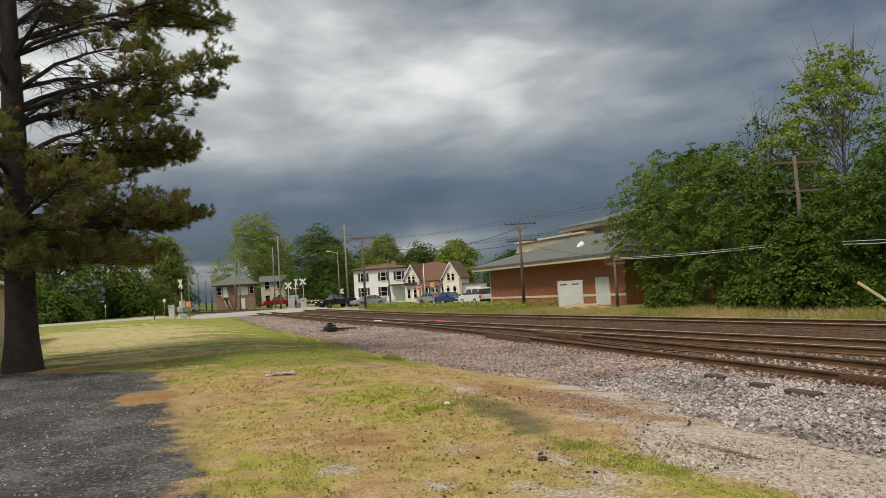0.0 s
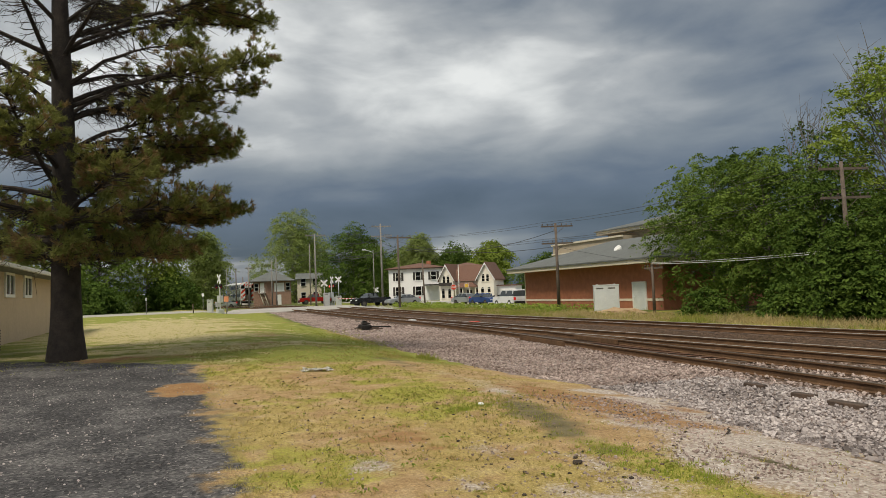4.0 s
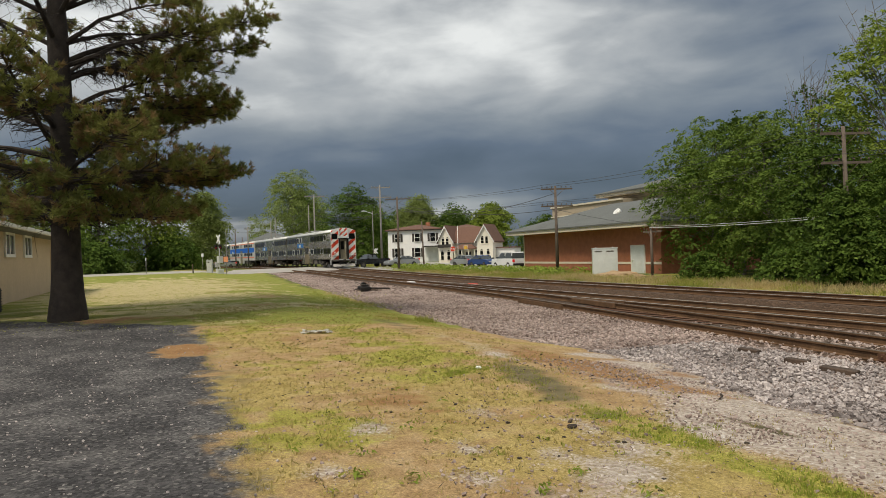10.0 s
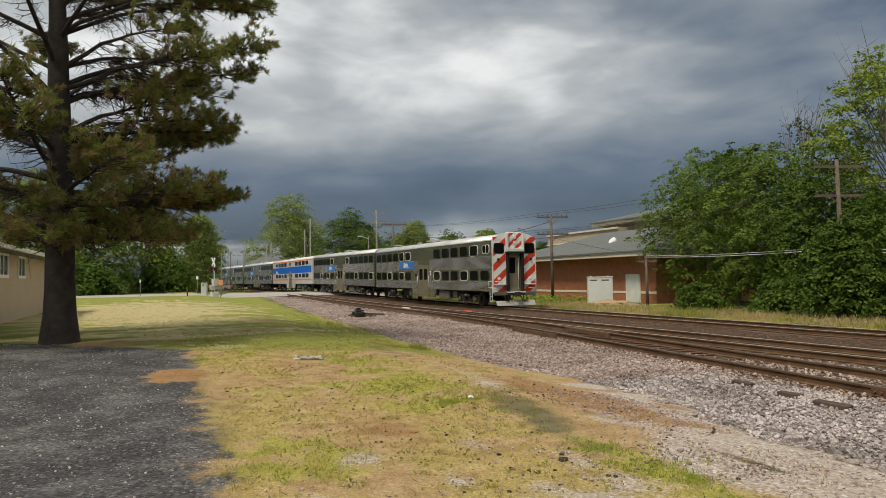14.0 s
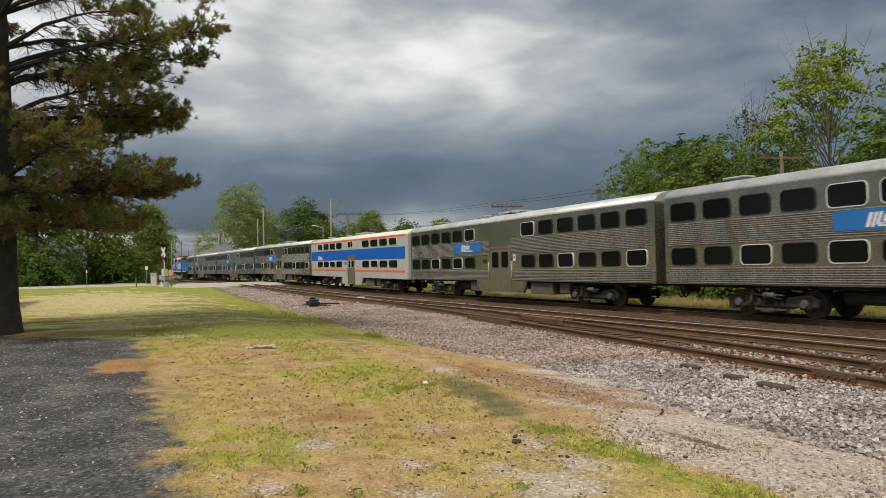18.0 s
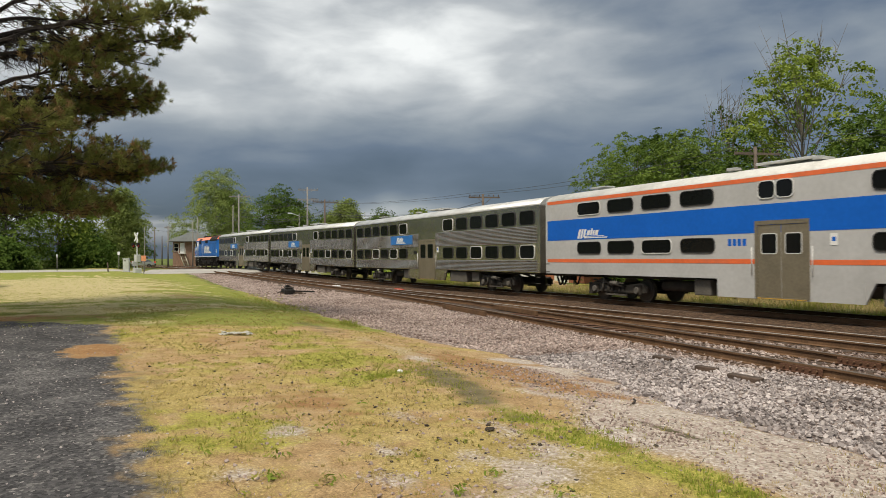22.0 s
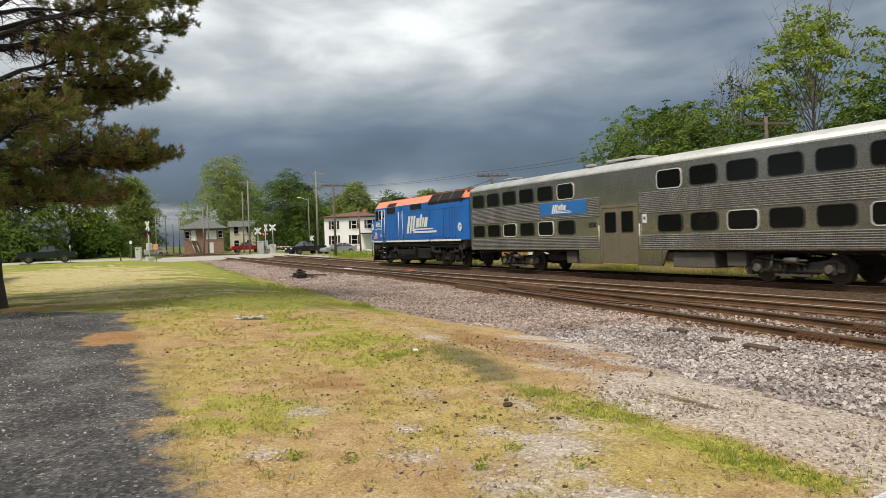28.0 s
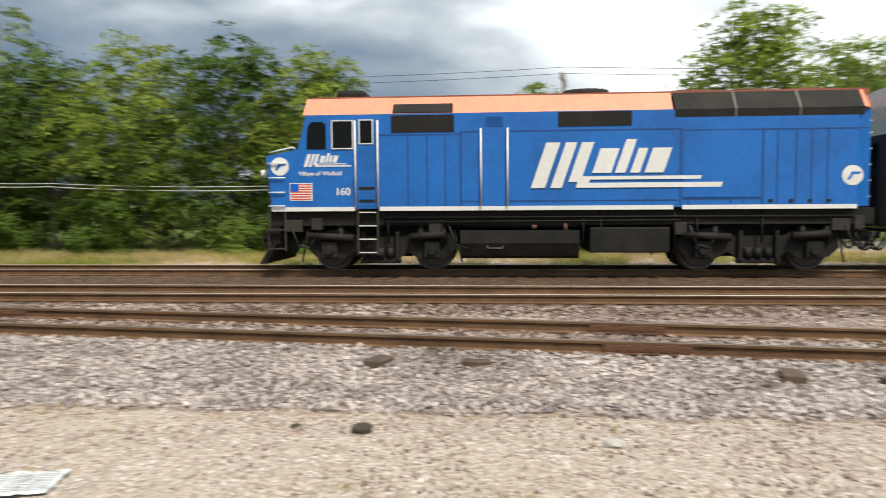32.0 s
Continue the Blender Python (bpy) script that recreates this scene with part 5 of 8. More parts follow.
def roundel(parent, x, z, r, y):
    bm = bmesh.new()
    prism(bm, [(x + r * math.cos(a * math.pi / 12), z + r * math.sin(a * math.pi / 12)) for a in range(24)], "y", y, y - 0.006)
    d = part("round_badge", bm, WHITE, parent, "white round badge")
    bm = bmesh.new()
    prism(bm, [(x - 0.55 * r, z - 0.45 * r), (x - 0.25 * r, z - 0.45 * r), (x + 0.1 * r, z + 0.1 * r), (x + 0.7 * r, z + 0.1 * r), (x + 0.75 * r, z + 0.35 * r), (x - 0.1 * r, z + 0.35 * r)], "y", y - 0.006, y - 0.009)
    part("badge_mark", bm, LOCO_BLUE, d)
    return d


def locomotive():
    """The locomotive: nose at the origin towards -x, tail towards +x."""
    lo = thing("locomotive", pose(0, 0, 0), "bright blue diesel locomotive with faded orange roof edge and white emblem", "locomotive")
    W = 1.55
    zt, ze, zs = 4.66, 4.10, 1.66  # roof, eave, sill

    def section(x, half, bottom, top, eave, flat):
        return [(x, -half, bottom), (x, -half, eave), (x, -flat, top), (x, flat, top), (x, half, eave), (x, half, bottom)]

    # carbody behind the cab
    bm = bmesh.new()
    loft(bm, [section(1.42, W, zs, ze, ze - 0.001, W), section(15.22, W, zs, ze, ze - 0.001, W), section(15.60, W - 0.34, zs, ze, ze - 0.001, W - 0.34)])
    body = part("carbody", bm, LOCO_BLUE, lo)
    # sloping shoulder, orange ahead and grey-black over the radiators
    for s in (-1, 1):
        for a, b, mt in ((1.40, 10.75, SALMON), (15.36, 15.44, SALMON)):
            bm = bmesh.new()
            prism(bm, ((s * W, ze), (s * 1.20, 4.56), (s * 1.10, 4.52), (s * (W - 0.1), ze)), "x", a, b)
            part("roof_shoulder", bm, mt, body, "faded orange sloping roof edge")
        bm = bmesh.new()
        prism(bm, ((s * W, ze - 0.20), (s * (W + 0.005), ze), (s * 1.20, 4.56), (s * 1.10, 4.52), (s * (W - 0.1), ze)), "x", 10.80, 15.36)
        part("radiator_shutter", bm, BLACK, body, "sooty grey radiator shutters")
        for x in (12.28, 13.83):
            bm = bmesh.new()
            prism(bm, ((s * (W + 0.006), ze - 0.20), (s * (W + 0.02), ze), (s * 1.21, 4.575), (s * 1.18, 4.56), (s * (W - 0.01), ze - 0.1)), "x", x - 0.03, x + 0.03)
            part("shutter_rib", bm, UNDER_GREY, body)
    bm = boxes((1.45, 15.6, -1.2, 1.2, 4.45, 4.60))
    top = part("roof_deck", bm, material("sooty_orange_roof", (0.34, 0.10, 0.06), 0.7, 0, 0.25, 1.2, second=(0.10, 0.06, 0.05)), body, "sooty orange roof deck")
    # fans and roof gear
    for x, r, h in ((8.75, 0.62, 0.20), (11.55, 0.66, 0.12), (13.0, 0.66, 0.12), (14.4, 0.66, 0.12)):
        fan = part("roof_fan", rods(((x, 0, 4.60), (x, 0, 4.60 + h), r), n=24), BLACK if r < 0.65 else RUST, top)
        bm = bmesh.new()
        for k in range(8):
            a = k * math.pi / 8
            rod(bm, (x - (r - 0.04) * math.cos(a), -(r - 0.04) * math.sin(a), 4.61 + h), (x + (r - 0.04) * math.cos(a), (r - 0.04) * math.sin(a), 4.61 + h), 0.015, n=4)
        part("fan_guard", bm, BLACK, fan)
    part("exhaust_hatch", boxes((5.75, 7.2, -0.5, 0.5, 4.6, 4.70), bevel=0.02), RUST, top)
    part("horn", rods(((2.0, -0.2, 4.72), (2.5, -0.2, 4.72), 0.03, 0.10), ((2.0, 0.1, 4.72), (2.6, 0.1, 4.72), 0.03, 0.11), ((2.2, 0, 4.6), (2.2, 0, 4.75), 0.03)), BLACK, top)
    part("roof_box", boxes((1.95, 2.75, -0.5, 0.5, 4.58, 4.90), bevel=0.10), BLACK, top)
    part("antenna", rods(((3.6, 0.3, 4.6), (3.6, 0.3, 4.78), 0.07)), BLACK, top)
    # cab and nose
    bm = bmesh.new()
    rings = [[(0.14, -0.75, zs), (0.14, -0.75, 2.98), (0.14, 0.75, 2.98), (0.14, 0.75, zs)], [(0.45, -W, zs), (0.30, -W, 3.05), (0.30, W, 3.05), (0.45, W, zs)],
             [(1.20, -W, zs), (1.15, -W, 3.22), (1.15, W, 3.22), (1.20, W, zs)]]
    loft(bm, rings)
    nose = part("nose", bm, LOCO_BLUE, lo)
    bm = bmesh.new()
    loft(bm, [[(1.15, -W, 3.2), (1.38, -W, ze), (1.38, W, ze), (1.15, W, 3.2)], [(1.45, -W, 3.2), (1.45, -W, ze), (1.45, W, ze), (1.45, W, 3.2)]])
    box(bm, 1.15, 1.45, -W, W, zs, 3.2)
    part("cab_front", bm, LOCO_BLUE, lo)
    for s in (-1, 1):
        bm = bmesh.new()
        loft(bm, [[(1.185, s * 0.12, 3.32), (1.355, s * 0.12, 4.0), (1.355, s * 1.4, 4.0), (1.185, s * 1.4, 3.32)], [(1.165, s * 0.12, 3.32), (1.335, s * 0.12, 4.0), (1.335, s * 1.4, 4.0), (1.165, s * 1.4, 3.32)]])
        part("windshield", bm, GLASS_DARK, nose)
    bm = bmesh.new()
    loft(bm, [[(1.30, -W, ze), (1.34, -1.2, 4.58), (1.34, 1.2, 4.58), (1.30, W, ze)], [(1.45, -W, ze), (1.45, -1.2, 4.56), (1.45, 1.2, 4.56), (1.45, W, ze)]])
    part("cab_visor", bm, SALMON, nose)
    for p, q in (((0.10, -0.35, 2.35), (0.02, -0.35, 2.35)), ((0.10, 0.35, 2.35), (0.02, 0.35, 2.35)), ((0.06, -0.9, 2.62), (-0.04, -0.9, 2.62)), ((0.06, 0.9, 2.62), (-0.04, 0.9, 2.62))):
        part("nose_light", rods((p, q, 0.11), n=14), WHITE, nose)
    part("nose_grabs", rods(*[((0.36, -W - 0.05, z), (0.80, -W - 0.05, z), 0.018) for z in (1.74, 2.10, 2.48, 2.86)], ((0.3, -1.3, 3.16), (0.95, -1.3, 3.30), 0.018), ((0.95, -1.3, 3.30), (1.0, -1.3, 3.24), 0.018), n=6), WHITE, nose)
    y = -W
    for s in (-1, 1):
        y = s * W
        o = s * 0.012
        # cab side windows
        bm = bmesh.new()
        prism(bm, ((1.38, 3.22), (1.90, 3.22), (1.90, 3.86), (1.80, 3.92), (1.52, 3.92), (1.42, 3.80)), "y", y, y + o)
        part("cab_quarter_window", bm, GLASS_DARK, lo)
        for a, b, za, zb in ((2.08, 2.60, 3.24, 3.93), (2.80, 3.12, 3.36, 3.94)):
            w = part("cab_window", boxes((a, b, y, y + o, za, zb)), GLASS_DARK, lo)
            part("window_frame", boxes((a - 0.03, a, y, y + 2 * o, za - 0.03, zb + 0.03), (b, b + 0.03, y, y + 2 * o, za - 0.03, zb + 0.03), (a, b, y, y + 2 * o, za - 0.03, za), (a, b, y, y + 2 * o, zb, zb + 0.03)), DIRTY_WHITE, w)
        # cab door with white hand rails
        d = part("cab_door", boxes((2.74, 3.20, y, y + o * 0.6, 1.72, 4.0)), LOCO_BLUE, lo)
        part("handrail", rods(((2.68, y + 5 * o, 1.70), (2.68, y + 5 * o, 3.94), 0.024), ((3.27, y + 5 * o, 1.70), (3.27, y + 5 * o, 3.94), 0.024)), WHITE, lo)
        part("handrail", rods(((5.94, y + 5 * o, 1.70), (5.94, y + 5 * o, 3.70), 0.024), ((6.62, y + 5 * o, 1.70), (6.62, y + 5 * o, 3.70), 0.024)), WHITE, lo)
        part("body_door", boxes((6.0, 6.56, y, y + o * 0.6, 1.72, 3.66)), LOCO_BLUE, lo)
        # dark air intakes
        part("air_intake", boxes((3.62, 5.25, y, y + o, 3.62, 4.06)), BLACK, lo)
        bm = bmesh.new()
        prism(bm, ((s * W, ze + 0.02), (s * (W + 0.012), ze + 0.03), (s * 1.30, 4.42), (s * 1.28, 4.40)), "x", 3.66, 5.22)
        part("roof_intake", bm, BLACK, lo)
        bm = bmesh.new()
        box(bm, 7.90, 9.74, y, y + o, 3.72, 4.08)
        part("upper_intake", bm, BLACK, lo)
        bm = bmesh.new()
        for k in range(24):
            box(bm, 7.93 + k * 0.077, 7.95 + k * 0.077, y + o, y + 2 * o, 3.72, 4.08)
        part("intake_slats", bm, UNDER, lo)
        bm = bmesh.new()
        for k in range(5):
            box(bm, 6.08, 6.5, y, y + o * 1.4, 3.76 + k * 0.055, 3.785 + k * 0.055)
        part("small_louvre", bm, LOCO_BLUE, lo)
        # panel seams and body ribs, their shadow painted as darker blue strips
        bm = bmesh.new()
        for x in (4.05, 4.55, 5.02, 12.18, 12.5, 11.15, 13.3, 13.75, 14.12, 14.50):
            box(bm, x - 0.016, x + 0.016, y, y + o * 0.5, 1.72, 3.55)
        for x in (5.42, 10.95, 12.95):
            box(bm, x - 0.022, x + 0.022, y, y + o * 0.7, 1.70, 3.62)
        for a, b, z in ((3.3, 5.4, 3.56), (5.45, 11.0, 3.62), (11.0, 15.5, 3.58), (5.45, 10.9, 1.84), (11.0, 13.0, 1.86)):
            box(bm, a, b, y, y + o * 0.5, z - 0.014, z + 0.014)
        part("panel_seams", bm, material("blue_seam_shadow", (0.010, 0.06, 0.22), 0.6), lo)
        bm = bmesh.new()
        for x in (13.1, 13.6, 14.05, 14.5):
            box(bm, x, x + 0.10, y, y + o * 2, 1.77, 1.84)
        part("latches", bm, BLACK, lo)
        part("raised_panel", boxes((11.02, 12.9, y, y + o * 1.2, 1.9, 3.56)), LOCO_BLUE, lo)
        part("sill_stripe", boxes((0.42, 2.66, y, y + o, zs - 0.06, zs + 0.05), (3.3, 10.78, y, y + o, zs - 0.06, zs + 0.05), (11.0, 15.22, y, y + o, zs - 0.06, zs + 0.05)), WHITE, lo, "white sill stripe")
        # cab ladder
        bm = boxes((2.70, 2.75, y, y - 3 * o, 0.45, zs), (3.22, 3.27, y, y - 3 * o, 0.45, zs))
        for z in (0.5, 0.85, 1.2, 1.55):
            box(bm, 2.75, 3.22, y + 2 * o, y - 8 * o, z, z + 0.03)
        part("cab_steps", bm, UNDER, lo)
        for z in (0.5, 0.85, 1.2, 1.55):
            part("step_edge", boxes((2.76, 3.21, y + 2.2 * o, y + 1.8 * o, z, z + 0.03)), ALU, lo)
        bm = boxes((0.30, 0.34, y, y - 3 * o, 0.55, zs), (0.76, 0.80, y, y - 3 * o, 0.55, zs))
        for z in (0.6, 1.1):
            box(bm, 0.34, 0.76, y + 2 * o, y - 8 * o, z, z + 0.03)
        part("nose_steps", bm, UNDER, lo)
        # foot holes as flat black plates, the shade of the hollow painted on
        part("foot_recess", boxes((2.76, 3.18, y, y + o, 1.82, 1.90), (2.76, 3.18, y, y + o, 2.15, 2.23)), BLACK, lo)
    y = -W
    emblem(lo, 7.21, 2.16, 4.73, 1.24, y - 0.016)
    emblem(lo, 1.30, 2.76, 1.25, 0.36, y - 0.004)
    roundel(lo, 0.66, 2.78, 0.24, y - 0.004)
    roundel(lo, 15.10, 2.42, 0.25, y - 0.004)
    letters("lettering", "Village of Winfield", 0.155, WHITE, lo, 1.17, y - 0.004, 2.535, 0.003)
    letters("road_number", "160", 0.27, WHITE, lo, 2.13, y - 0.004, 2.02, 0.006)
    letters("rear_number", "160", 0.26, WHITE, lo, 14.9, y + 0.02, 4.18).matrix_basis = pose(15.672, -1.02, 4.22, 90, 0, 90)
    fl = part("flag_field", boxes((0.92, 1.52, y, y - 0.008, 1.88, 2.34)), WHITE, lo, "small red and white striped flag")
    part("flag_stripes", boxes(*[(0.94, 1.50, y - 0.008, y - 0.011, 1.90 + k * 0.064, 1.932 + k * 0.064) for k in range(7)]), RED, fl)
    part("flag_canton", boxes((0.94, 1.16, y - 0.011, y - 0.014, 2.12, 2.32)), CAR_BLUE, fl)
    # rear
    rear = part("rear_wall", boxes((15.60, 15.66, -W + 0.34, W - 0.34, zs, ze)), LOCO_BLUE, lo)
    bm = bmesh.new()
    loft(bm, [[(15.36, -W, ze), (15.40, -1.2, 4.58), (15.40, 1.2, 4.58), (15.36, W, ze)], [(15.66, -1.21, ze), (15.60, -1.0, 4.58), (15.60, 1.0, 4.58), (15.66, 1.21, ze)]])
    part("rear_cap", bm, ORANGE, rear)
    part("rear_grabs", rods(*[((15.72, -1.12, z), (15.72, -0.62, z), 0.018) for z in (1.9, 2.3, 2.7, 3.1, 3.5, 3.8)], n=6), WHITE, rear)
    part("rear_door", boxes((15.66, 15.69, -0.4, 0.4, 1.7, 3.6)), LOCO_BLUE, rear)
    # underframe
    part("frame", boxes((0.4, 15.7, -1.42, 1.42, 1.22, 1.63)), UNDER_BLACK, lo)
    part("centre_sill", boxes((0.6, 15.5, -0.9, 0.9, 0.80, 1.22)), UNDER_BLACK, lo)
    bm = bmesh.new()
    prism(bm, ((-1.5, 1.08), (-1.52, 0.75), (-1.40, 0.42), (-1.25, 0.34), (1.25, 0.34), (1.40, 0.42), (1.52, 0.75), (1.5, 1.08)), "x", 5.4, 8.45)
    part("fuel_tank", bm, UNDER_BLACK, lo, "black fuel tank")
    part("tank_caps", rods(((8.1, -1.42, 1.05), (8.1, -1.42, 1.25), 0.05), ((7.3, -1.42, 1.12), (7.3, -1.42, 1.22), 0.07)), ORANGE_RUST, lo)
    part("tank_step", rods(((6.1, -1.52, 0.62), (6.5, -1.52, 0.62), 0.018), ((6.1, -1.52, 0.62), (6.1, -1.45, 0.75), 0.018), ((6.5, -1.52, 0.62), (6.5, -1.45, 0.75), 0.018)), UNDER_GREY, lo)
    part("battery_box", boxes((8.72, 10.72, -1.48, 1.48, 0.50, 1.15), bevel=0.03), UNDER_BLACK, lo)
    part("air_reservoir", rods(((5.5, -1.30, 1.28), (8.4, -1.30, 1.28), 0.14), n=12), BLACK, lo)
    for x in (8.55, 10.85, 4.9, 9.0, 3.5, 11.4, 13.0):
        part("hanger", rods(((x, -1.44, 0.75), (x, -1.44, 1.6), 0.03), n=6), UNDER_BLACK, lo)
    for x, w, z in ((0.95, 0.5, 1.05), (1.6, 0.3, 1.1), (4.75, 0.35, 1.0), (11.0, 0.3, 0.95), (14.9, 0.45, 1.05), (15.35, 0.25, 1.1)):
        part("valve_box", boxes((x - w / 2, x + w / 2, -1.46, -1.15, z, z + 0.32), bevel=0.02), UNDER, lo)
    for x in (0.9, 5.1, 11.2, 15.0):
        part("air_hose", rods(((x, -1.46, 1.2), (x + 0.2, -1.48, 0.7), 0.022), ((x + 0.2, -1.48, 0.7), (x + 0.5, -1.46, 0.62), 0.022), ((x + 0.5, -1.46, 0.62), (x + 0.7, -1.44, 1.0), 0.022), n=6), RUBBER, lo)
    bm = bmesh.new()
    rod(bm, (3.4, -1.46, 1.42), (15.2, -1.46, 1.42), 0.03, n=6)
    rod(bm, (3.4, -1.46, 1.30), (11.0, -1.46, 1.33), 0.022, n=6)
    part("pipework", bm, UNDER_BLACK, lo)
    bm = bmesh.new()
    loft(bm, [[(0.0, -1.35, 0.20), (0.35, -1.4, 0.75), (0.35, 1.4, 0.75), (0.0, 1.35, 0.20)], [(0.2, -1.35, 0.20), (0.5, -1.4, 0.75), (0.5, 1.4, 0.75), (0.2, 1.35, 0.20)]])
    part("pilot", bm, UNDER_BLACK, lo)
    part("buffer_beam", boxes((0.35, 0.6, -1.4, 1.4, 0.75, 1.6)), BLACK, lo)
    coupler(lo, 0.35, -1)
    coupler(lo, 15.66, 1)
    for xt in (3.28, 12.95):
        t = part("truck", boxes((xt - 0.5, xt + 0.5, -1.1, 1.1, 0.45, 0.9)), UNDER_BLACK, lo)
        for s in (-1, 1):
            bm = bmesh.new()
            o = [(-2.0, 0.62), (-1.75, 0.38), (-1.05, 0.32), (-0.72, 0.52), (-0.45, 0.30), (0.45, 0.30), (0.72, 0.52), (1.05, 0.32), (1.75, 0.38), (2.0, 0.62), (1.95, 0.98), (1.1, 1.14), (0.6, 0.92), (-0.6, 0.92), (-1.1, 1.14), (-1.95, 0.98)]
            prism(bm, [(xt + u, v) for u, v in o], "y", s * 1.10, s * 1.28)
            sf = part("side_frame", bm, UNDER_BLACK, t)
            for w in (-1.37, 1.37):
                part("axle_box", boxes((xt + w - 0.22, xt + w + 0.22, s * 1.25, s * 1.40, 0.34, 0.80), bevel=0.04), UNDER_BLACK, sf)
                part("bearing_cap", rods(((xt + w, s * 1.38, 0.55), (xt + w, s * 1.46, 0.55), 0.14, 0.11), n=12), UNDER_BLACK, sf)
                for k in (-0.30, 0.30):
                    part("spring", rods(((xt + w + k, s * 1.30, 0.75), (xt + w + k, s * 1.30, 1.2), 0.09), n=8), UNDER_BLACK, sf)
            part("spring_plank", boxes((xt - 0.55, xt + 0.55, s * 1.25, s * 1.36, 0.22, 0.34), bevel=0.02), UNDER_BLACK, sf)
            for k in (-0.45, 0.45):
                part("swing_link", boxes((xt + k - 0.05, xt + k + 0.05, s * 1.25, s * 1.40, 0.3, 1.05), bevel=0.02), UNDER_BLACK, sf)
            for k in (-0.25, 0, 0.25):
                part("spring", rods(((xt + k, s * 1.30, 0.34), (xt + k, s * 1.30, 0.62), 0.10), n=8), UNDER_BLACK, sf)
            part("brake_cylinder", rods(((xt - 1.9, s * 1.40, 0.95), (xt - 0.7, s * 1.40, 0.88), 0.10), n=10), UNDER_BLACK, sf)
            part("brake_cylinder", rods(((xt + 0.8, s * 1.40, 0.90), (xt + 1.7, s * 1.40, 0.98), 0.10), n=10), UNDER_BLACK, sf)
            part("sand_pipe", rods(((xt - 1.95, s * 1.32, 1.1), (xt - 2.15, s * 1.2, 0.25), 0.025), n=6), UNDER_BLACK, sf)
            part("sand_pipe", rods(((xt + 1.95, s * 1.32, 1.1), (xt + 2.15, s * 1.2, 0.25), 0.025), n=6), UNDER_BLACK, sf)
        for w in (-1.37, 1.37):
            wheelset(lo, xt + w, 0.508)
    return lo


cab_car = gallery_car("cab_car", "stainless steel two-level cab coach with striped front", "steel", cab=True)
coach = gallery_car("coach", "dull stainless steel two-level coach with fluted sides", "steel")
coaches = [coach] + [copy_thing(coach, pose(0, 0, 0)) for _ in range(3)]
blue_coach = gallery_car("painted_coach", "pale grey two-level coach with broad blue band and orange stripes", "painted")
loco = locomotive()


# ---- trees ----
def crown_points(rng, blobs, n, size, per=38):
    """Leaves in sprays: each spray hangs off the outer part of one lump, a little cupped, with gaps between sprays."""
    m = max(6, n // per)
    w = np.array([b[3] * b[3] for b in blobs])
    pick = rng.choice(len(blobs), m, p=w / w.sum())
    c = np.array([b[:3] for b in blobs])[pick]
    r = np.array([b[3] for b in blobs])[pick][:, None]
    d = rng.normal(size=(m, 3)) + np.array([0, 0, 0.25])
    d /= np.linalg.norm(d, axis=1, keepdims=True)
    centre = c + d * r * (0.55 + 0.62 * rng.random((m, 1)) ** 0.8) * np.array([1, 1, 0.9])
    nrm = d * 0.55 + np.array([0, 0, 0.75]) + rng.normal(size=(m, 3)) * 0.15
    nrm /= np.linalg.norm(nrm, axis=1, keepdims=True)
    reach = (size if size < 0.13 else size * 1.25) * rng.uniform(2.6, 5.2, (m, 1))
    k = np.repeat(np.arange(m), per)
    g = rng.normal(size=(len(k), 3)) * 0.62
    along = (g * nrm[k]).sum(1, keepdims=True)
    g -= nrm[k] * along * 0.72
    g *= reach[k]
    flat = np.linalg.norm(g, axis=1, keepdims=True)
    p = centre[k] + g - np.array([0, 0, 1]) * 0.30 * flat ** 2 / reach[k] + d[k] * 0.2 * flat
    return p, nrm[k] * 0.9 + d[k] * 0.25


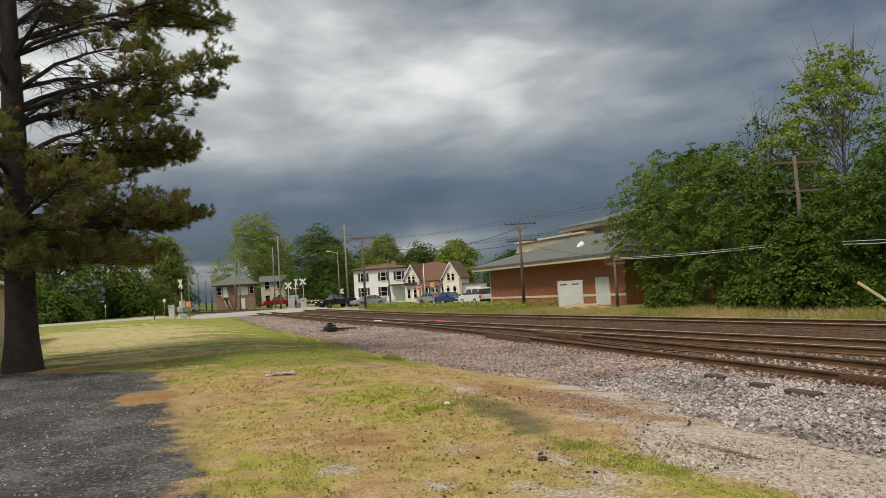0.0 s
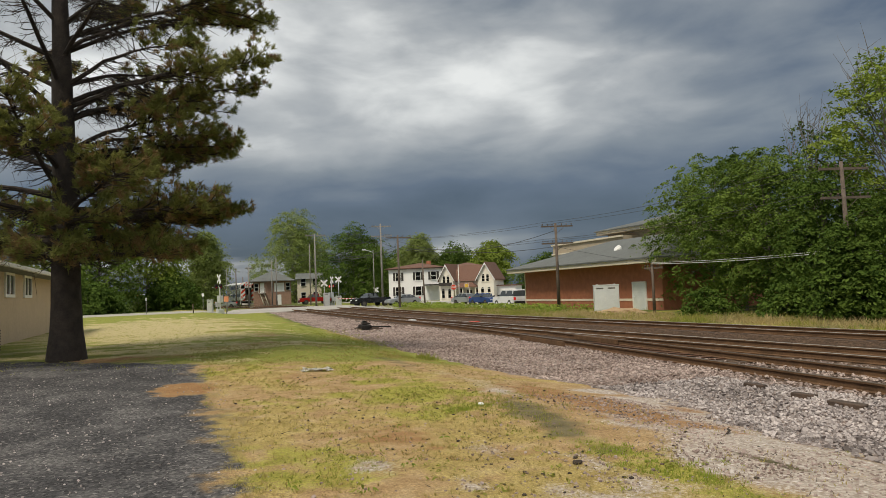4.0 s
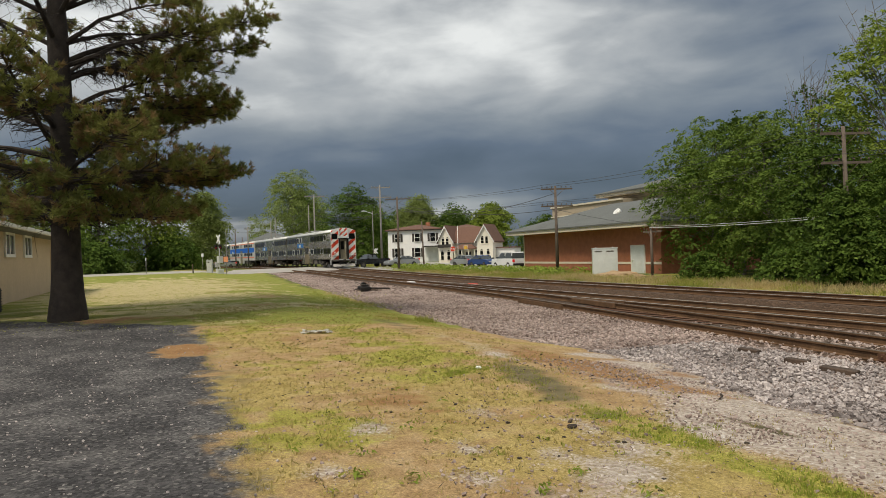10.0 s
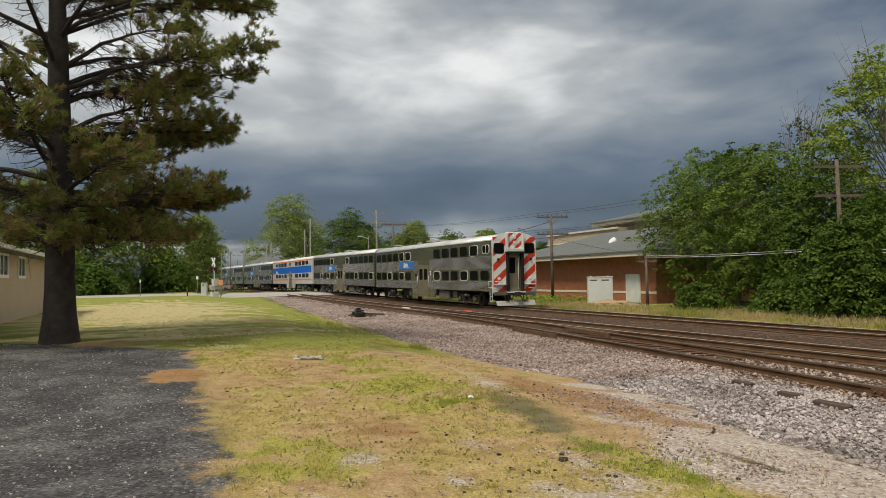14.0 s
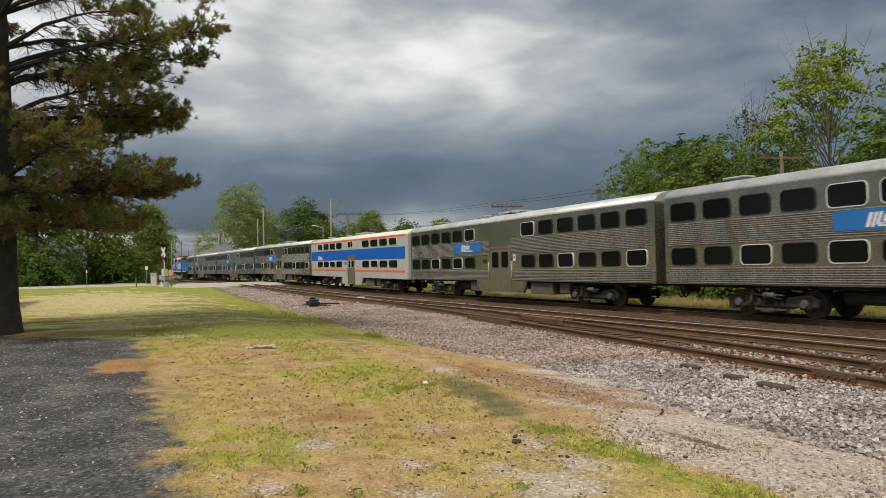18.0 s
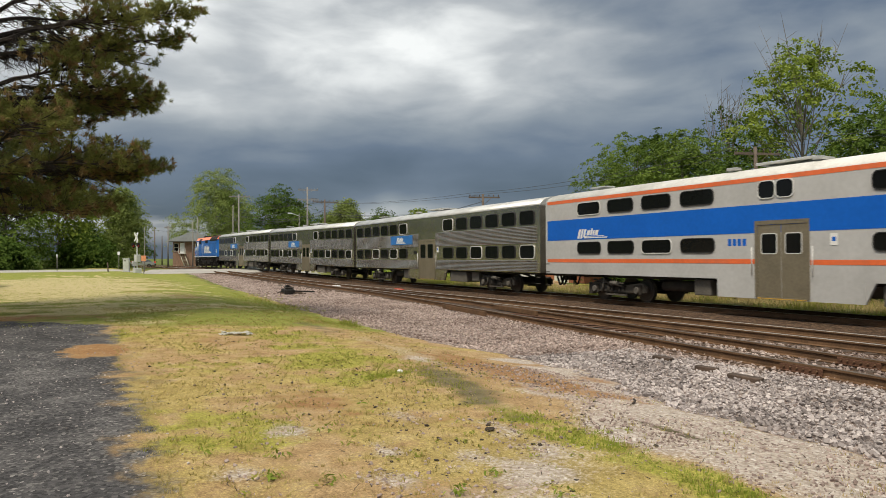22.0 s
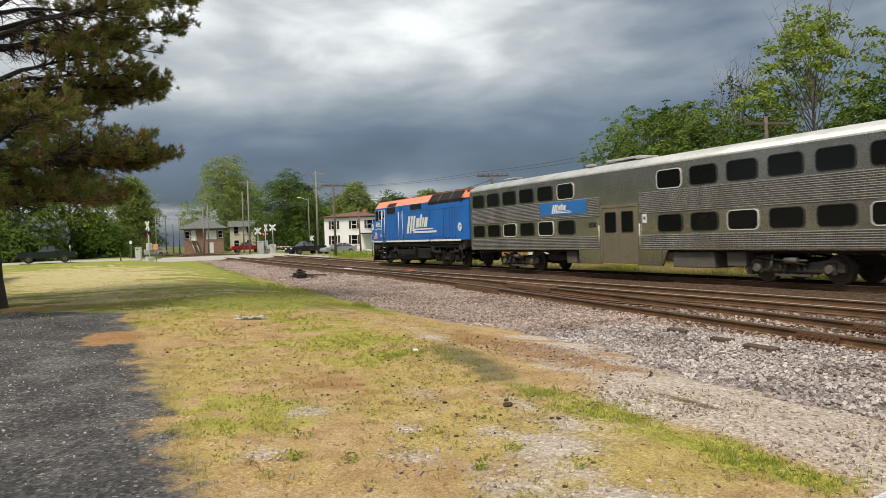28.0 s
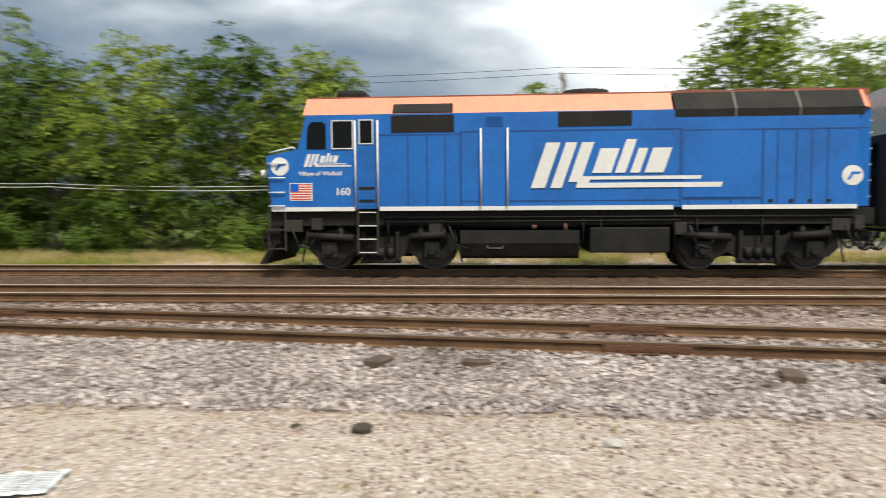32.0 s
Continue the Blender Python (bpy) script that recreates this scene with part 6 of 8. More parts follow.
def broad_tree(name, x, y, height, spread, seed, label, leaf=LEAF, leaves=9000, size=0.16, trunk=0.16, low=0.25, lumps=16, bark=BARK_GREY, bare=0, group="", sink=0.1, cat="tree", lump=1.0):
    rng = np.random.RandomState(seed)
    rnd = random.Random(seed)
    z0 = ground_z(x, y) - sink
    t = thing(name, pose(x, y, z0), label, cat, group)
    blobs = []
    for i in range(lumps):
        u = (i + 0.5) / lumps
        h = height * (low + (1 - low) * u * 0.93)
        wide = spread * math.sin(math.pi * min(0.97, 0.18 + 0.78 * u)) ** 0.8
        a = i * 2.4 + rnd.uniform(-0.5, 0.5)
        r = spread * rnd.uniform(0.24, 0.42) * lump
        d = max(0.0, wide - r * 0.6) * rnd.uniform(0.45, 1.0)
        blobs.append((d * math.cos(a), d * math.sin(a), h - r * 0.2, r))
    verts, faces = [], []
    top = Vector((rnd.uniform(-0.3, 0.3), rnd.uniform(-0.3, 0.3), height * 0.86))
    stem = [Vector((0, 0, 0)), Vector((rnd.uniform(-.1, .1), rnd.uniform(-.1, .1), height * 0.25)), top * 0.6 + Vector((rnd.uniform(-.2, .2), 0, 0)), top]
    branch_tube(verts, faces, stem, [trunk, trunk * 0.8, trunk * 0.5, trunk * 0.12], 8)
    for bx, by, bz, r in blobs:
        s = stem[1].lerp(top, min(0.9, max(0.0, (bz * 0.72 / height - 0.25) / 0.61)))
        e = Vector((bx, by, bz))
        mid = s.lerp(e, 0.5) + Vector((0, 0, r * 0.25))
        branch_tube(verts, faces, [s, mid, e], [trunk * 0.26, trunk * 0.14, trunk * 0.04], 5)
        for k in range(3):
            d = Vector((rnd.gauss(0, 1), rnd.gauss(0, 1), rnd.gauss(0.3, 0.8))).normalized() * r * 0.9
            branch_tube(verts, faces, [mid.lerp(e, 0.5), e + d * 0.5, e + d], [trunk * 0.12, trunk * 0.07, trunk * 0.02], 4)
    for k in range(bare):
        a = rnd.uniform(0, 6.28)
        s = Vector((0, 0, height * rnd.uniform(0.4, 0.7)))
        e = Vector((spread * 0.5 * math.cos(a), spread * 0.5 * math.sin(a), height * rnd.uniform(0.9, 1.12)))
        m = s.lerp(e, 0.55) + Vector((rnd.uniform(-.3, .3), rnd.uniform(-.3, .3), 0))
        branch_tube(verts, faces, [s, m, e], [0.04, 0.025, 0.006], 4)
        for j in range(4):
            q = m.lerp(e, rnd.uniform(0, 0.8))
            branch_tube(verts, faces, [q, q + Vector((rnd.gauss(0, .4), rnd.gauss(0, .4), rnd.uniform(.3, 1.0)))], [0.02, 0.005], 4)
    pydata("trunk", verts, faces, bark, t, smooth=True)
    c, d = crown_points(rng, blobs, leaves, size)
    v, f = leaf_cloud(rng, c, d, size, 0.5, far=size > 0.13)
    crown = pydata("crown", v, f, leaf, t)
    return t


def pine(x, y, height, seed=5):
    """The big pine: straight trunk, stout rising limbs with bare twigs inside and needle pads outside."""
    rng, rnd = np.random.RandomState(seed), random.Random(seed)
    z0 = ground_z(x, y) - 0.05
    t = thing("pine_tree", pose(x, y, z0), "large old pine with dark bark and browning needles", "tree")
    tv, tf = [], []
    rings = []
    for i in range(22):
        u = i / 21
        r = 0.37 * (1 - u) ** 0.8 + 0.03 + (0.13 if i == 0 else 0.03 if i == 1 else 0) + rnd.uniform(-0.012, 0.012)
        rings.append((Vector((0.10 * math.sin(u * 5), 0.08 * math.sin(u * 4 + 1), u * height)), r))
    branch_tube(tv, tf, [p for p, _ in rings], [r for _, r in rings], 16)
    pydata("trunk", tv, tf, BARK, t, smooth=True)
    tips, brown = [], []

    def tuft(p, d, old):
        (brown if rnd.random() < old else tips).append((p, d.normalized()))

    def limb(h, a, length, u, lift=None):
        bv, bf = [], []
        low = max(0.0, 1 - (h - 3.3) / 3.0)
        if lift is None:
            lift = rnd.uniform(0.30, 0.85) * (1 - 0.72 * low) + 0.25 * u
        arch = lift * rnd.uniform(0.40, 0.70)
        bend = rnd.uniform(-0.25, 0.25)
        pts = []
        for j in range(9):
            s = j / 8
            aa = a + bend * s * s
            pts.append(Vector((math.cos(aa) * length * s, math.sin(aa) * length * s, h + length * (lift * s - arch * s * s) + rnd.uniform(-.05, .05))))
        r0 = 0.072 * (1 - u) + 0.026
        branch_tube(bv, bf, pts, [r0 * (1 - 0.88 * j / 8) for j in range(9)], 6)
        m = int(15 + length * 10)
        for q in range(m):
            s = rnd.uniform(0.15, 1.0)
            i = min(7, int(s * 8))
            p = pts[i].lerp(pts[i + 1], s * 8 - i)
            ang = a + bend * s * s + rnd.choice((-1, 1)) * rnd.uniform(0.35, 1.25)
            tl = (0.35 + 1.2 * max(0.0, 1 - abs(s - 0.6) * 1.5)) * rnd.uniform(0.45, 1.0) * (0.5 + 0.5 * (1 - u))
            live = rnd.random() < (s - 0.44 + 0.26 * low) * 3.0
            e = p + Vector((math.cos(ang) * tl, math.sin(ang) * tl, (rnd.uniform(-0.12, 0.62) if live else rnd.uniform(-0.55, 0.15)) * tl))
            mid = p.lerp(e, 0.5) + Vector((rnd.gauss(0, .05), rnd.gauss(0, .05), -0.05))
            branch_tube(bv, bf, [p, mid, e], [0.017, 0.012, 0.005], 3)
            if not live:
                for _ in range(3):
                    w = mid.lerp(e, rnd.uniform(-0.5, 1))
                    branch_tube(bv, bf, [w, w + Vector((rnd.gauss(0, .20), rnd.gauss(0, .20), rnd.gauss(-.10, .16)))], [0.007, 0.003], 3)
                continue
            old = 0.32 - 0.22 * (s > 0.8) + 0.10 * (1 - u) - 0.1 * u
            for q2 in (0.15, 0.55, 0.85, 1.05):
                hub = mid.lerp(e, q2) + Vector((rnd.gauss(0, .06), rnd.gauss(0, .06), rnd.gauss(0.04, .07)))
                dead = rnd.random() < old
                for _ in range(3):
                    w = hub + Vector((rnd.gauss(0, .035), rnd.gauss(0, .035), rnd.gauss(0.0, .035)))
                    tuft(w, (e - p).normalized() * 0.6 + Vector((rnd.gauss(0, .4), rnd.gauss(0, .4), rnd.gauss(0.5, .3))), 1.0 if dead else 0.0)
        for _ in range(8):
            w = pts[-1] + Vector((rnd.gauss(0, .14), rnd.gauss(0, .14), rnd.gauss(.03, .08)))
            tuft(w, Vector((math.cos(a) + rnd.gauss(0, .5), math.sin(a) + rnd.gauss(0, .5), rnd.gauss(.5, .4))), 0.1)
        pydata("limb", bv, bf, BARK, t)

    h = 3.3
    while h < height - 0.4:
        u = (h - 2.7) / (height - 2.7)
        n = 4 if h < 5.2 else rnd.randint(3, 4)
        a0 = rnd.uniform(0, 6.28)
        for k in range(n):
            reach = min(4.7 + 0.36 * (h - 2.7), 6.7) if h < 10 else 6.7 * ((height - h) / (height - 10)) ** 0.7 + 0.4
            a = (a0 + 6.28 * k / n + rnd.uniform(-0.4, 0.4)) % 6.28
            limb(h, a, reach * rnd.uniform(0.72, 1.0) * (0.62 if 0.75 < a < 2.3 and h < 12 else 1.0), u)
        h += rnd.uniform(0.80, 1.15) if h > 5.2 else 0.62
    # tiers of long limbs out over the lawn, with sky between them
    for h, length, lift in ((8.7, 5.6, 0.60), (6.9, 5.5, 0.40), (5.6, 4.6, 0.16), (4.0, 4.7, -0.06), (10.6, 5.4, 0.6)):
        for a, q in ((1.16, 0.86), (1.42, 1.0), (1.72, 0.96), (2.05, 0.88)):
            limb(h + rnd.uniform(-0.25, 0.25), a + rnd.uniform(-0.1, 0.1), length * q, (h - 2.7) / (height - 2.7), lift)
    for k in range(6):
        limb(2.6 + 0.12 * k, 1.05 * k, 3.4 + 0.15 * k, 0.0, 0.10)
    for name, lst, mt in (("needle_foliage", tips, NEEDLE), ("browning_foliage", brown, NEEDLE_BROWN)):
        P = np.array([p for p, _ in lst])
        D = np.array([d for _, d in lst])
        k = 13
        P, D = np.repeat(P, k, 0), np.repeat(D, k, 0)
        n = len(P)
        d = D * 0.7 + rng.normal(size=(n, 3)) * 0.6
        d /= np.linalg.norm(d, axis=1, keepdims=True)
        side = np.cross(d, rng.normal(size=(n, 3)))
        side /= np.linalg.norm(side, axis=1, keepdims=True)
        ln = rng.uniform(0.10, 0.19, (n, 1))
        P = P + rng.normal(size=(n, 3)) * 0.02
        v = np.stack([P - side * 0.011, P + side * 0.011, P + d * ln], 1).reshape(-1, 3)
        f = np.arange(3 * n).reshape(n, 3)
        pydata(name, v, f, mt, t)
    return t


pine(-22.6, -2.75, 17.0)
# the thicket beyond the tracks
HEDGE = [(-47.0, 39.0, 10.8, 5.0), (-42.3, 36.5, 10.9, 5.2), (-38.0, 35.2, 10.4, 4.6), (-34.0, 33.4, 9.6, 4.4), (-29.5, 32.9, 8.2, 4.4), (-25.0, 34.8, 7.2, 3.8), (-24.6, 28.9, 4.4, 2.6), (-20.6, 32.8, 8.6, 4.2),
         (-16.0, 32.4, 9.1, 4.6), (-11.6, 32.0, 9.2, 4.4), (-7.9, 32.2, 8.8, 3.8), (-3.4, 32.0, 5.4, 4.0), (1.4, 31.6, 3.9, 3.8), (6.0, 31.9, 3.7, 3.8), (11.5, 33.0, 5.6, 4.4), (16.0, 34.0, 8.4, 4.8), (21.5, 35, 10.0, 5.0)]
for i, (x, y, h, s) in enumerate(HEDGE):
    broad_tree("thicket_tree", x, y, h, s, 40 + i, "dense leafy green young tree in a trackside thicket", (LEAF_MID, LEAF_DARK, LEAF_MID, LEAF, LEAF_DARK)[(i * 2 + i // 3) % 5], 22500 if -45 < x < -6 else 10000, 0.098, 0.13, 0.19, 24, group="thicket trees", cat="tree", lump=1.12)
# added back row closing the gaps; dark leaf colour stands in for deep shade
for i, (x, y, h, s) in enumerate(((-39, 42, 7.5, 4.6), (-32, 39.5, 7.0, 4.6), (-25, 39, 6.2, 4.4), (-18.5, 37.6, 7.2, 4.6), (-12.5, 37.2, 7.4, 4.6), (-7, 37.4, 6.8, 4.2))):
    broad_tree("thicket_tree", x, y, h, s, 70 + i, "added young backing tree, its dark leaves standing in for thicket shade", LEAF_DARK, 8000, 0.12, 0.13, 0.03, 18, group="thicket trees", lump=1.2)
# low shrubs at its foot, mostly in dark leaves that paint in the shade
for i in range(11):
    x = -34.2 + i * 4.4 + (i % 3) * 0.8
    broad_tree("shrub", x, 28.7 + (i % 2) * 0.7 , 1.5 + (i * 7 % 5) * 0.35, 1.5, 140 + i, "low leafy shrub at the foot of the thicket", (LEAF_DARK, LEAF_DARK, LEAF_MID)[i % 3], 3200, 0.10, 0.04, 0.02, 9, group="thicket shrubs", cat="shrub")
broad_tree("tall_tree", -29.7, 38.6, 14.9, 5.4, 77, "tall feathery green tree with dead upper branches", LEAF, 13000, 0.12, 0.17, 0.40, 26, bare=14, lump=0.62)
broad_tree("dead_topped_tree", -38.5, 42.0, 13.5, 3.2, 78, "half-dead grey tree with bare upper branches", LEAF_DARK, 1500, 0.15, 0.2, 0.2, 10, bare=18)
broad_tree("tree", 3.2, 62.0, 12.6, 2.0, 79, "slender green tree behind the thicket", LEAF, 3500, 0.18, 0.15, 0.3, 10)
broad_tree("tree", 26.5, 55.0, 13.5, 6.5, 81, "large leafy green tree behind the thicket", LEAF, 10000, 0.2, 0.3, 0.2, 20)
broad_tree("tree", 16.8, 50.0, 14.2, 6.4, 80, "large leafy green tree behind the thicket", LEAF, 10000, 0.22, 0.3, 0.3, 20)
# trees beyond the street
FAR_TREES = ((-172.5, 27.6, 22.0, 9.0, LEAF_FAR, "tall pale green tree beyond the street"), (-146, 35.2, 15.2, 7.2, LEAF_DARK, "broad dark green tree beyond the street"), (-142, 48, 13.2, 4.4, LEAF_FAR, "pale green tree behind the white house"),
             (-139.5, 55, 10.2, 6.5, LEAF_DARK, "green tree behind the houses"), (-127.5, 57.6, 11.0, 4.2, LEAF, "bright green tree behind the gabled house"), (-150, 82, 8.5, 7, LEAF_DARK, "green tree behind the houses"),
             (-140, 90, 8.5, 7, LEAF_MID, "green tree behind the houses"), (-120, 84, 7.5, 7, LEAF_DARK, "green tree behind the houses"), (-100, 70, 6.0, 5, LEAF_DARK, "dark green tree behind the houses"),
             (-192, 34, 18, 7, LEAF_MID, "tall green tree along the railway"), (-205, 10, 13, 6, LEAF_DARK, "dark green tree along the railway"), (-172, 54, 11.5, 8, LEAF_DARK, "dark green tree beyond the street"), (-160, 43, 12, 6, LEAF_MID, "green tree beyond the street"))
for i, (x, y, h, s, lf, lb) in enumerate(FAR_TREES):
    broad_tree("far_tree", x, y, h, s * 1.15, 90 + i, lb, lf, 26000, 0.21, 0.3, 0.05, 34, group="far trees")
STREET_TREES = ((-125, 5.5, 13.0, 3.6, LEAF_FAR, "pale green tree south of the railway"), (-118, -3.0, 14.5, 5.2, LEAF, "bright green tree beyond the street"), (-112, -16, 17, 7, LEAF, "bright green tree beyond the street"), (-108, -30, 13, 8, LEAF_DARK, "dark green tree beyond the street"),
                (-116, 0.5, 5, 4.0, LEAF_DARK, "dark green bush beside the street"), (-111, -9.0, 14.5, 5.5, LEAF_MID, "green tree beyond the street"), (-103, -10, 3.8, 4.5, LEAF_DARK, "dark green bush beside the street"), (-101, -19, 4.2, 5, LEAF_DARK, "dark green bush beside the street"), (-104, -44, 14, 8, LEAF_DARK, "dark green tree beyond the street"), (-70, -26, 12, 7, LEAF_DARK, "dark tree behind the tan building"), (-60, -20, 11, 6, LEAF_DARK, "dark tree behind the tan building"))
for i, (x, y, h, s, lf, lb) in enumerate(STREET_TREES):
    broad_tree("street_tree", x, y, h, s * 1.1, 120 + i, lb, lf, 17000, 0.20, 0.28, 0.05, 30, group="street trees")

# leafy weeds along the lane
_rng = np.random.RandomState(61)
_n = 9000
_wx, _wy = _rng.uniform(-92, -49, _n), _rng.uniform(27.0, 31.5, _n)
_keep = np.array([wob(a, b, 0.5, 31.0) + 0.15 * wob(a, b, 2.0, 4.0) for a, b in zip(_wx, _wy)]) > -0.02
_wx, _wy = _wx[_keep], _wy[_keep]
_wz = np.array([ground_z(a, b) for a, b in zip(_wx, _wy)]) + 0.05 + 0.55 * _rng.random_sample(len(_wx)) ** 1.6
_v, _f = leaf_cloud(_rng, np.column_stack([_wx, _wy, _wz]), np.tile((0.2, -0.3, 0.8), (len(_wx), 1)), 0.13)
tagged(pydata("leafy_weeds", _v, _f, LEAF), "low leafy green weeds beside the lane", "weeds", kind="stuff")


# ---- buildings ----
def hip_roof(bm, x0, x1, y0, y1, z, h, t=0.0, ridge_along="x"):
    """A hipped roof on a rectangle."""
    w = (y1 - y0) / 2 if ridge_along == "x" else (x1 - x0) / 2
    if ridge_along == "x":
        w = min(w, (x1 - x0) / 2 - 0.05)
        a, b = (x0 + w, (y0 + y1) / 2, z + h), (x1 - w, (y0 + y1) / 2, z + h)
    else:
        w = min(w, (y1 - y0) / 2 - 0.05)
        a, b = ((x0 + x1) / 2, y0 + w, z + h), ((x0 + x1) / 2, y1 - w, z + h)
    c = [(x0, y0, z), (x1, y0, z), (x1, y1, z), (x0, y1, z)]
    v = [bm.verts.new(p) for p in c + [a, b]]
    u = [bm.verts.new((p[0], p[1], p[2] - 0.12)) for p in c]
    if ridge_along == "x":
        fs = ((0, 1, 5, 4), (1, 2, 5), (2, 3, 4, 5), (3, 0, 4))
    else:
        fs = ((0, 1, 4), (1, 2, 5, 4), (2, 3, 5), (3, 0, 4, 5))
    for f in fs:
        bm.faces.new([v[i] for i in f])
    for i in range(4):
        bm.faces.new((u[i], u[(i + 1) % 4], v[(i + 1) % 4], v[i]))
    bm.faces.new(u[::-1])
    bmesh.ops.recalc_face_normals(bm, faces=bm.faces[:])
    return bm


def brick_building():
    z = ground_z(-56, 34) - 0.05
    b = thing("brick_building", pose(0, 0, 0), "low red brick building with grey hipped roof and pale band", "building")
    x0, x1, y0, y1, e = -66.6, -44.6, 33.7, 46.8, 3.30
    wall = part("wall", boxes((x0, x1, y0, y1, z, e)), BRICK_MAT, b, "red brick wall")
    part("pale_band", boxes((x0 - 0.02, x1 + 0.02, y0 - 0.03, y0, 0.42, 0.60), (x0 - 0.03, x0, y0, y1, 0.42, 0.60)), CREAM, wall)
    part("corner_trim", boxes((x0 - 0.03, x0 + 0.10, y0 - 0.04, y0, z, e - 0.2)), CREAM, wall)
    part("fascia", boxes((x0 - 1.6, x1 + 1.0, y0 - 1.2, y0 - 1.1, e - 0.05, e + 0.28), (x0 - 1.6, x0 - 1.5, y0 - 1.1, y1 + 1, e - 0.05, e + 0.28), (x1 + 0.9, x1 + 1.0, y0 - 1.1, y1 + 1, e - 0.05, e + 0.28)), CREAM, b, "cream painted eave board")
    part("soffit", boxes((x0 - 1.5, x1 + 0.9, y0 - 1.1, y1 + 0.9, e - 0.04, e - 0.01)), DIRTY_WHITE, b)
    bm = bmesh.new()
    hip_roof(bm, x0 - 1.7, x1 + 1.1, y0 - 1.3, y1 + 1.1, e + 0.36, 2.3)
    roof = part("roof", bm, SHINGLE, b, "weathered grey shingle roof")
    part("roof_vent", rods(((-53.2, 36.0, 4.62), (-53.2, 35.75, 4.85), 0.34), n=10), WHITE, roof)
    d = part("door", boxes((-48.2, -46.6, y0 - 0.06, y0, z, 1.80)), GREY_METAL, b, "grey metal service door")
    part("door_frame", boxes((-48.3, -48.2, y0 - 0.08, y0, z, 1.88), (-46.6, -46.5, y0 - 0.08, y0, z, 1.88), (-48.3, -46.5, y0 - 0.08, y0, 1.80, 1.90)), DIRTY_WHITE, d)
    part("door_knob", rods(((-48.05, y0 - 0.06, 0.75), (-48.05, y0 - 0.14, 0.75), 0.05)), ALU, d)
    # upper storey behind
    up = part("upper_wall", boxes((-86.2, -70, 48, 60, -0.3, 7.25)), LIMESTONE, b, "tan stone upper storey")
    part("upper_ledge", boxes((-86.4, -70, 47.85, 48, 5.9, 6.05), (-86.4, -70, 47.8, 48, 7.1, 7.3)), CREAM, up)
    part("tower_wall", boxes((-76, -62, 50, 62, 5, 7.9)), LIMESTONE, up)
    part("tower_eave", boxes((-76.8, -61, 48.8, 63, 7.75, 8.1)), CREAM, up)
    bm = bmesh.new()
    hip_roof(bm, -77, -60.8, 48.6, 63.2, 8.22, 1.7)
    part("upper_roof", bm, SHINGLE, up)
    return b


def sash(parent, x, y, z, w, h, mat=GLASS_DARK, shutters=False, axis="y", arch=False, trim=WHITE):
    """A window on a wall that faces -y: frame, pane, glazing bars, sill."""
    win = part("window", boxes((x - w / 2, x + w / 2, y - 0.03, y, z, z + h)), mat, parent)
    part("window_frame", boxes((x - w / 2 - 0.08, x - w / 2, y - 0.07, y, z - 0.05, z + h + 0.08), (x + w / 2, x + w / 2 + 0.08, y - 0.07, y, z - 0.05, z + h + 0.08), (x - w / 2, x + w / 2, y - 0.07, y, z + h, z + h + 0.08),
                               (x - w / 2, x + w / 2, y - 0.06, y, z + h / 2 - 0.03, z + h / 2 + 0.03)), trim, win)
    part("window_sill", boxes((x - w / 2 - 0.12, x + w / 2 + 0.12, y - 0.14, y, z - 0.10, z - 0.03)), trim, win)
    if shutters:
        for s in (-1, 1):
            part("shutter", boxes((x + s * (w / 2 + 0.10), x + s * (w / 2 + 0.48), y - 0.06, y, z - 0.02, z + h + 0.02)), DARK_TRIM, win)
    if arch:
        bm = bmesh.new()
        prism(bm, [(x + w / 2 * math.cos(k * math.pi / 8), z + h + w / 2 * math.sin(k * math.pi / 8)) for k in range(9)], "y", y - 0.03, y)
        part("arch_pane", bm, mat, win)
    return win


def local_house(name, cx, cy, heading, label):
    """A house in its own axes: front towards local -y."""
    return thing(name, pose(cx, cy, ground_z(cx, cy) - 0.1, 0, 0, heading), label, "house")


def white_house():
    h = local_house("white_house", -118.9, 39.3, 58, "two-storey white house with dark shutters and brown hipped roof")
    w = part("wall", boxes((-4.6, 4.6, 0, 9, 0, 5.6)), HOUSE_WHITE, h)
    bm = bmesh.new()
    hip_roof(bm, -5.0, 5.0, -0.45, 9.4, 5.72, 0.95, ridge_along="y")
    part("roof", bm, SHINGLE_BROWN, h)
    part("eave_trim", boxes((-4.95, 4.95, -0.4, 9.35, 5.48, 5.66)), DARK_TRIM, h)
    part("chimney", boxes((1.0, 1.7, 5, 5.7, 6.2, 7.0)), BRICK_MAT, h)
    for x in (-2.9, 0.6):
        sash(h, x, 0, 3.6, 0.85, 1.35, shutters=True)
        sash(h, x, 0, 1.0, 1.0, 1.5, shutters=True)
    sash(h, 3.3, 0, 3.6, 0.85, 1.35, shutters=True)
    part("porch_roof", boxes((1.8, 4.8, -1.6, 0, 2.6, 2.8)), DARK_TRIM, h)
    for x in (1.95, 4.65):
        part("porch_post", boxes((x - 0.07, x + 0.07, -1.5, -1.36, 0, 2.6)), WHITE, h)
    # wing
    part("wing_wall", boxes((4.6, 12.0, 2.0, 9, 0, 5.4)), HOUSE_WHITE, h)
    bm = bmesh.new()
    hip_roof(bm, 4.2, 12.4, 1.6, 9.4, 5.5, 0.9)
    part("wing_roof", bm, SHINGLE_BROWN, h)
    for x in (6.2, 8.4, 10.6):
        sash(h, x, 2.0, 3.6, 0.75, 1.3, shutters=True)
        sash(h, x, 2.0, 1.1, 0.8, 1.4)


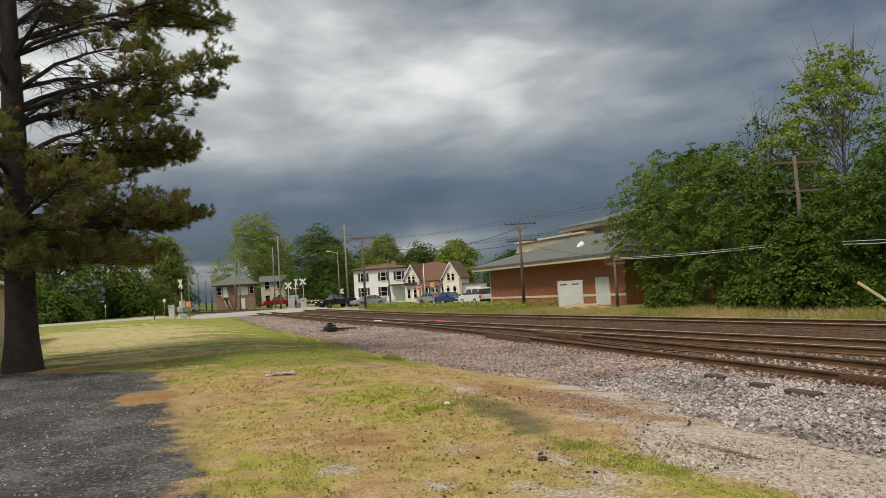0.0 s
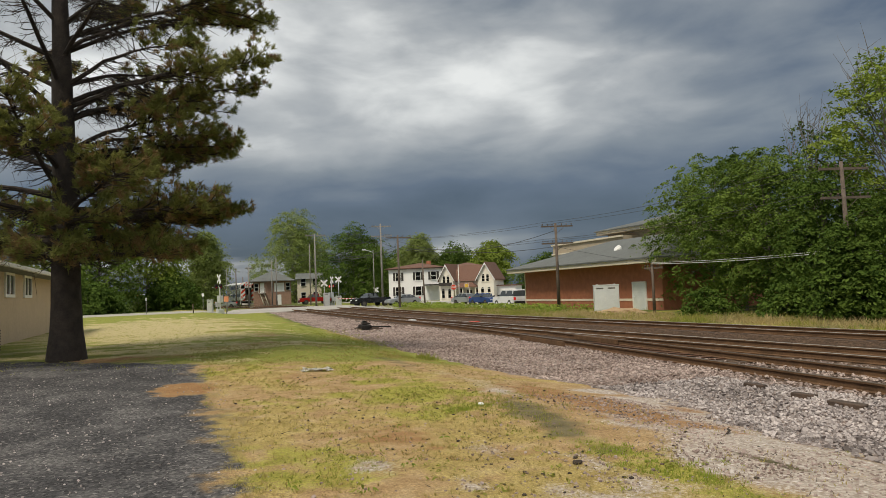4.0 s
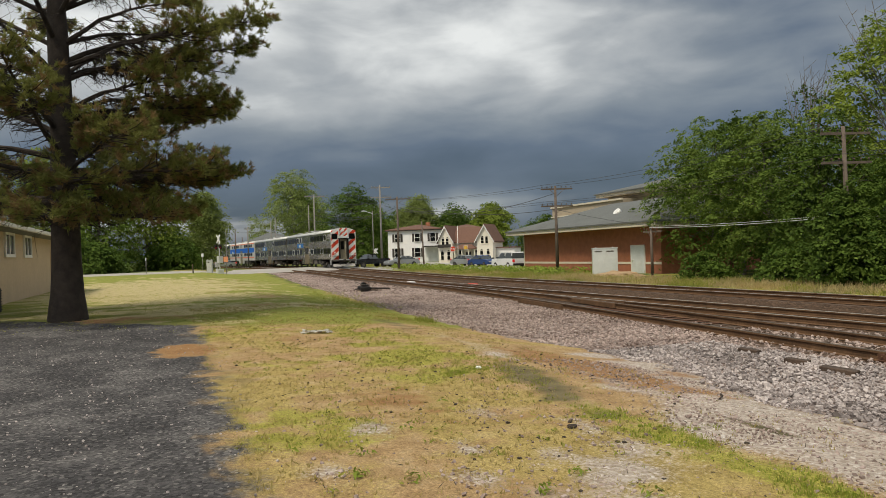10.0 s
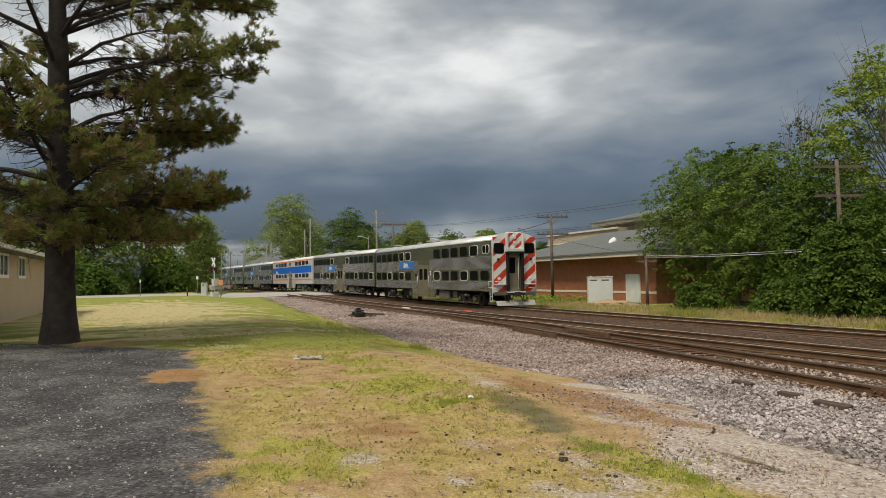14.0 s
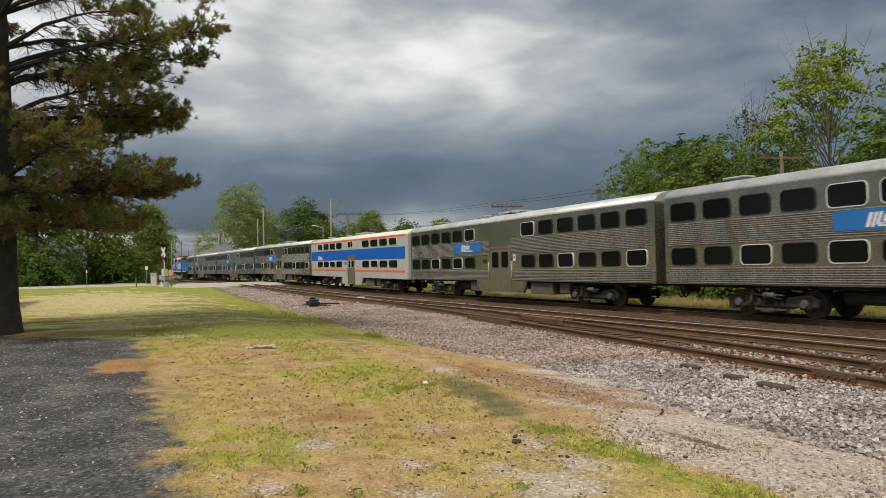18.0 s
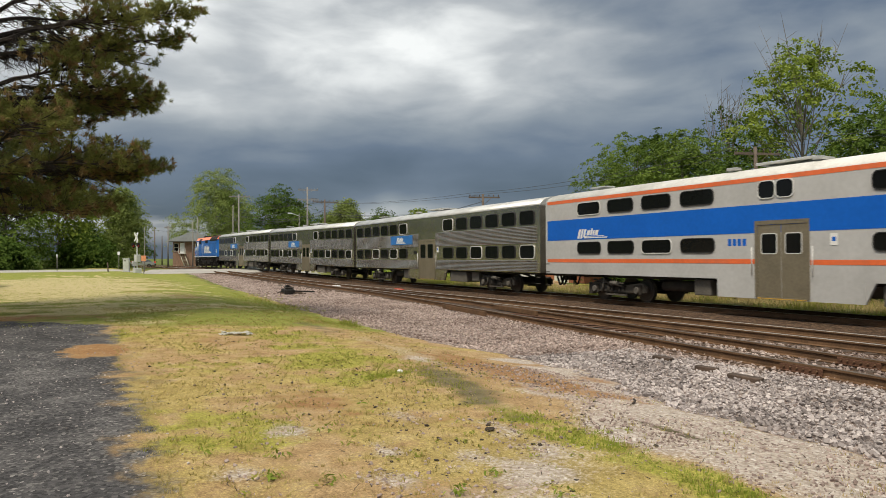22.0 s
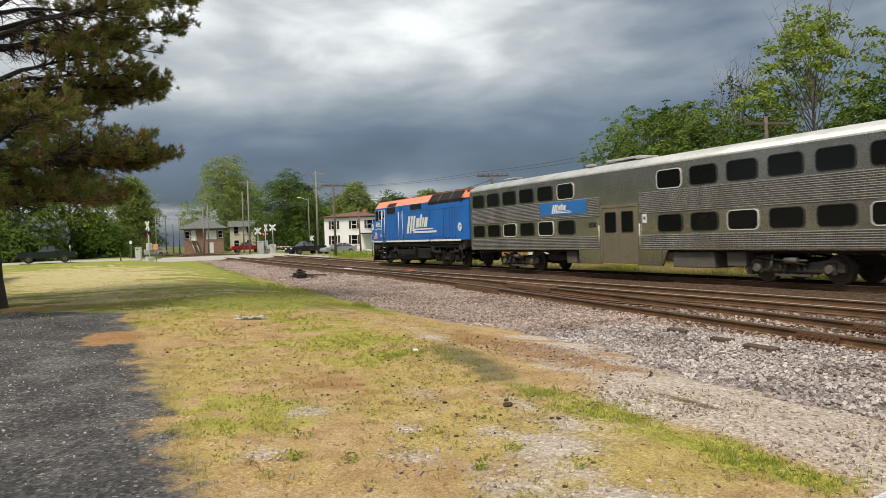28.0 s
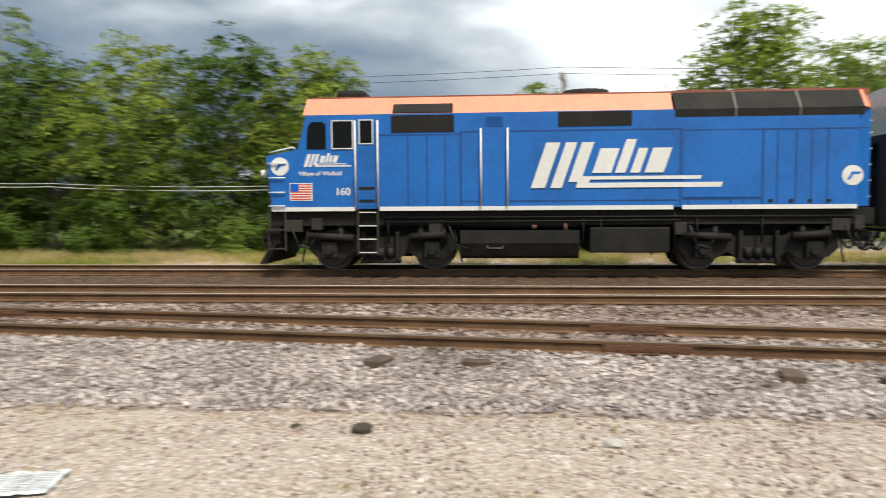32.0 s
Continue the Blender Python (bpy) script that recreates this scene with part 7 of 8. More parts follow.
def gabled_house():
    h = local_house("gabled_house", -104.0, 43.1, 50, "cream gabled house with dark arched windows and brown roof")
    part("wall", boxes((-3.0, 3.0, 0, 8, 0, 3.9)), HOUSE_CREAM, h)
    bm = bmesh.new()
    prism(bm, ((-0.5, 3.8), (8.5, 3.8), (4.0, 6.9)), "x", -3.4, 3.4)
    part("roof", bm, SHINGLE_BROWN, h, "brown shingle gable roof")
    for x, w, y in ((-4.1, 2.8, -1.4), (3.6, 3.1, -1.2)):
        g = part("gable_wing", boxes((x - w / 2, x + w / 2, y, 6, 0, 4.2)), HOUSE_CREAM, h)
        bm = bmesh.new()
        prism(bm, ((x - w / 2, 4.2), (x + w / 2, 4.2), (x, 6.9)), "y", y, 6)
        part("gable_wall", bm, HOUSE_CREAM, g)
        for s in (-1, 1):
            bm = bmesh.new()
            prism(bm, ((x + s * (w / 2 + 0.35), 3.75), (x + s * (w / 2 + 0.35), 3.97), (x, 7.25), (x, 7.0)), "y", y - 0.35, 6.2)
            part("gable_roof", bm, SHINGLE_BROWN, g)
            bm = bmesh.new()
            prism(bm, ((x + s * (w / 2 + 0.38), 3.60), (x + s * (w / 2 + 0.38), 3.85), (x, 7.1), (x, 6.75)), "y", y - 0.42, y - 0.36)
            part("bargeboard", bm, HOUSE_WHITE, g)
        for dx in (-0.42, 0.42):
            sash(h, x + dx, y, 3.6, 0.5, 1.1, arch=True, trim=HOUSE_CREAM)
            sash(h, x + dx * 1.5, y, 0.7, 0.55, 1.5, arch=True, trim=HOUSE_CREAM)
    part("balcony", boxes((-5.4, -2.8, -2.0, -1.4, 3.0, 3.15), (-5.4, -2.8, -2.0, -1.95, 3.15, 3.6)), DARK_TRIM, h)
    bm = bmesh.new()
    hip_roof(bm, -2.4, 1.9, -1.8, 0.2, 2.7, 0.8)
    part("porch_roof", bm, SHINGLE_BROWN, h)
    for x in (-2.2, -0.8, 0.5, 1.7):
        part("porch_post", boxes((x - 0.09, x + 0.09, -1.6, -1.42, 0, 2.7)), HOUSE_CREAM, h)
    sash(h, -1.4, 0, 0.8, 0.8, 1.6)
    sash(h, 1.6, 0, 0.8, 0.8, 1.6)
    part("door", boxes((-0.5, 0.5, -0.06, 0, 0, 2.1)), DARK_TRIM, h)
    part("annex_wall", boxes((5.2, 8.7, 1, 6, 0, 2.6)), HOUSE_WHITE, h)
    part("annex_roof", boxes((5.0, 9.0, 0.7, 6.3, 2.6, 2.8)), SHINGLE_BROWN, h)
    for o in h.children_recursive:
        o.data.transform(Matrix.Scale(0.81, 4))


def signal_tower():
    cx, cy = -146.0, 18.9
    z = 0.3
    h = thing("brick_tower", pose(cx, cy, z, 0, 0, 82), "small two-storey brick railway tower with grey hipped roof", "building")
    part("wall", boxes((-3.6, 3.6, 0, 5.5, 0, 4.7)), material("faded_brick", (0.30, 0.185, 0.135), 0.9, 0, 0.25, 3.0), h)
    bm = bmesh.new()
    hip_roof(bm, -4.5, 4.5, -0.9, 6.4, 4.75, 1.7)
    part("roof", bm, SHINGLE, h)
    part("boarded_window", boxes((0.4, 2.3, -0.06, 0, 2.6, 4.3)), WHITE, h)
    part("upper_door", boxes((-2.3, -1.5, -0.06, 0, 2.5, 4.4)), WHITE, h)
    part("door", boxes((0.9, 1.7, -0.06, 0, 0, 2.0)), WHITE, h)
    for x in (-3.0, 3.0):
        sash(h, x, 0, 2.9, 0.7, 1.3)
    bm = bmesh.new()
    for x in (-2.4, -1.6):
        rod(bm, (x, -0.3, 2.4), (x + 0.9, -0.9, 0.0), 0.10, n=4)
    for k in range(9):
        u = k / 9
        box(bm, -2.4 + 0.9 * u, -1.6 + 0.9 * u, -0.35 - 0.6 * u, -0.15 - 0.6 * u, 2.4 - 2.4 * u - 0.03, 2.4 - 2.4 * u)
    part("stair", bm, CREAM, h, "pale wooden outside stair")
    part("landing", boxes((-2.6, -1.3, -0.9, 0, 2.35, 2.45), (-2.6, -2.55, -0.9, -0.85, 2.45, 3.3), (-1.35, -1.3, -0.9, -0.85, 2.45, 3.3), (-2.6, -1.3, -0.9, -0.87, 3.2, 3.3)), DIRTY_WHITE, h)


def tan_building():
    z = 0.33
    b = thing("tan_outbuilding", pose(0, 0, 0), "low tan sided building with white windows and pale gutter", "building")
    x0, x1, y0, y1 = -45.6, -23.6, -17.0, -6.15
    wall = part("wall", boxes((x0, x1, y0, y1, z - 0.2, z + 2.92)), SIDING_TAN, b)
    for k in range(14):
        part("lap", boxes((x0, x1, y1, y1 + 0.012, z + 0.2 * k + 0.17, z + 0.2 * k + 0.19)), SIDING_TAN, wall)
    bm = bmesh.new()
    prism(bm, ((y1 + 0.75, z + 2.86), (y1 + 0.75, z + 3.0), ((y0 + y1) / 2, z + 4.4), (y0 - 0.75, z + 3.0), (y0 - 0.75, z + 2.86)), "x", x0 - 0.5, x1 + 0.5)
    part("roof", bm, SHINGLE, b)
    part("gutter", boxes((x0 - 0.5, x1 + 0.5, y1 + 0.75, y1 + 0.88, z + 2.88, z + 3.04), bevel=0.02), DIRTY_WHITE, b, "pale metal gutter")
    for x in (-38.4, -34.3):
        za, zb, w = z + 1.98, z + 2.76, 0.80
        win = part("window", boxes((x - w, x + w, y1, y1 + 0.03, za, zb)), GLASS_DARK, b)
        part("window_frame", boxes((x - w - 0.14, x - w, y1, y1 + 0.08, za - 0.13, zb + 0.13), (x + w, x + w + 0.14, y1, y1 + 0.08, za - 0.13, zb + 0.13), (x - w, x + w, y1, y1 + 0.08, zb, zb + 0.13), (x - w, x + w, y1, y1 + 0.08, za - 0.13, za), (x - 0.06, x + 0.06, y1, y1 + 0.06, za, zb)), WHITE, win)
    part("corner_board", boxes((x0 - 0.02, x0 + 0.14, y1, y1 + 0.03, z - 0.2, z + 2.86)), SIDING_TAN, b)
    unit = thing("air_conditioner", pose(-26.9, -5.55, z), "dark louvred air conditioning unit beside the tan building", "air conditioner")
    part("cabinet", boxes((-0.4, 0.4, -0.4, 0.4, 0, 0.8), bevel=0.03), UNDER, unit)
    for k in range(8):
        part("louvre", boxes((-0.42, 0.42, -0.42, 0.42, 0.08 + k * 0.088, 0.11 + k * 0.088)), BLACK, unit)


brick_building()
white_house()
gabled_house()
signal_tower()
tan_building()


# ---- poles and wires ----
def pole(name, x, y, height, label, arms=(), r=0.14, mat=POLE_WOOD, lean=(0, 0), turn=0, lamp=False, group="utility poles"):
    """A wooden pole; arms: (height, half length) of crossarms with their insulators."""
    z = ground_z(x, y) - 0.1
    p = thing(name, pose(x, y, z, lean[0], lean[1], 0), label, "utility pole", group)
    part("shaft", rods(((0, 0, 0), (0, 0, height + 0.1), r, r * 0.62), n=10), mat, p)
    for h, half in arms:
        c, s = math.cos(radians(turn)), math.sin(radians(turn))
        bm = boxes((-half, half, -0.055, 0.055, -0.06, 0.06))
        arm = part("crossarm", bm, mat, p)
        arm.matrix_basis = Matrix.Translation((0, 0.12, h)) @ pose(0, 0, 0, 0, 0, turn)
        for u in (-0.92, -0.6, -0.3, 0.3, 0.6, 0.92):
            ins = part("insulator", rods(((u * half, 0, 0.06), (u * half, 0, 0.13), 0.02), ((u * half, 0, 0.13), (u * half, 0, 0.22), 0.045), n=6), mat, arm)
        for s2 in (-1, 1):
            part("arm_brace", rods(((s2 * half * 0.45, -0.06, -0.05), (0, -0.06, -0.55), 0.016), n=4), mat, arm)
    if lamp:
        part("lamp_arm", rods(((0, 0, height - 0.3), (0, -1.2, height + 0.1), 0.035), n=6), GREY_METAL, p)
        part("lamp_head", boxes((-0.12, 0.12, -1.7, -1.1, height + 0.02, height + 0.16), bevel=0.03), GREY_METAL, p)
    return p


pole("telegraph_pole", -52.3, 29.4, 7.15, "dark wooden telegraph pole with two crossarms", ((7.0, 1.30), (5.62, 1.30)), 0.15, lean=(0.5, 1.2), turn=75)
pole("telegraph_pole", -25.9, 30.3, 7.5, "grey wooden telegraph pole standing in the thicket", ((7.25, 1.25), (5.85, 1.25)), 0.14, POLE_WOOD, lean=(0, -0.8), turn=75)
pole("telegraph_pole", 3.0, 34.2, 7.8, "grey wooden telegraph pole hidden in the thicket", ((7.6, 1.30),), 0.15, POLE_GREY, turn=80)
pole("short_pole", -40.3, 29.7, 3.25, "short wooden post that carries a pale cable", ((3.1, 0.7),), 0.11, turn=20)
pole("utility_pole", -101.1, 28.5, 11.6, "tall grey utility pole with crossarms", ((11.3, 1.4), (9.9, 1.5)), 0.17, POLE_GREY, turn=70)
pole("utility_pole", -88.0, 27.0, 9.1, "dark wooden utility pole with a crossarm", ((8.9, 1.6),), 0.17, turn=80)
pole("utility_pole", -102.1, 19.2, 10.3, "grey utility pole beside the crossing", ((10.1, 1.4),), 0.14, POLE_GREY, turn=85)
pole("utility_pole", -123.0, 22.2, 10.2, "thin grey utility pole beyond the street", (), 0.12, POLE_GREY)
pole("utility_pole", -136.9, 17.7, 8.4, "grey pole in front of the brick tower", (), 0.13, POLE_GREY)
pole("utility_pole", -136.8, 18.5, 9.0, "grey pole in front of the brick tower", (), 0.13, POLE_GREY)
pole("utility_pole", -129.3, 12.8, 7.0, "grey pole beside the railway", ((6.8, 0.7),), 0.13, POLE_GREY, turn=80)
pole("utility_pole", -149.5, 12.4, 7.6, "dark pole along the railway", (), 0.13)
pole("utility_pole", -169.0, 15.5, 6.4, "dark pole along the railway", (), 0.14)
pole("utility_pole", -95.8, 6.8, 5.4, "thin grey post beside the crossing signal", (), 0.05, POLE_GREY, group="")
pole("street_lamp", -108.1, 29.2, 8.2, "tall grey street lamp on a slender pole", (), 0.09, POLE_GREY, lamp=True, group="")
pole("flag_pole", -88.7, 35.3, 5.3, "slender white pole beside the stop sign", (), 0.06, WHITE, group="")
pole("utility_pole", -99.3, 34.2, 6.3, "leaning dark wooden pole by the white house", (), 0.14, lean=(0, -4))


def wire(name, pts, r, mat, label, sag=0.0, cat="cable"):
    verts, faces = [], []
    line = []
    for a, b in zip(pts, pts[1:]):
        a, b = Vector(a), Vector(b)
        for k in range(10):
            u = k / 10
            line.append(a.lerp(b, u) - Vector((0, 0, sag * 4 * u * (1 - u))))
    line.append(Vector(pts[-1]))
    branch_tube(verts, faces, line, [r] * len(line), 4)
    return tagged(pydata(name, verts, faces, mat), label, cat)


wire("cable", [(-40.3, 29.6, 3.0), (-26.0, 29.5, 2.88), (-18.5, 29.4, 2.52), (-8, 29.3, 2.35), (12, 29.2, 2.5), (40, 29, 2.7)], 0.022, WIRE_PALE, "pale sagging cable along the thicket", 0.12)
wire("cable", [(-40.3, 29.7, 3.08), (-26.0, 29.6, 2.98), (-18.5, 29.5, 2.66), (-8, 29.4, 2.5), (12, 29.3, 2.62), (40, 29.1, 2.8)], 0.018, WIRE_PALE, "pale sagging cable along the thicket", 0.1)
wire("cable", [(-52.3, 29.4, 5.0), (-40.3, 29.7, 3.1)], 0.015, WIRE, "thin dark cable from pole to post", 0.1)
for k, (dz, dy) in enumerate(((6.95, -1.1), (6.95, 0.5), (5.6, -1.0), (5.6, 0.9))):
    wire("telegraph_wire", [(-88, 27 + dy, dz + 1.6), (-52.3, 29.4 + dy, dz), (-25.9, 30.3 + dy, dz + 0.2), (3.0, 34.2 + dy, dz + 0.7), (40, 35 + dy, dz + 0.8)], 0.011, WIRE, "thin dark telegraph wire", 0.35)
for y0, z0, z1 in ((-1.0, 11.5, 9.1), (0.8, 10.2, 9.0)):
    wire("power_line", [(-165, 26 + y0, 11), (-136, 27 + y0, 10.5), (-101.1, 28.5 + y0, z0), (-88, 27 + y0, z1)], 0.018, WIRE, "thin dark power line", 0.5)
wire("power_line", [(-88, 27, 8.2), (-52.3, 29.4, 5.0)], 0.02, WIRE, "dark cable sagging between poles", 0.9)
wire("power_line", [(-102.1, 19.2, 7.5), (-101.1, 28.5, 9.0), (-99.3, 36, 7.5)], 0.018, WIRE, "thin dark power line", 0.5)
wire("power_line", [(-102.1, 19.2, 8.4), (-88.0, 27.0, 7.7), (-52.3, 29.4, 6.3)], 0.022, WIRE, "dark cable sagging between poles", 1.3)
wire("power_line", [(-123, 22.2, 9.0), (-102.1, 19.2, 7.6), (-88.0, 27.0, 7.2)], 0.022, WIRE, "dark cable sagging between poles", 0.9)
wire("power_line", [(-149.5, 12.4, 7.2), (-123, 22.2, 8.0), (-101.1, 28.5, 7.8), (-88.0, 27.0, 8.4)], 0.020, WIRE, "dark cable sagging between poles", 0.9)
wire("power_line", [(-136.8, 18.5, 8.0), (-102.1, 19.2, 9.8), (-88.0, 27.0, 8.8)], 0.018, WIRE, "thin dark power line", 0.8)


# ---- crossing signals ----
def crossbuck(parent, x, z, y=0.0, s=1.0, turn=0):
    for a in (45, -45):
        b = part("crossbuck_blade", boxes((-0.62 * s, 0.62 * s, -0.012, 0.012, -0.115 * s, 0.115 * s)), WHITE, parent, "white crossbuck blade")
        b.matrix_basis = Matrix.Translation((x, y, z)) @ pose(0, 0, 0, 0, 0, turn) @ pose(0, 0, 0, 0, a, 0)


def crossing_signal(x, y, heading, label, height=4.4, arm_len=6.0, lit=True):
    """A crossing signal: mast on a base, crossbuck, lamps on an arm, control box and gate machine. Front towards local -y."""
    z = ground_z(x, y) - 0.05
    s = thing("crossing_signal", pose(x, y, z, 0, 0, heading), label, "crossing signal", "crossing signals")
    part("base", boxes((-0.35, 0.35, -0.35, 0.35, 0, 0.55), bevel=0.04), SILVER, s)
    part("mast", rods(((0, 0, 0.5), (0, 0, height), 0.065), n=10), SILVER, s)
    crossbuck(s, 0, height - 0.45, -0.09)
    bm = rods(((-0.75, 0, height - 1.35), (0.75, 0, height - 1.35), 0.04), n=8)
    part("lamp_arm", bm, SILVER, s)
    for u in (-0.6, 0.6):
        part("rear_lens", rods(((u, -0.06, height - 1.35), (u, 0.02, height - 1.35), 0.15), n=12), glow("rear_lens_red", (0.9, 0.03, 0.02), 1.6 if lit and u > 0 else 0.05), s)
        lamp = part("lamp_disc", rods(((u, -0.10, height - 1.35), (u, -0.06, height - 1.35), 0.30), n=16), BLACK, s)
        part("lamp_lens", rods(((u, -0.22, height - 1.35), (u, -0.10, height - 1.35), 0.15), n=12), glow("signal_lens", (0.45, 0.01, 0.01), 0.8 if lit else 0.05), lamp)
        part("lamp_hood", rods(((u, -0.30, height - 1.25), (u, -0.10, height - 1.25), 0.18), n=12), BLACK, lamp)
    part("control_box", boxes((-0.32, 0.32, -0.2, 0.25, 1.25, 2.05), bevel=0.02), SILVER, s)
    part("gate_machine", boxes((-0.95, -0.55, -0.2, 0.25, 0.8, 1.35), bevel=0.03), SILVER, s)
    part("machine_post", rods(((-0.75, 0, 0), (-0.75, 0, 0.8), 0.07), n=8), SILVER, s)
    return s


crossing_signal(-86.2, 5.35, 20, "silver railway crossing signal beside the lawn", lit=False)
signal_north = crossing_signal(-104.7, 21.9, 195, "silver railway crossing signal beyond the tracks", 4.3)
gate = part("gate_arm", boxes((-6.0, 0.6, -0.03, 0.03, -0.05, 0.05)), WHITE, signal_north, "white gate arm with red bands")
gate.matrix_basis = pose(-0.75, -0.28, 1.1)
for k in range(6):
    part("red_band", boxes((-5.9 + k * 0.95, -5.5 + k * 0.95, -0.035, 0.035, -0.055, 0.055)), RED, gate)
far_buck = thing("crossbuck_post", pose(-109.4, 24.0, ground_z(-109.4, 24) - 0.05, 0, 0, 70), "white crossbuck on a thin post", "crossing sign")
part("post", rods(((0, 0, 0), (0, 0, 4.3), 0.05)), SILVER, far_buck)
crossbuck(far_buck, 0, 3.9, -0.07)
side_buck = thing("crossbuck_post", pose(-103.9, 20.7, ground_z(-104, 20.7) - 0.05, 0, 0, 75), "white crossbuck on a post beside a cabinet", "crossing sign")
part("post", rods(((0, 0, 0), (0, 0, 3.9), 0.05)), SILVER, side_buck)
crossbuck(side_buck, 0, 3.4, -0.07)
small_buck = thing("crossbuck_post", pose(-120.6, 32.9, ground_z(-120.6, 33), 0, 0, 70), "small white crossbuck down the street", "crossing sign")
part("post", rods(((0, 0, 0), (0, 0, 2.6), 0.05)), SILVER, small_buck)
crossbuck(small_buck, 0, 2.1, -0.07, 0.9)


def cabinet(name, x, y, heading, w, d, h, label, mat=GREY_METAL, doors=2):
    z = ground_z(x, y) - 0.06
    c = thing(name, pose(x, y, z, 0, 0, heading), label, "utility cabinet")
    part("housing", boxes((-w / 2, w / 2, -d / 2, d / 2, 0, h), bevel=0.015), mat, c)
    for k in range(doors):
        a = -w / 2 + 0.04 + k * (w - 0.08) / doors
        b = a + (w - 0.08) / doors - 0.03
        dr = part("door", boxes((a, b, -d / 2 - 0.025, -d / 2, 0.10, h - 0.10)), mat, c)
        part("handle", boxes((b - 0.10, b - 0.06, -d / 2 - 0.06, -d / 2 - 0.025, h * 0.45, h * 0.58)), ALU, dr)
        part("door_vent", boxes((a + 0.08, b - 0.2, -d / 2 - 0.03, -d / 2 - 0.025, h - 0.3, h - 0.2)), UNDER_GREY, dr)
    for s in (-1, 1):
        part("roof_lug", boxes((s * w * 0.35 - 0.04, s * w * 0.35 + 0.04, -0.05, 0.05, h, h + 0.07)), mat, c)
    part("lid", boxes((-w / 2 - 0.03, w / 2 + 0.03, -d / 2 - 0.04, d / 2 + 0.03, h - 0.04, h + 0.02)), mat, c)
    return c


cabinet("utility_cabinet", -46.2, 29.9, 62, 1.75, 1.3, 2.08, "tall pale grey metal utility cabinet with double doors")
cabinet("signal_cabinet", -104.2, 21.1, 75, 0.9, 0.8, 2.0, "pale grey signal cabinet at the crossing", SILVER, 1)
cabinet("signal_cabinet", -103.6, 22.7, 75, 0.8, 0.8, 1.5, "low pale grey signal cabinet at the crossing", SILVER, 1)
cabinet("signal_cabinet", -86.8, 4.3, 75, 0.6, 0.5, 1.5, "small pale signal box on a post", SILVER, 1)


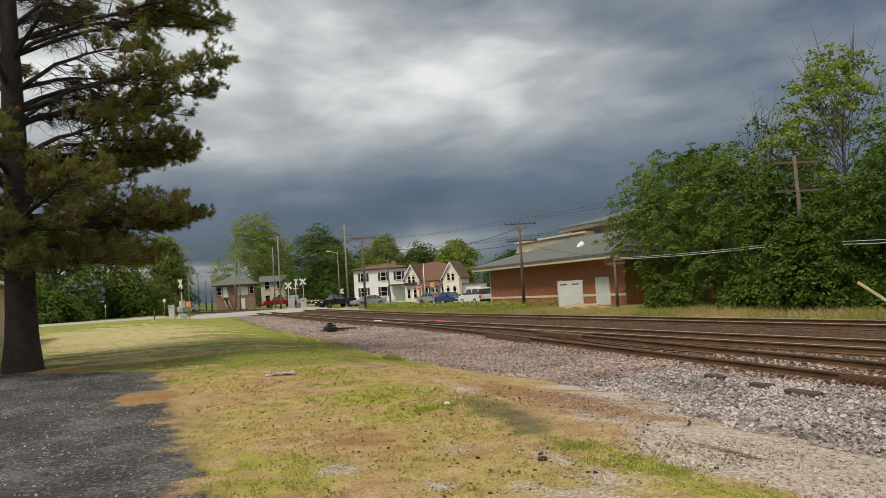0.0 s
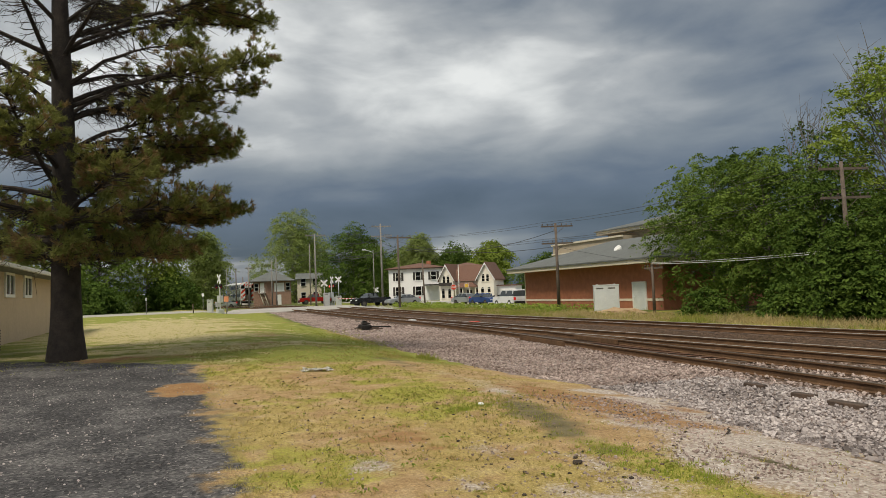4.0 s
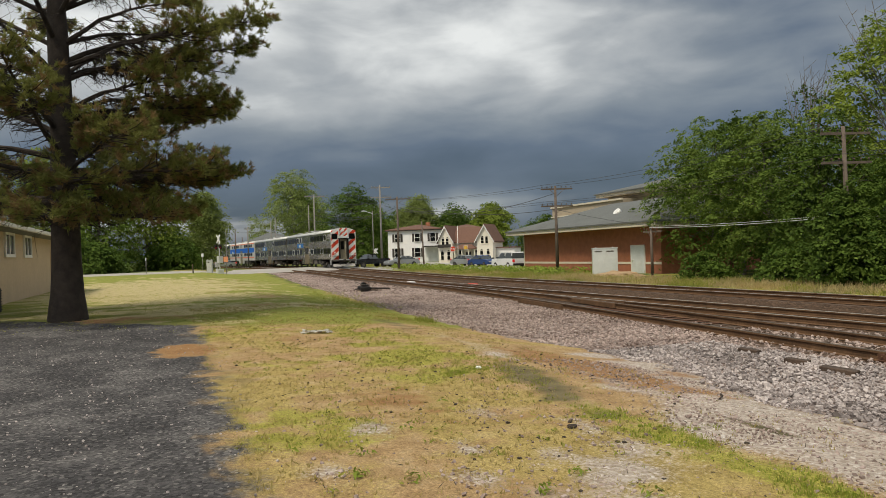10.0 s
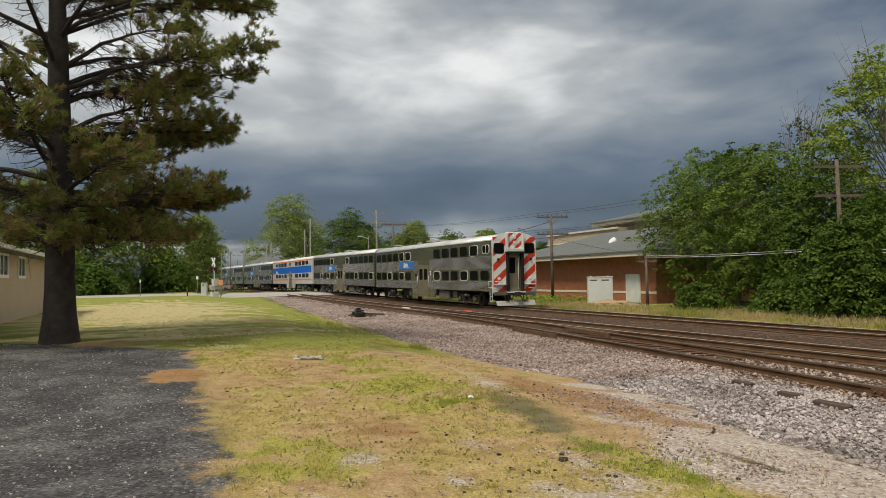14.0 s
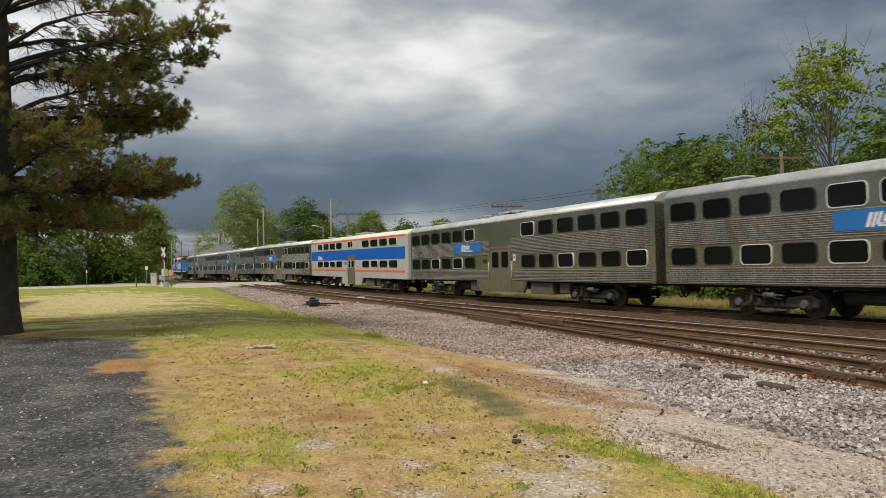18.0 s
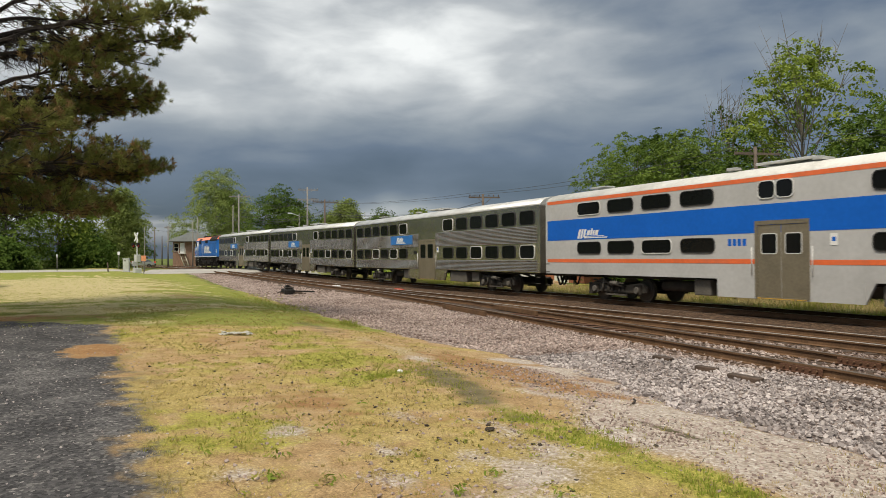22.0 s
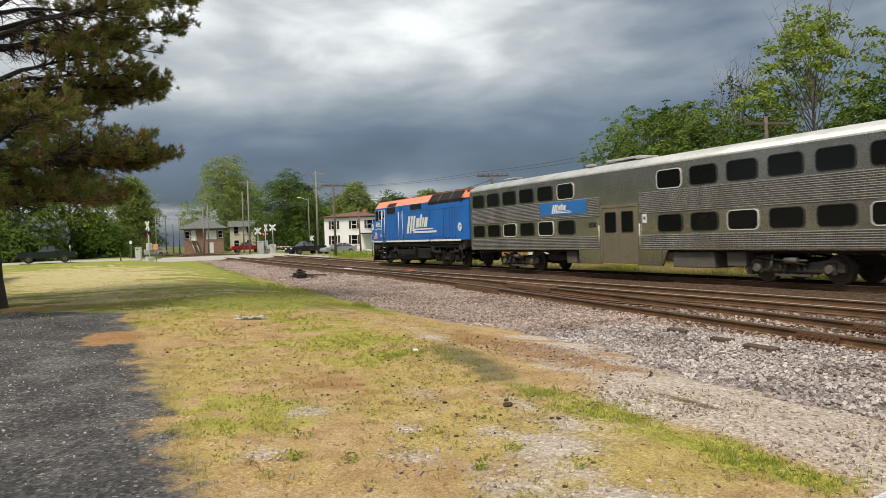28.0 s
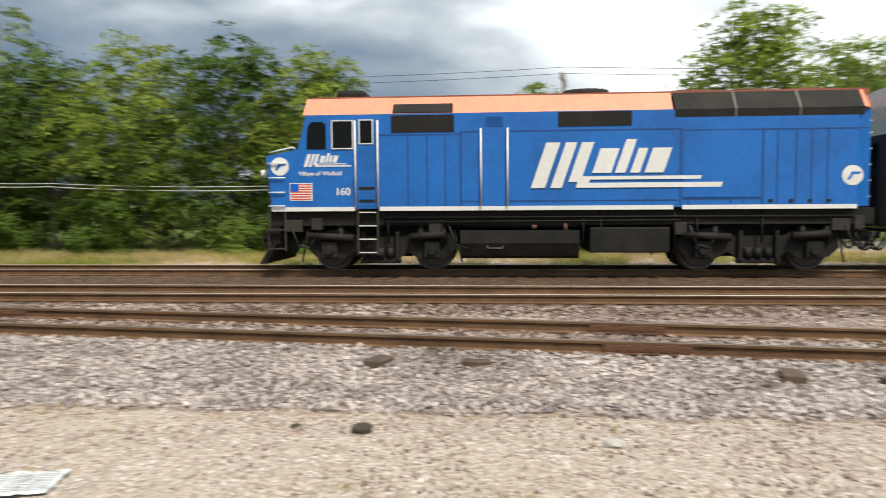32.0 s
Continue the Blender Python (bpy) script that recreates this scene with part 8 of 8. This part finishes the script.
# ---- vehicles ----
def vehicle(name, x, y, heading, paint, label, shape, group="parked vehicles", z=None):
    """A motor vehicle; its front towards local -x."""
    z = ground_z(x, y) if z is None else z
    c = thing(name, pose(x, y, z + 0.03, 0, 0, heading), label, "car", group)
    P = {
        "suv": dict(L=5.0, W=1.9, body=[(-2.5, 0.38), (-2.5, 0.95), (-2.35, 1.08), (-1.25, 1.16), (2.45, 1.16), (2.5, 0.9), (2.5, 0.40)], glass=[(-1.15, 1.15), (-0.55, 1.74), (2.2, 1.76), (2.42, 1.15)], roof=[(-0.5, 1.74), (-0.35, 1.83), (2.1, 1.83), (2.22, 1.75)], wx=1.5, r=0.38),
        "sedan": dict(L=4.7, W=1.8, body=[(-2.35, 0.32), (-2.35, 0.70), (-2.2, 0.82), (-1.1, 0.96), (1.5, 0.98), (2.2, 0.95), (2.35, 0.75), (2.35, 0.35)], glass=[(-1.0, 0.95), (-0.2, 1.38), (0.95, 1.40), (1.75, 0.97)], roof=[(-0.2, 1.37), (-0.05, 1.44), (0.85, 1.45), (1.0, 1.39)], wx=1.4, r=0.33),
        "pickup": dict(L=5.4, W=1.95, body=[(-2.7, 0.45), (-2.7, 1.0), (-2.5, 1.12), (-1.3, 1.18), (2.7, 1.15), (2.7, 0.5)], glass=[(-1.2, 1.16), (-0.55, 1.72), (0.55, 1.74), (0.72, 1.16)], roof=[(-0.5, 1.71), (-0.35, 1.80), (0.45, 1.80), (0.56, 1.72)], wx=1.65, r=0.40),
    }[shape]
    w = P["W"] / 2
    bm = bmesh.new()
    prism(bm, P["body"], "y", -w, w)
    bmesh.ops.bevel(bm, geom=[e for e in bm.edges], offset=0.06, segments=2, affect="EDGES")
    part("body", bm, paint, c)
    bm = bmesh.new()
    g = P["glass"]
    loft(bm, [[(u, -w + 0.06, v) for u, v in g[:1]] + [(u, -w + 0.24, v) for u, v in g[1:3]] + [(u, -w + 0.06, v) for u, v in g[3:]], [(u, w - 0.06, v) for u, v in g[:1]] + [(u, w - 0.24, v) for u, v in g[1:3]] + [(u, w - 0.06, v) for u, v in g[3:]]])
    part("cabin_glass", bm, CAR_GLASS, c)
    bm = bmesh.new()
    prism(bm, P["roof"], "y", -w + 0.22, w - 0.22)
    part("roof", bm, paint, c)
    for s in (-1, 1):
        for u in ((g[0][0] + g[1][0]) / 2 + 0.05, g[1][0] + (g[2][0] - g[1][0]) * 0.42, g[2][0] - 0.05):
            k = (g[1][1] - g[0][1])
            part("pillar", boxes((u - 0.05, u + 0.05, s * (w - 0.21), s * (w - 0.13), g[0][1], g[1][1])), paint, c)
        for u in (-P["wx"], P["wx"]):
            wh = part("wheel", rods(((u, s * (w - 0.22), P["r"]), (u, s * (w + 0.01), P["r"]), P["r"]), n=20), RUBBER, c)
            part("hub", rods(((u, s * (w + 0.01), P["r"]), (u, s * (w + 0.025), P["r"]), P["r"] * 0.55), n=14), ALU if shape == "suv" else WHEEL, wh)
        part("headlight", boxes((-P["L"] / 2 - 0.02, -P["L"] / 2 + 0.1, s * (w - 0.5), s * (w - 0.1), P["body"][1][1] - 0.2, P["body"][1][1] - 0.04), bevel=0.02), CAR_WHITEP, c)
        part("tail_lamp", boxes((P["L"] / 2 - 0.1, P["L"] / 2 + 0.02, s * (w - 0.3), s * (w - 0.06), 0.75, 1.05), bevel=0.02), TAIL, c)
        part("mirror", boxes((g[0][0] + 0.25, g[0][0] + 0.40, s * w, s * (w + 0.18), g[0][1] + 0.02, g[0][1] + 0.18), bevel=0.02), BLACK, c)
    part("bumper", boxes((-P["L"] / 2 - 0.06, -P["L"] / 2 + 0.1, -w + 0.1, w - 0.1, 0.38, 0.60), bevel=0.03), BLACK if shape == "pickup" else paint, c)
    part("rear_bumper", boxes((P["L"] / 2 - 0.1, P["L"] / 2 + 0.07, -w + 0.1, w - 0.1, 0.40, 0.62), bevel=0.03), BLACK, c)
    if shape == "pickup":
        part("cargo_bed", boxes((0.85, 2.6, -w + 0.12, w - 0.12, 1.155, 1.165)), BLACK, c)
    return c


vehicle("parked_suv", -72.9, 35.0, 2, CAR_WHITEP, "white sport utility vehicle parked by the brick building", "suv")
vehicle("parked_sedan", -84.0, 36.8, 190, CAR_BLUEP, "blue sedan parked on the grass by the tracks", "sedan")
vehicle("parked_sedan", -88.0, 36.2, 200, CAR_SILVER, "silver sedan parked beside a blue one", "sedan")
vehicle("parked_sedan", -95.8, 29.8, 100, CAR_SILVER, "silver car parked in front of the white house", "sedan")
vehicle("pickup_truck", -96.8, 25.6, 108, CAR_BLACK, "black pickup truck waiting near the crossing", "pickup")
vehicle("parked_sedan", -150, 6, 80, CAR_WHITEP, "white car parked far down the street", "sedan")
vehicle("parked_sedan", -142, 9.5, 80, CAR_SILVER, "silver car parked far down the street", "sedan")
red_car = vehicle("red_pickup", -125.8, 23.4, 90, CAR_RED, "red pickup truck moving off beyond the crossing", "pickup", "moving vehicles")
dark_pickup = vehicle("dark_pickup", -86.4, -30, -90, CAR_DARK, "dark blue-green pickup truck driving to the crossing", "pickup", "moving vehicles")


# ---- trackside things ----
def switch_machine():
    x, y = -40.6, 10.3
    z = ground_z(x, y)
    s = thing("switch_machine", pose(x, y, z, 0, 0, -6), "dark greasy switch machine beside the siding points", "switch machine")
    part("bearer", boxes((-0.75, -0.52, -0.5, 0.9, -0.06, 0.08), (0.45, 0.68, -0.5, 0.9, -0.06, 0.08)), TIE, s)
    part("housing", boxes((-0.9, 0.7, -0.25, 0.3, 0.08, 0.28), bevel=0.05), UNDER_BLACK, s)
    part("motor_case", rods(((-0.55, 0.02, 0.36), (0.05, 0.02, 0.36), 0.14), n=12), UNDER_BLACK, s)
    part("crank_cover", boxes((0.25, 0.62, -0.2, 0.25, 0.32, 0.40), bevel=0.03), UNDER, s)
    part("hand_lever", rods(((0.5, -0.1, 0.36), (0.2, -0.42, 0.52), 0.02), ((0.2, -0.42, 0.52), (-0.3, -0.45, 0.46), 0.02)), UNDER_GREY, s)
    part("hose_loop", rods(((-0.9, 0.1, 0.3), (-1.15, 0.15, 0.42), 0.025), ((-1.15, 0.15, 0.42), (-1.35, 0.1, 0.22), 0.025), ((-1.35, 0.1, 0.22), (-1.4, 0.0, 0.03), 0.025)), RUBBER, s)
    part("throw_rod", rods(((-0.3, 0.3, 0.16), (-0.3, 1.5, 0.10), 0.03)), UNDER_BLACK, s)
    part("lock_rod", rods(((0.1, 0.3, 0.16), (0.1, 1.5, 0.10), 0.03)), UNDER_BLACK, s)
    part("end_box", boxes((-1.25, -0.92, -0.2, 0.25, 0.05, 0.22), bevel=0.04), UNDER, s)
    part("junction_box", boxes((0.72, 1.0, -0.3, 0.15, 0.02, 0.26), bevel=0.03), UNDER_BLACK, s)
    part("cable", rods(((-0.9, 0, 0.15), (-1.5, -0.3, 0.04), 0.03), ((-1.5, -0.3, 0.04), (-2.1, -0.2, 0.03), 0.03)), RUBBER, s)


switch_machine()


def joint(x, length=0.9):
    """Joint bars bolted to the siding rails, red with rust."""
    for s in (-0.755, 0.755):
        y = line_s(x) + s
        a = math.degrees(math.atan(line_s(x + 0.5) - line_s(x - 0.5)))
        j = part("joint_bar", boxes((-length / 2, length / 2, -0.062, -0.035, -0.14, -0.045), (-length / 2, length / 2, -0.085, -0.05, -0.165, -0.14), bevel=0.006), ORANGE_RUST, track_s, "orange-rusted joint bar")
        j.matrix_basis = Matrix.Translation((x, y, rail_z(x))) @ pose(0, 0, 0, 0, 0, a)
        for k in range(6):
            part("bolt", rods((((k - 2.5) * 0.14, -0.095, -0.09), ((k - 2.5) * 0.14, -0.062, -0.09), 0.018), n=6), RUST, j)


joint(-8.5)
joint(2.1, 1.1)


def crossing_frog():
    """The frog where the siding rail crosses the near rail of the middle line, with guard rails and rods."""
    f = thing("frog", pose(0, 0, 0), "rusty cast frog and guard rails of the turnout", "track frog")
    a = math.degrees(math.atan(-0.113))
    for x, y, l, h in ((-22.5, 13.95, 3.4, a), (-22.4, 14.3, 3.0, a / 2), (-23.5, 12.35, 4.2, a), (-24.0, 16.45, 4.2, 0)):
        g = part("guard_rail", boxes((-l / 2, l / 2, -0.035, 0.035, -0.16, -0.005), bevel=0.008), RUST, f)
        g.matrix_basis = Matrix.Translation((x, y, rail_z(x))) @ pose(0, 0, 0, 0, 0, h)
    for k in range(14):
        x = -31.0 + k * 0.52
        b = part("gauge_plate", boxes((-0.09, 0.09, -0.9, 0.9, 0, 0.015)), ORANGE_RUST, f)
        b.matrix_basis = pose(x + 9.0, line_s(x + 9.0), rail_z(x) - 0.172)


crossing_frog()
for x, y, m, lb in ((-46.4, 16.2, RED, "small red metal cover between the rails"), (-40.3, 16.9, RED, "small red metal cover between the rails"), (-47.6, 15.4, WHITE, "small white block between the rails")):
    b = part("track_cover", boxes((-0.35, 0.35, -0.16, 0.16, 0, 0.14), bevel=0.03), m)
    b.matrix_basis = pose(x, y, ground_z(x, y) + 0.01, 0, 0, 8)
    tagged(b, lb, "track cover", "track covers")


def tie_piece(x, y, l, w, turn, label):
    b = part("broken_tie", boxes((-l / 2, l / 2, -w / 2, w / 2, -0.05, 0.05), bevel=0.015), TIE)
    b.matrix_basis = pose(x, y, ground_z(x, y) + 0.035, 2, 3, turn)
    return tagged(b, label, "wood", "old ties")


for x, y, l, w, turn in ((-10.85, 10.05, 0.4, 0.14, 12), (-9.5, 9.8, 0.4, 0.14, 20), (-8.5, 9.6, 0.55, 0.18, 14), (-1.25, 9.1, 0.5, 0.24, 80), (-0.05, 9.05, 0.34, 0.16, 10), (3.45, 8.6, 0.55, 0.24, 75), (4.6, 8.4, 0.7, 0.2, 20), (5.3, 8.3, 0.6, 0.2, 70)):
    tie_piece(x, y, l, w, turn, "grey weathered end of a tie in the ballast")

# mound of sandy soil beside the cabinet
bm = bmesh.new()
bmesh.ops.create_icosphere(bm, subdivisions=4, radius=1.0)
for v in bm.verts:
    v.co.z = max(-0.15, v.co.z)
    k = 1 + 0.25 * noise.noise(v.co * 2.1) + 0.08 * noise.noise(v.co * 7)
    v.co = Vector((v.co.x * 2.3 * k, v.co.y * 0.9 * k, v.co.z * 0.42 * k))
o = part("sand_mound", bm, material("sandy_soil", (0.42, 0.29, 0.17), 0.95, 0.0, 0.25, 3.0, 0.5, 25, second=(0.30, 0.20, 0.11)))
o.matrix_basis = pose(-42.6, 28.6, ground_z(-42.6, 28.6), 0, 0, 4)
tagged(o, "low mound of pale sandy soil beside the cabinet", "mound")

# leaning board by the thicket
b = part("leaning_board", boxes((-0.9, 0.9, -0.02, 0.02, -0.05, 0.05), bevel=0.006), material("pale_new_wood", (0.62, 0.50, 0.28), 0.7, 0, 0.1, 3))
b.matrix_basis = Matrix.Translation((-18.4, 25.0, 0.55)) @ pose(0, 0, 0, 0, 33, 0)
tagged(b, "pale wooden board leaning in the weeds", "board")


# ---- litter ----
def newspaper():
    n = thing("newspaper", pose(-2.75, 4.45, ground_z(-2.75, 4.45) + 0.01, 0, 0, 12), "crumpled open newspaper sheet lying on gravel", "newspaper")
    rnd = random.Random(3)
    for k, (x0, x1, y0, y1, z) in enumerate(((-0.30, 0.02, -0.20, 0.22, 0.0), (0.0, 0.31, -0.19, 0.20, 0.008))):
        bm = bmesh.new()
        nx, ny = 10, 12
        grid = [[bm.verts.new((x0 + (x1 - x0) * i / nx, y0 + (y1 - y0) * j / ny, z + 0.012 + 0.014 * noise.noise(Vector((i * 0.5 + k * 9, j * 0.4, 0))) + 0.02 * (abs(i / nx - 0.5) ** 2))) for j in range(ny + 1)] for i in range(nx + 1)]
        for i in range(nx):
            for j in range(ny):
                bm.faces.new((grid[i][j], grid[i + 1][j], grid[i + 1][j + 1], grid[i][j + 1]))
        part("sheet", bm, PAPER, n)
        for j in range(9):
            y = y0 + 0.05 + j * (y1 - y0 - 0.1) / 9
            for a, c in ((0.1, 0.45), (0.52, 0.92)):
                part("print_bar", boxes((x0 + (x1 - x0) * a, x0 + (x1 - x0) * c, y, y + 0.012, z + 0.030, z + 0.032)), INK, n)


newspaper()


def crumple(name, x, y, size, mat, label, cat, seed):
    bm = bmesh.new()
    bmesh.ops.create_icosphere(bm, subdivisions=2, radius=size)
    for v in bm.verts:
        v.co *= 1 + 0.45 * noise.noise(v.co * (2.2 / size) + Vector((seed, 0, 0)))
        v.co.z *= 0.5
    o = part(name, bm, mat)
    o.matrix_basis = pose(x, y, ground_z(x, y) + size * 0.3, 0, 0, seed * 40)
    return tagged(o, label, cat)




def torn_sheet(x, y, l, w, seed, label):
    """A crumpled, torn sheet lying on the ground."""
    bm = bmesh.new()
    nx, ny = 16, 9
    grid = []
    for i in range(nx + 1):
        row = []
        for j in range(ny + 1):
            u, v = i / nx - 0.5, j / ny - 0.5
            q = Vector((u * 7 + seed, v * 5, seed))
            edge = 1 + 0.35 * noise.noise(Vector((u * 5, v * 5, seed + 3)))
            row.append(bm.verts.new((u * l * edge, v * w * edge, 0.035 + 0.06 * noise.noise(q) + 0.035 * noise.noise(q * 2.7))))
        grid.append(row)
    for i in range(nx):
        for j in range(ny):
            if noise.noise(Vector((i * 0.45 + seed, j * 0.6, 7))) > -0.42:
                bm.faces.new((grid[i][j], grid[i + 1][j], grid[i + 1][j + 1], grid[i][j + 1]))
    for v in [v for v in bm.verts if not v.link_faces]:
        bm.verts.remove(v)
    bmesh.ops.solidify(bm, geom=bm.faces[:], thickness=0.004)
    o = part("crumpled_paper", bm, DIRTY_WHITE)
    o.matrix_basis = pose(x, y, ground_z(x, y) + 0.01, 0, 0, 70)
    return tagged(o, label, "litter")


torn_sheet(-16.45, 3.03, 0.66, 0.30, 1.7, "dirty white torn and crumpled paper on the grass")
crumple("crumpled_paper", -10.5, 4.4, 0.05, WHITE, "small scrap of white paper on dirt", "litter", 2)
crumple("stone", -0.8, 5.74, 0.085, CLOD, "dark lump of stone on the gravel", "stone", 3)
crumple("stone", -1.35, 5.85, 0.04, CLOD, "small dark stone on the gravel", "stone", 4)
crumple("stone", 1.05, 5.5, 0.07, CONCRETE, "pale rounded stone on the gravel", "stone", 5)
s = part("stick", rods(((-0.14, 0, 0.02), (0.02, 0.01, 0.035), 0.014), ((0.02, 0.01, 0.035), (0.13, -0.02, 0.02), 0.012)), CLOD)
s.matrix_basis = pose(-7.1, 6.1, ground_z(-7.1, 6.1) + 0.01, 0, 0, -40)
tagged(s, "short dark stick on the gravel", "stick")
_r = random.Random(8)
_clods = [crumple("clod", -6.55, 3.73, 0.05, CLOD, "dark brown clod on the bare ground", "clod", 6)]
tagged(_clods[0], group="clods")
for k in range(210):
    u = _r.random()
    if u < 0.35:
        x, y = _r.gauss(-9.8, 1.7), _r.gauss(6.0, 0.55)
    elif u < 0.75:
        x, y = _r.uniform(-13, -4.4), _r.gauss(3.3, 1.1)
    else:
        x, y = _r.uniform(-20, -4), _r.uniform(1.0, 6)
    if y < 0.7:
        continue
    q = _r.uniform(0.15, 0.52)
    o = on_mesh("clod", _clods[0].data, Matrix.Translation((x, y, ground_z(x, y) + 0.012 * q)) @ pose(0, 0, 0, _r.uniform(-20, 20), 0, _r.uniform(0, 360)) @ Matrix.Diagonal((q, q * _r.uniform(0.6, 1), q, 1)), None)
    tagged(o, "dark brown clod on the bare ground", "clod", "clods")

# ---- small things by the street ----
def post_sign(x, y, h, w, hh, mat, label, turn=70):
    p = thing("post_sign", pose(x, y, ground_z(x, y) - 0.05, 0, 0, turn), label, "sign")
    part("post", rods(((0, 0, 0), (0, 0, h), 0.035), n=6), POLE_GREY, p)
    part("panel", boxes((-w / 2, w / 2, -0.05, -0.035, h - hh, h)), mat, p)


post_sign(-84.4, 5.9, 2.0, 0.5, 0.6, material("orange_sign_paint", (0.75, 0.30, 0.16), 0.5), "small orange sign on a post beside the crossing")
post_sign(-88.0, -2.4, 1.9, 0.12, 0.35, WHITE, "thin street marker post with white top")
post_sign(-99.9, 4.1, 2.3, 0.3, 0.4, WHITE, "small white sign on a post by the street")


def octagon_sign(x, y, h, r, mat, label, turn, n=8):
    p = thing("street_sign", pose(x, y, ground_z(x, y) - 0.05, 0, 0, turn), label, "sign")
    part("post", rods(((0, 0, 0), (0, 0, h), 0.03), n=6), POLE_GREY, p)
    for k, (q, mm, y0) in enumerate(((r, WHITE, -0.045), (r * 0.92, mat, -0.05))):
        bm = bmesh.new()
        prism(bm, [(q * math.cos(2 * math.pi * (i + 0.5) / n), h - r + q * math.sin(2 * math.pi * (i + 0.5) / n)) for i in range(n)], "y", y0, -0.035)
        part(("border", "panel")[k], bm, mm, p)
    if n == 8:
        letters("lettering", "STOP", 0.26, WHITE, p, -0.31, -0.052, h - r - 0.1, 0.006)


octagon_sign(-88.8, 34.6, 2.75, 0.38, RED, "red octagonal stop sign on a post", 62)
octagon_sign(-86.3, 35.4, 2.9, 0.36, YELLOW, "yellow diamond crossing sign on a post", 62, 4)
bar = thing("low_post", pose(-83.0, 3.2, ground_z(-83, 3.2), 0, 0, 90), "low dark wooden post by the lawn", "post")
part("post", rods(((-0.8, 0, -0.1), (-0.86, 0, 1.0), 0.06)), TIE, bar)

# ---- far houses ----
def plain_house(x, y, heading, w, d, h, roof, wall, label, cols=3):
    z = ground_z(x, y) - 0.1
    b = thing("far_house", pose(x, y, z, 0, 0, heading), label, "house", "far houses")
    part("wall", boxes((-w / 2, w / 2, 0, d, 0, h)), wall, b)
    bm = bmesh.new()
    prism(bm, ((-0.5, h), (d + 0.5, h), (d / 2, h + roof)), "x", -w / 2 - 0.4, w / 2 + 0.4)
    part("roof", bm, SHINGLE, b)
    for k in range(cols):
        u = -w / 2 + (k + 0.5) * w / cols
        for zz in ([1.0, 3.8] if h > 5 else [1.0]):
            sash(b, u, 0, zz, 0.9, 1.4)


plain_house(-154, 27.6, 78, 5, 7, 5.2, 1.3, CREAM, "cream two-storey house down the street", 2)
plain_house(-165, 44, 70, 12, 9, 4.5, 2.2, HOUSE_WHITE, "white house down the street")
plain_house(-96, 62, 30, 9, 8, 3.4, 2.6, HOUSE_WHITE, "white house glimpsed behind the trees", 2)
plain_house(-138, -22, 80, 12, 9, 3.2, 2.4, HOUSE_WHITE, "white house hidden behind the street trees")
# ---- ties ----
lay_ties(track_s, line_s, -54, 58, 31)
lay_ties(track_m, line_m, -110, 110, 32)
lay_ties(track_n, line_n, -110, 110, 33)


# ---- what moves ----
def train_mark(t):
    """How far the joint between third and fourth coach has come along the line."""
    u = t - 19.0
    lag = np.interp(t, (0, 12, 16, 18, 21, 25, 28, 30, 32), (0.5, 0.5, 0.36, 0.32, 0.45, 0.65, 0.45, 0.12, 0.15))
    return -62.5 + 11.42 * u + 0.013 * u * u - float(lag)


def on_line(x):
    slope = (line_n(x + 0.5) - line_n(x - 0.5))
    climb = rail_z(x + 6) - rail_z(x - 6)
    return Matrix.Translation((x, line_n(x), rail_z(x))) @ pose(0, 0, 0, 0, -math.degrees(math.atan(climb / 12)), math.degrees(math.atan(slope)))


def motions():
    times = [0.5 * k for k in range(65)]
    for car, offset in ((cab_car, 65.0), (coaches[0], 39.0), (blue_coach, 13.0), (coaches[1], -13.0), (coaches[2], -39.0), (coaches[3], -65.0)):
        walk(car, [(t, on_line(train_mark(t) + offset)) for t in times])
    walk(loco, [(t, on_line(train_mark(t) - 94.25 + 8) @ pose(-8, 0, 0)) for t in times])
    # the gate beyond the tracks rises once the train has cleared the street
    walk(gate, [(t, pose(-0.75, -0.28, 1.1, 0, a, 0)) for t, a in ((0, 0), (28.4, 0), (29.0, 18), (29.6, 48), (30.2, 72), (30.8, 82), (32.0, 84))])
    # the red pickup rolls off to the south, the dark car comes up to the crossing
    walk(red_car, [(t, Matrix.Translation((-125.8 - 0.02 * (23.4 - y), y, ground_z(-126, y) + 0.06)) @ pose(0, 0, 0, 0, 0, 90)) for t, y in ((0, 23.4), (27.4, 23.4), (28.0, 23.2), (28.5, 22.6), (29.5, 20.6), (30.0, 18.8), (31.0, 15.0), (32.0, 11.0))])
    walk(dark_pickup, [(t, Matrix.Translation((-86.4, y, ground_z(-86.4, y) + 0.07)) @ pose(0, 0, 0, 0, 0, -90)) for t, y in ((0, -38), (14, -38), (20, -23.7), (26, -9.3), (28, -4.5), (29, -2.2), (30, 0.2), (31, 1.8), (32, 2.4))])
    # wheels
    spin = [(k / 30, k) for k in range(0, 961)]
    more = [(o, 0.46) for c in coaches[1:] for o in c.children if o.name.startswith("wheelset")]
    for w, r in WHEELS + more:
        p = w.matrix_basis.translation.copy()
        walk(w, [(t, Matrix.Translation(p) @ Matrix.Rotation(train_mark(t) / r, 4, "Y")) for t, _ in spin])


motions()
